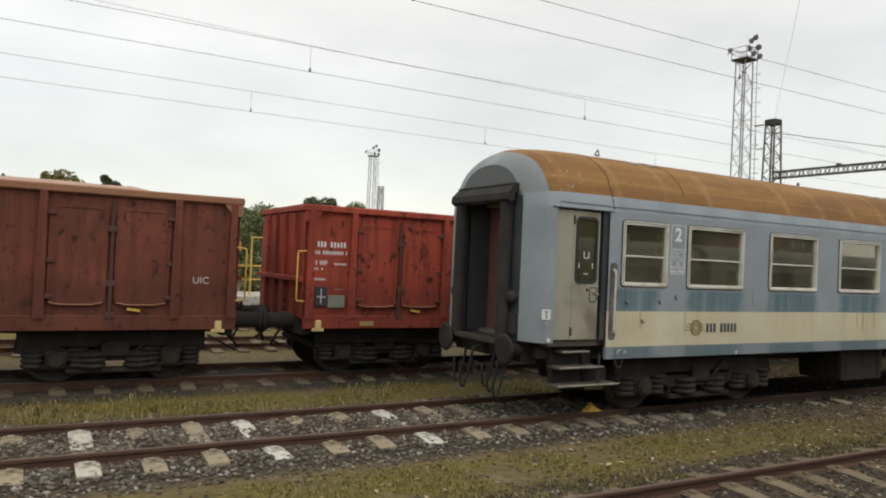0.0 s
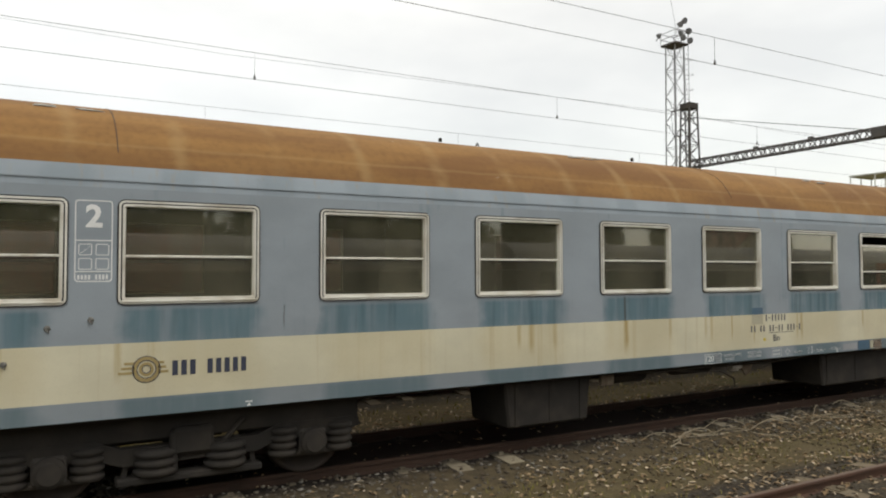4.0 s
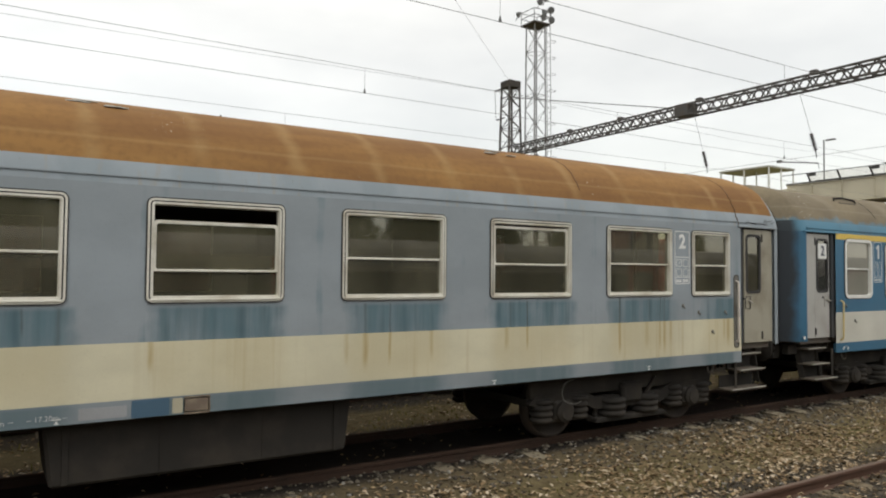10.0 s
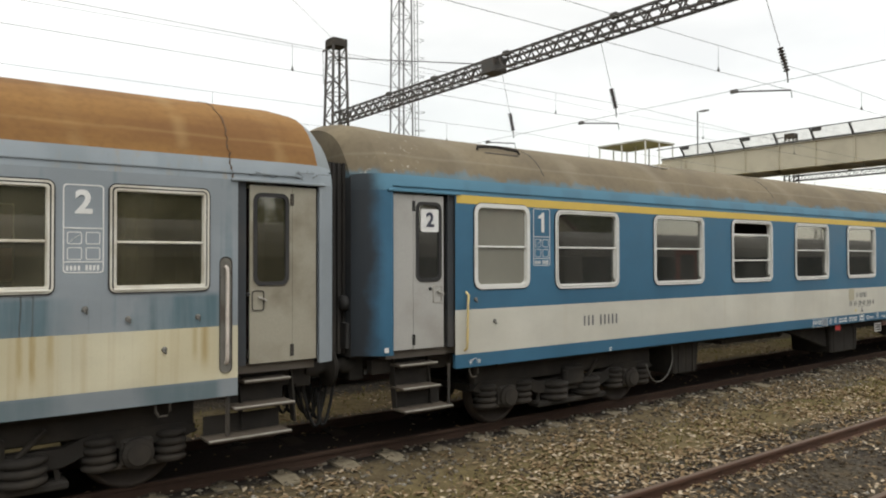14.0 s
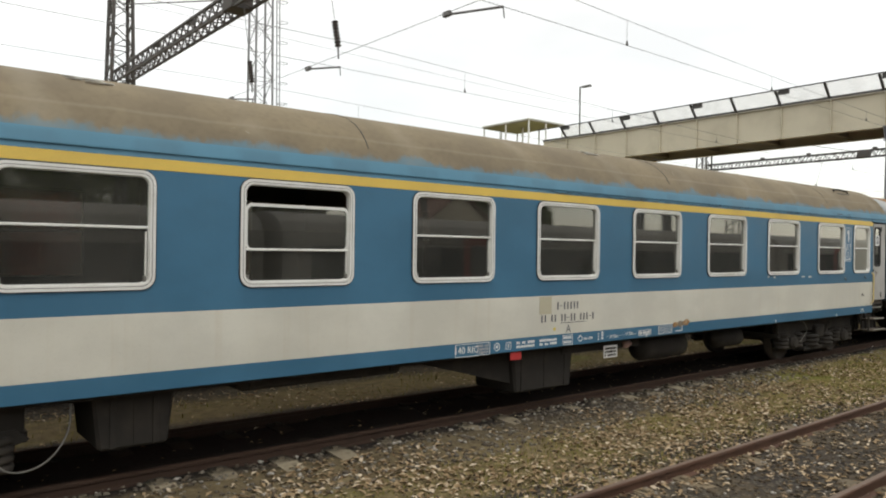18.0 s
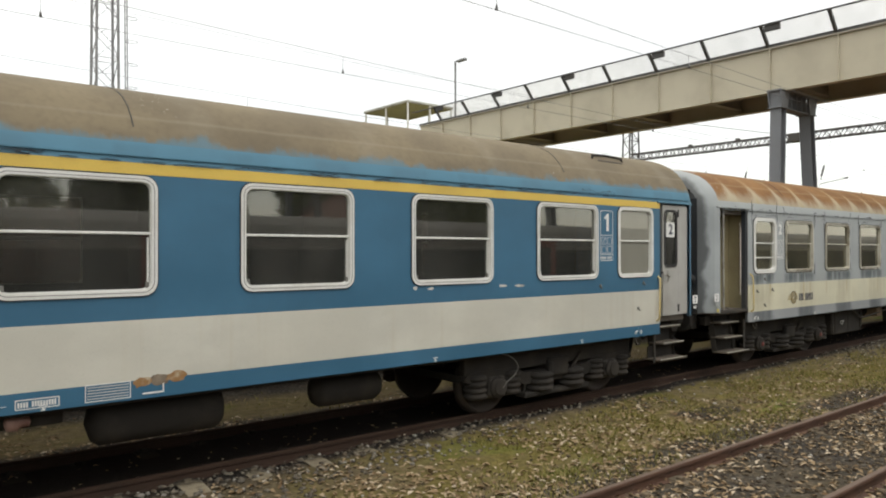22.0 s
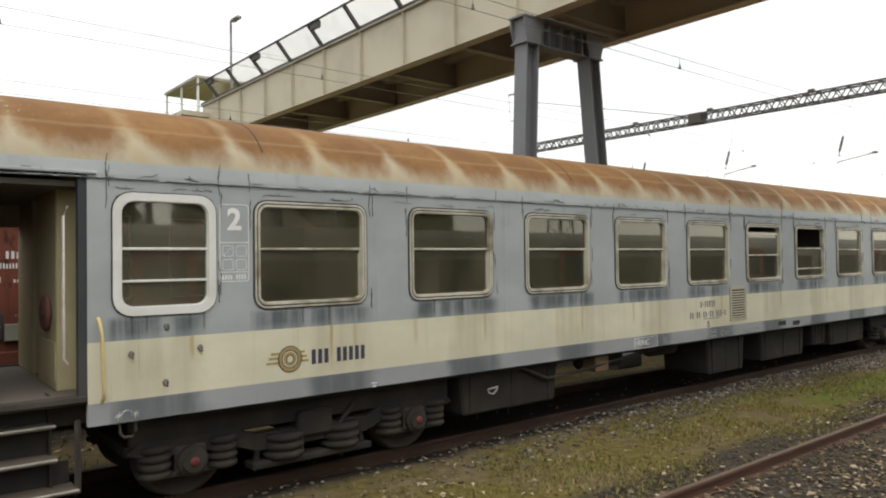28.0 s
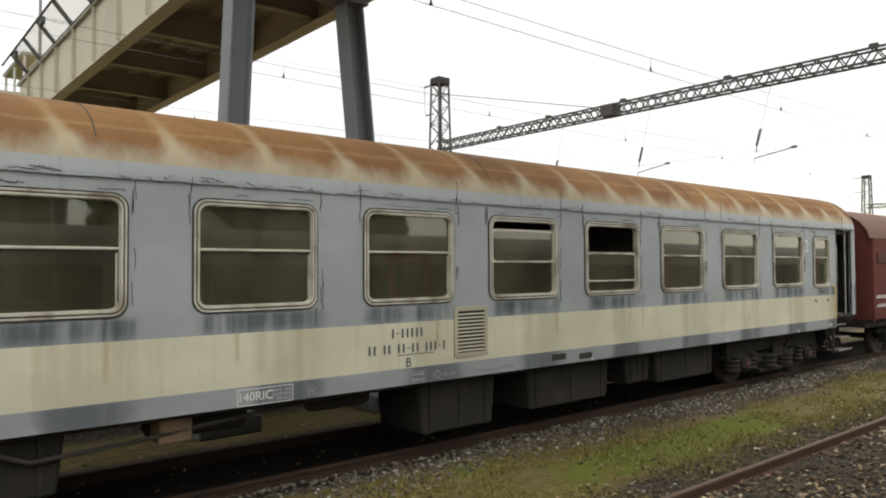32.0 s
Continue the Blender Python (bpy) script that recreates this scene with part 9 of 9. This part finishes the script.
for x in (2.0, VL - 2.0):
    part("wheelset", BOGIE[2.7][1], wheel_steel, van, at=Matrix.Translation((x, 0, 0.635)))
    ax = Mesh()
    for s in (-1, 1):
        ax.box(x - 0.15, x + 0.15, s * 1.0 - 0.1, s * 1.0 + 0.1, 0.5, 0.75, 0.02).box(x - 0.7, x + 0.7, s * 1.0 - 0.05, s * 1.0 + 0.05, 0.78, 0.86).prism([(x - 0.35, 1.0), (x + 0.35, 1.0), (x + 0.2, 0.6), (x - 0.2, 0.6)], 1, s * 0.95 - 0.02, s * 0.95 + 0.02)
    part("axle_guard", ax, under_dark, van)
for yy in (-0.875, 0.875):
    part("buffer", Mesh().lathe([(0.12, 0), (0.12, -0.25), (0.09, -0.25), (0.2, -0.36), (0.2, -0.39)], (0, yy, 1.24), 0, 14), under_dark, van, "round buffer")
vm = Mesh()
bars(vm, 0.25, 1.1, 1.72, 1.80, -VH - 0.05, 9, 0.4, 2)
bars(vm, 0.3, 0.9, 1.5, 1.58, -VH - 0.05, 7, 0.4, 3)
part("lettering_bars", vm, white_paint, van, "white painted marks")

# ---- trees, platform and buildings behind the tracks ----
def leaf_stuff(name, c0, c1):
    n = Nodes(name)
    r = n.island()
    col = n.mix(n.ramp(r, 0.0, 1.0, soft=False), c0, c1)
    return n.finish(col, 0.7, spec=0.25)


bark = plain("grey_brown_bark", (0.10, 0.08, 0.06), 0.9, amount=0.5, big=3)
leaf_green = leaf_stuff("dull_green_leaves", (0.10, 0.12, 0.045), (0.165, 0.185, 0.078))
leaf_dark = leaf_stuff("dark_green_leaves", (0.07, 0.085, 0.045), (0.115, 0.13, 0.07))
leaf_autumn = leaf_stuff("yellowing_leaves", (0.10, 0.10, 0.025), (0.19, 0.15, 0.04))


def leaf_cloud(name, centres, radii, per, size, seed):
    """Many small folded leaves round clump centres."""
    q = np.random.default_rng(seed)
    c, r = np.repeat(centres, per, 0), np.repeat(radii, per, 0)
    n = len(c)
    d = q.normal(size=(n, 3))
    d /= np.linalg.norm(d, axis=1)[:, None]
    p = c + d * (r * q.uniform(0.45, 1.05, n) ** 0.6)[:, None]
    a = q.normal(size=(n, 3))
    a /= np.linalg.norm(a, axis=1)[:, None]
    b = np.cross(a, q.normal(size=(n, 3)))
    b /= np.linalg.norm(b, axis=1)[:, None]
    s = size * q.uniform(0.6, 1.4, n)[:, None]
    v = np.stack([p - a * s, p + b * s * 0.55, p + a * s, p - b * s * 0.55], 1)
    return bulk(name, v.reshape(-1, 3), (np.array([(0, 1, 2, 3)])[None] + 4 * np.arange(n)[:, None, None]).reshape(-1, 4))


def tree(x, y, height, width, mat, seed, slim=False, label="leafy broad-crowned tree beyond the tracks", group="trees beyond the yard"):
    q = random.Random(seed)
    t = thing("tree", (x, y, 0), label, "tree", group)
    m = Mesh().rod((0, 0, -0.2), (q.uniform(-0.2, 0.2), 0, height * 0.55), 0.022 * height, 9, 0.010 * height)
    centres, radii = [], []
    count = 40 if not slim else 26
    for k in range(count):
        f = (k + 0.5) / count
        a = k * 2.4 + q.uniform(-0.4, 0.4)
        z = height * (0.28 + 0.66 * f)
        w = width * 0.5 * (math.sin(math.pi * min(1, 0.18 + 0.80 * f)) ** 0.7) * q.uniform(0.45, 0.9)
        p = (w * math.cos(a), w * math.sin(a), z)
        centres.append(p)
        radii.append(width * q.uniform(0.12, 0.20))
        if k % 2 == 0:
            m.rod((0, 0, z * 0.62), (p[0] * 0.8, p[1] * 0.8, z * 0.97), 0.007 * height, 6, 0.003 * height)
    part("trunk", m, bark, t)
    part("crown", leaf_cloud("crown", np.array(centres), np.array(radii), 180, 0.020 * height, seed), mat, t, "uneven leafy crown")
    return t


tree(0.6, 100, 11.6, 2.6, leaf_dark, 1, True, "slim dark poplar beyond the wagons")
tree(8.4, 100, 11.2, 2.4, leaf_dark, 2, True, "slim dark poplar beyond the wagons")
tree(16.6, 100, 8.3, 3.0, leaf_dark, 3, True, "slim dark poplar beyond the wagons")
tree(19.9, 100, 7.8, 3.2, leaf_dark, 4, True, "slim dark poplar beyond the wagons")
tree(1.2, 60, 7.6, 5.5, leaf_autumn, 41, label="yellowing bushy tree beyond the platform")
tree(4.1, 58, 8.0, 1.7, leaf_dark, 44, True, "tall slim poplar beyond the platform")
tree(2.7, 58, 6.4, 4.5, leaf_green, 45)
tree(6.4, 59, 5.9, 4.5, leaf_green, 46)
tree(9.6, 60, 5.2, 5.0, leaf_dark, 47)
tree(13.2, 60, 5.8, 5.5, leaf_green, 48)
tree(16.8, 61, 6.4, 5.5, leaf_green, 49)
tree(-2.6, 62, 7.0, 5.5, leaf_green, 42)
tree(5.0, 64, 6.2, 5.0, leaf_green, 43)
tree(24.5, 102, 8.6, 7.0, leaf_green, 5)
tree(35.0, 102, 11.0, 5.5, leaf_dark, 6)
tree(38.4, 104, 11.4, 5.0, leaf_dark, 7)
tree(43.0, 104, 10.6, 7.0, leaf_green, 8)
q = random.Random(5)
for k in range(16):
    tree(-40 + 9.2 * k + q.uniform(-2, 2), 108 + q.uniform(-3, 6), q.uniform(6.3, 7.8), q.uniform(7, 10), (leaf_green, leaf_dark, leaf_autumn)[k % 3], 20 + k, group="low tree belt")

platform = solid("platform", Mesh().box(-60, 58, 26.0, 29.2, 0.0, 0.92, 0.03), concrete("pale_platform_concrete", (0.46, 0.44, 0.39), (0.40, 0.38, 0.33)), "long pale concrete loading platform", "platform", kind="structure")
q = np.random.default_rng(3)
hc = np.stack([q.uniform(-12, 30, 260), q.uniform(30.6, 32.2, 260), q.uniform(0.5, 2.2, 260)], -1)
solid("hedge", leaf_cloud("hedge", hc, q.uniform(0.3, 0.5, 260), 150, 0.09, 77), leaf_green, "overgrown green hedge behind the platform", "hedge", kind="stuff")
for x0 in (5.9,):
    r = thing("platform_railing", (x0, 26.4, 0.92), "yellow tubular railing on the platform", "railing")
    for k in range(4):
        part("post", Mesh().rod((k * 0.8, 0, 0), (k * 0.8, 0, 2.2 if k in (1, 2) else 1.1), 0.03, 8), yellow_bar, r)
    part("rail", Mesh().rod((0.75, 0, 2.15), (1.65, 0, 2.15), 0.025, 8), yellow_bar, r)
    for z in (0.6, 1.1):
        part("rail", Mesh().rod((-0.1, 0, z), (2.5, 0, z), 0.025, 8), yellow_bar, r)
sign = thing("loading_sign", (5.8, 27.4, 0.92), "small orange board on thin posts on the platform", "sign")
part("board", Mesh().box(0, 0.75, -0.03, 0.03, 1.64, 1.98, 0.01), plain("orange_board", (0.60, 0.22, 0.05), 0.6), sign)
for x in (0.1, 0.65):
    part("post", Mesh().rod((x, 0.05, 0), (x, 0.05, 1.95), 0.025, 6), steel_grey, sign)


def bus(x, y, bays, paint, stripe, label):
    """A bus with a row of side windows; bays: how many."""
    b = thing("bus", (x, y, 0), label, "bus", "parked buses")
    long = 0.55 + 1.28 * bays
    part("body", Mesh().box(0, long, 0, 2.4, 0.45, 2.95, 0.16), paint, b)
    part("stripe", Mesh().box(0.1, long - 0.1, -0.006, 0.02, 1.35, 1.62), stripe, b)
    part("roof_band", Mesh().box(0.12, long - 0.12, -0.008, 0.02, 2.66, 2.84), bus_orange, b, "orange band along the roof edge")
    for k in range(bays):
        part("window", Mesh().prism(rounded(0.35 + 1.28 * k, 1.5 + 1.28 * k, 1.75, 2.6, 0.06), 1, -0.012, 0.02), end_dark, b, "dark side window")
    for xx in (0.2 * long, 0.8 * long):
        part("wheel", Mesh().lathe([(0.3, 0.25), (0.45, 0.22), (0.46, 0.05), (0.42, 0.0), (0.2, 0.02)], (xx, -0.02, 0.46), 1, 18), black_rubber, b)
    return b


bus_white = plain("white_bus_paint", (0.48, 0.49, 0.48), 0.4, amount=0.2)
bus_orange = plain("orange_bus_band", (0.55, 0.24, 0.05), 0.5, amount=0.2)
bus(-6.0, 38.0, 7, bus_white, patch_blue, "white bus with a blue stripe parked beyond the hedge")
bus(5.1, 38.5, 2, bus_white, patch_blue, "short white bus with blue stripe and orange band")

# ---- the train and trees on the camera's side, seen mirrored in the windows ----
train = thing("passenger_train", (-30, -0.42, 0), "grey passenger train with dark window band and red doors", "railway coach")
train_grey = plain("train_grey_paint", (0.20, 0.19, 0.175), 0.55, amount=0.3)
train_red = plain("train_red_door", (0.20, 0.04, 0.032), 0.5, amount=0.25)
for k in range(6):
    x0 = k * 25.0
    body = Mesh().prism([(-2.7, 0.95), (-0.04, 0.95), (0.0, 1.2), (0.0, 2.75), (-0.04, 2.98), (-0.22, 3.22), (-0.6, 3.42), (-1.35, 3.5), (-2.1, 3.42), (-2.7, 3.0)], 0, x0 + 0.2, x0 + 24.7)
    car = part("car_body", body, train_grey, train)
    part("window_band", Mesh().box(x0 + 1.0, x0 + 23.9, -0.01, 0.006, 1.72, 2.62), end_dark, car, "dark continuous window band")
    for d in (6.0, 17.8):
        dr = part("door", Mesh().box(x0 + d, x0 + d + 1.4, -0.01, 0.012, 1.05, 2.95), train_red, car, "red entrance door")
        part("pane", Mesh().prism(rounded(x0 + d + 0.25, x0 + d + 1.15, 1.8, 2.7, 0.08), 1, 0.008, 0.016), end_dark, dr)
    for d in (4.0, 21.0):
        bogie(train, x0 + d, 2.6, None, -1.35)
    part("underframe", Mesh().box(x0 + 0.4, x0 + 24.4, -2.4, -0.3, 0.75, 0.95), under_dark, car)
q = random.Random(9)
for k in range(24):
    tree(-20 + 6.2 * k + q.uniform(-2, 2), -62 + q.uniform(-8, 8), q.uniform(10.5, 15.5), q.uniform(7, 11), (leaf_dark, leaf_green)[k % 2], 60 + k, label="leafy tree on the near side of the line", group="trees behind the station")
house = thing("house", (86, -48, 0), "pale rendered house with a brown gabled roof", "house")
hw = Mesh().prism([(-5, 0), (5, 0), (5, 5.0), (0, 8.6), (-5, 5.0)], 1, -6, 6)
part("wall", hw, plain("pale_render", (0.5, 0.45, 0.36), 0.8, amount=0.3), house)
for s in (-1, 1):
    part("roof", Mesh().add([(s * 5.5, -6.4, 4.75), (0, -6.4, 8.75), (0, 6.4, 8.75), (s * 5.5, 6.4, 4.75), (s * 5.5, -6.4, 4.95), (0, -6.4, 8.95), (0, 6.4, 8.95), (s * 5.5, 6.4, 4.95)], [(0, 1, 2, 3), (4, 7, 6, 5), (0, 4, 5, 1), (1, 5, 6, 2), (2, 6, 7, 3), (3, 7, 4, 0)]), plain("brown_roof_tiles", (0.16, 0.08, 0.06), 0.8), house)
for x in (-2.5, 2.5):
    part("window", Mesh().box(x - 0.6, x + 0.6, 5.98, 6.05, 1.6, 3.0), end_dark, house, "dark window")
